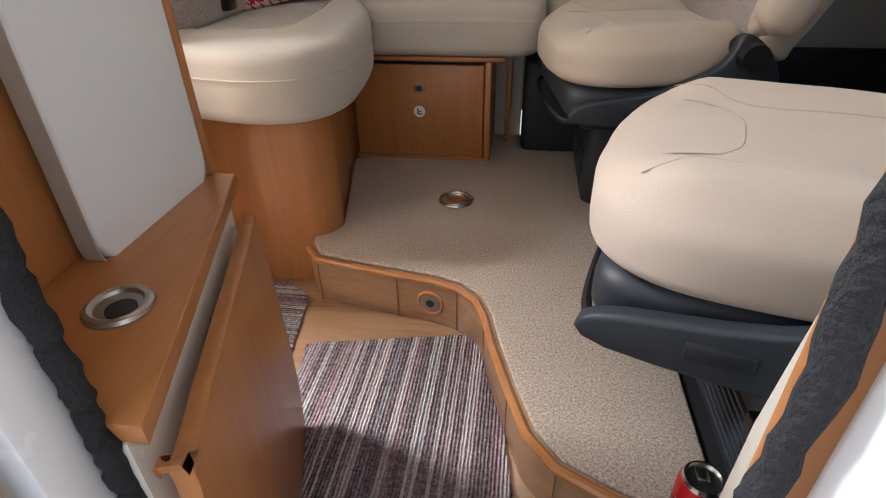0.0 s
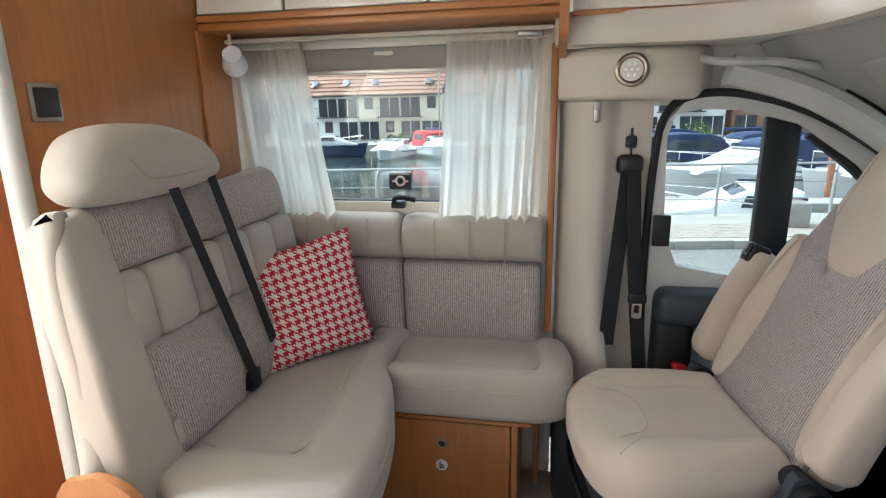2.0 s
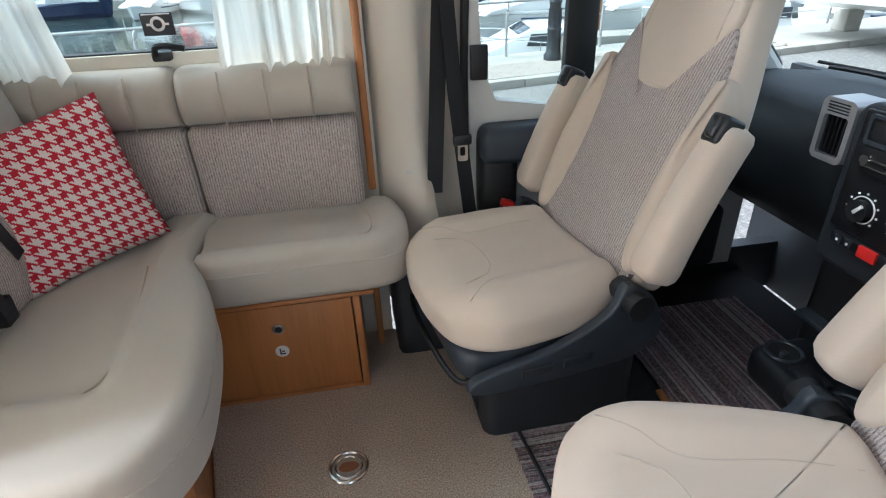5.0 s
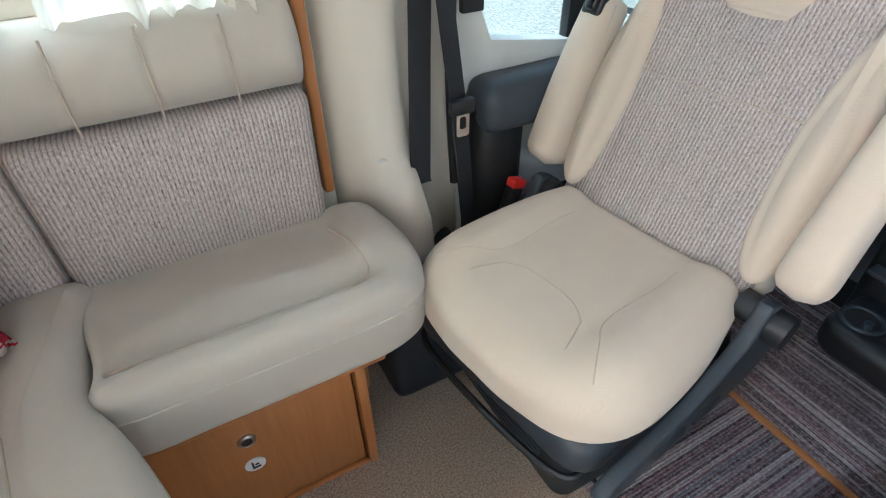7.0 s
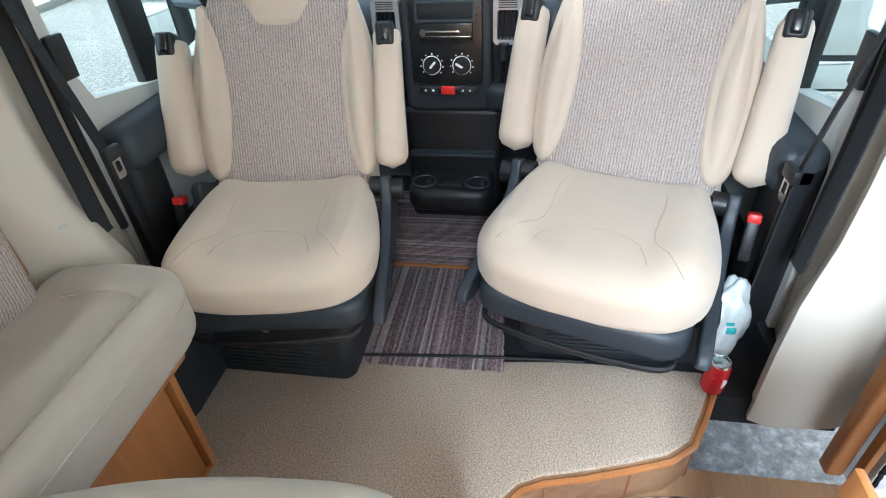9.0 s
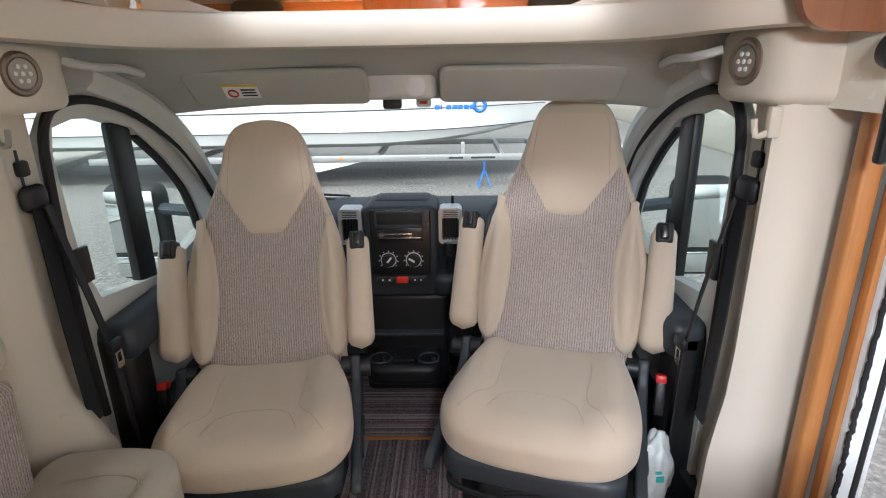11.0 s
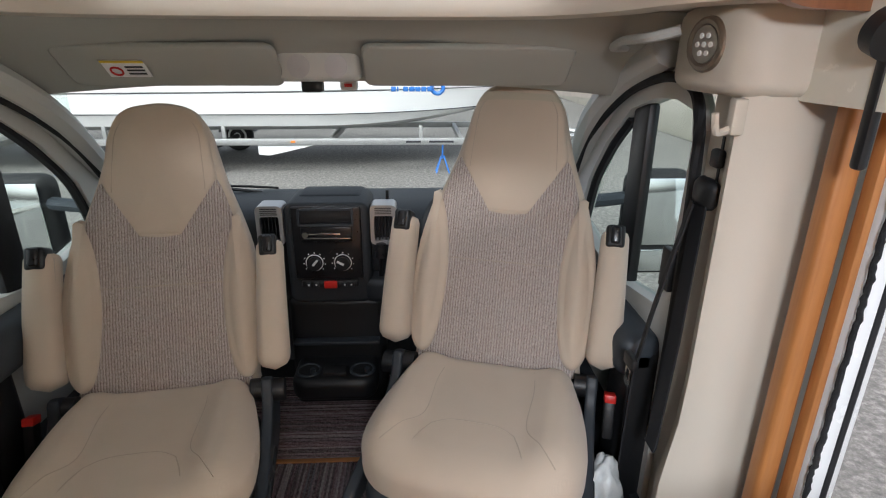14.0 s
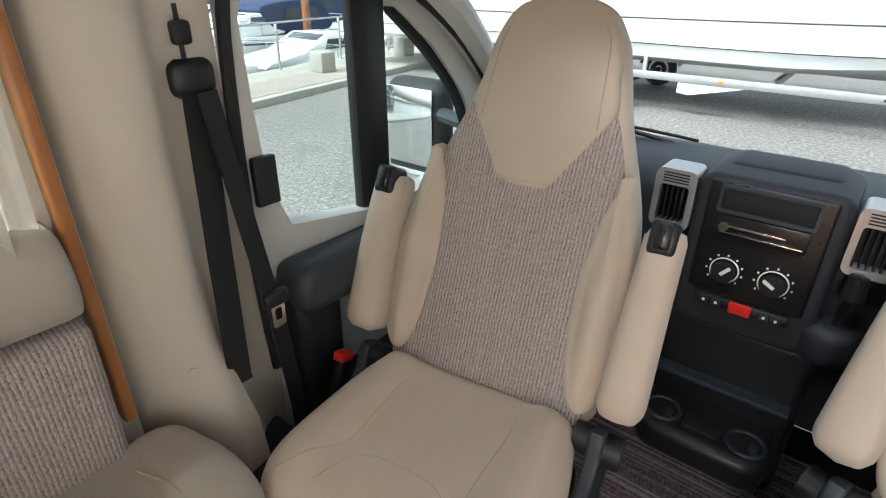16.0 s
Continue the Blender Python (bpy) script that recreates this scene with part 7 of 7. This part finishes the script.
for x in (10.72, 13.33):
    MW = pose(x, 6.42, G + 0.33, 0, 90, 0)
    wh = part("wheel", moved(lathe([(0.20, -0.09), (0.29, -0.095), (0.325, -0.06), (0.33, 0.0), (0.325, 0.06), (0.29, 0.095), (0.20, 0.09)], Matrix.Identity(4), 32), MW), TYRE, tr, "black tyre")
    part("rim", moved(frame_bm([(0.205 * math.cos(a), 0.205 * math.sin(a)) for a in [2 * math.pi * i / 32 for i in range(32)]], [(0.16 * math.cos(a), 0.16 * math.sin(a)) for a in [2 * math.pi * i / 32 for i in range(32)]], -0.10, 0.085), MW), GELCOAT, wh, "white spoked rim")
    part("hub", disc(0.075, 0.19, MW, 20), GELCOAT, wh)
    for k in range(8):
        part("spoke", moved(boxes((0.06, 0.17, -0.02, 0.02, -0.085, -0.06), bev=0.006), MW @ pose(0, 0, 0, 0, 0, 45 * k)), GELCOAT, wh)
    part("mudguard", ribbon([(x, 6.42 + 0.40 * math.cos(a), G + 0.33 + 0.40 * math.sin(a)) for a in [radians(12 + 13 * i) for i in range(13)]], 0.24, 0.012, (1, 0, 0)), SLATE, tr, "dark mudguard")
part("axle", tube([(10.75, 6.42, G + 0.33), (13.3, 6.42, G + 0.33)], 0.05, 10), BLACK, tr)
for y in (1.95, 8.8):
    jk = thing("axle_stand", "blue steel stand under the trailer beam", "stand", (10.85, y, G), "trailer stands")
    for dx, dy in ((-0.12, -0.12), (0.12, -0.12), (0.12, 0.12), (-0.12, 0.12)):
        part("leg", tube([(10.85 + dx, y + dy, G), (10.85 + dx * 0.2, y + dy * 0.2, G + 0.30)], 0.014, 6), BLUE, jk)
    part("post", tube([(10.85, y, G + 0.25), (10.85, y, -0.236)], 0.018, 8), BLUE, jk)
for y in (2.35, 5.9, 8.0):
    part("bunk_post", boxes((10.88, 10.94, y - 0.035, y + 0.035, -0.12, 0.10), bev=0.01), GALV, tr)
wallr = thing("yard_wall", "long beige rendered yard wall", "wall", (20, -4.5, G), kind="structure")
part("panel", boxes((9.0, 60, -4.75, -4.45, G, 1.7), bev=0.02), plain("beige_yard_render", (0.52, 0.48, 0.40), 0.9, 0, 6, 0.08, 0.2), wallr)
part("coping", boxes((9.0, 60, -4.82, -4.38, 1.7, 1.82), bev=0.02), STONE, wallr)
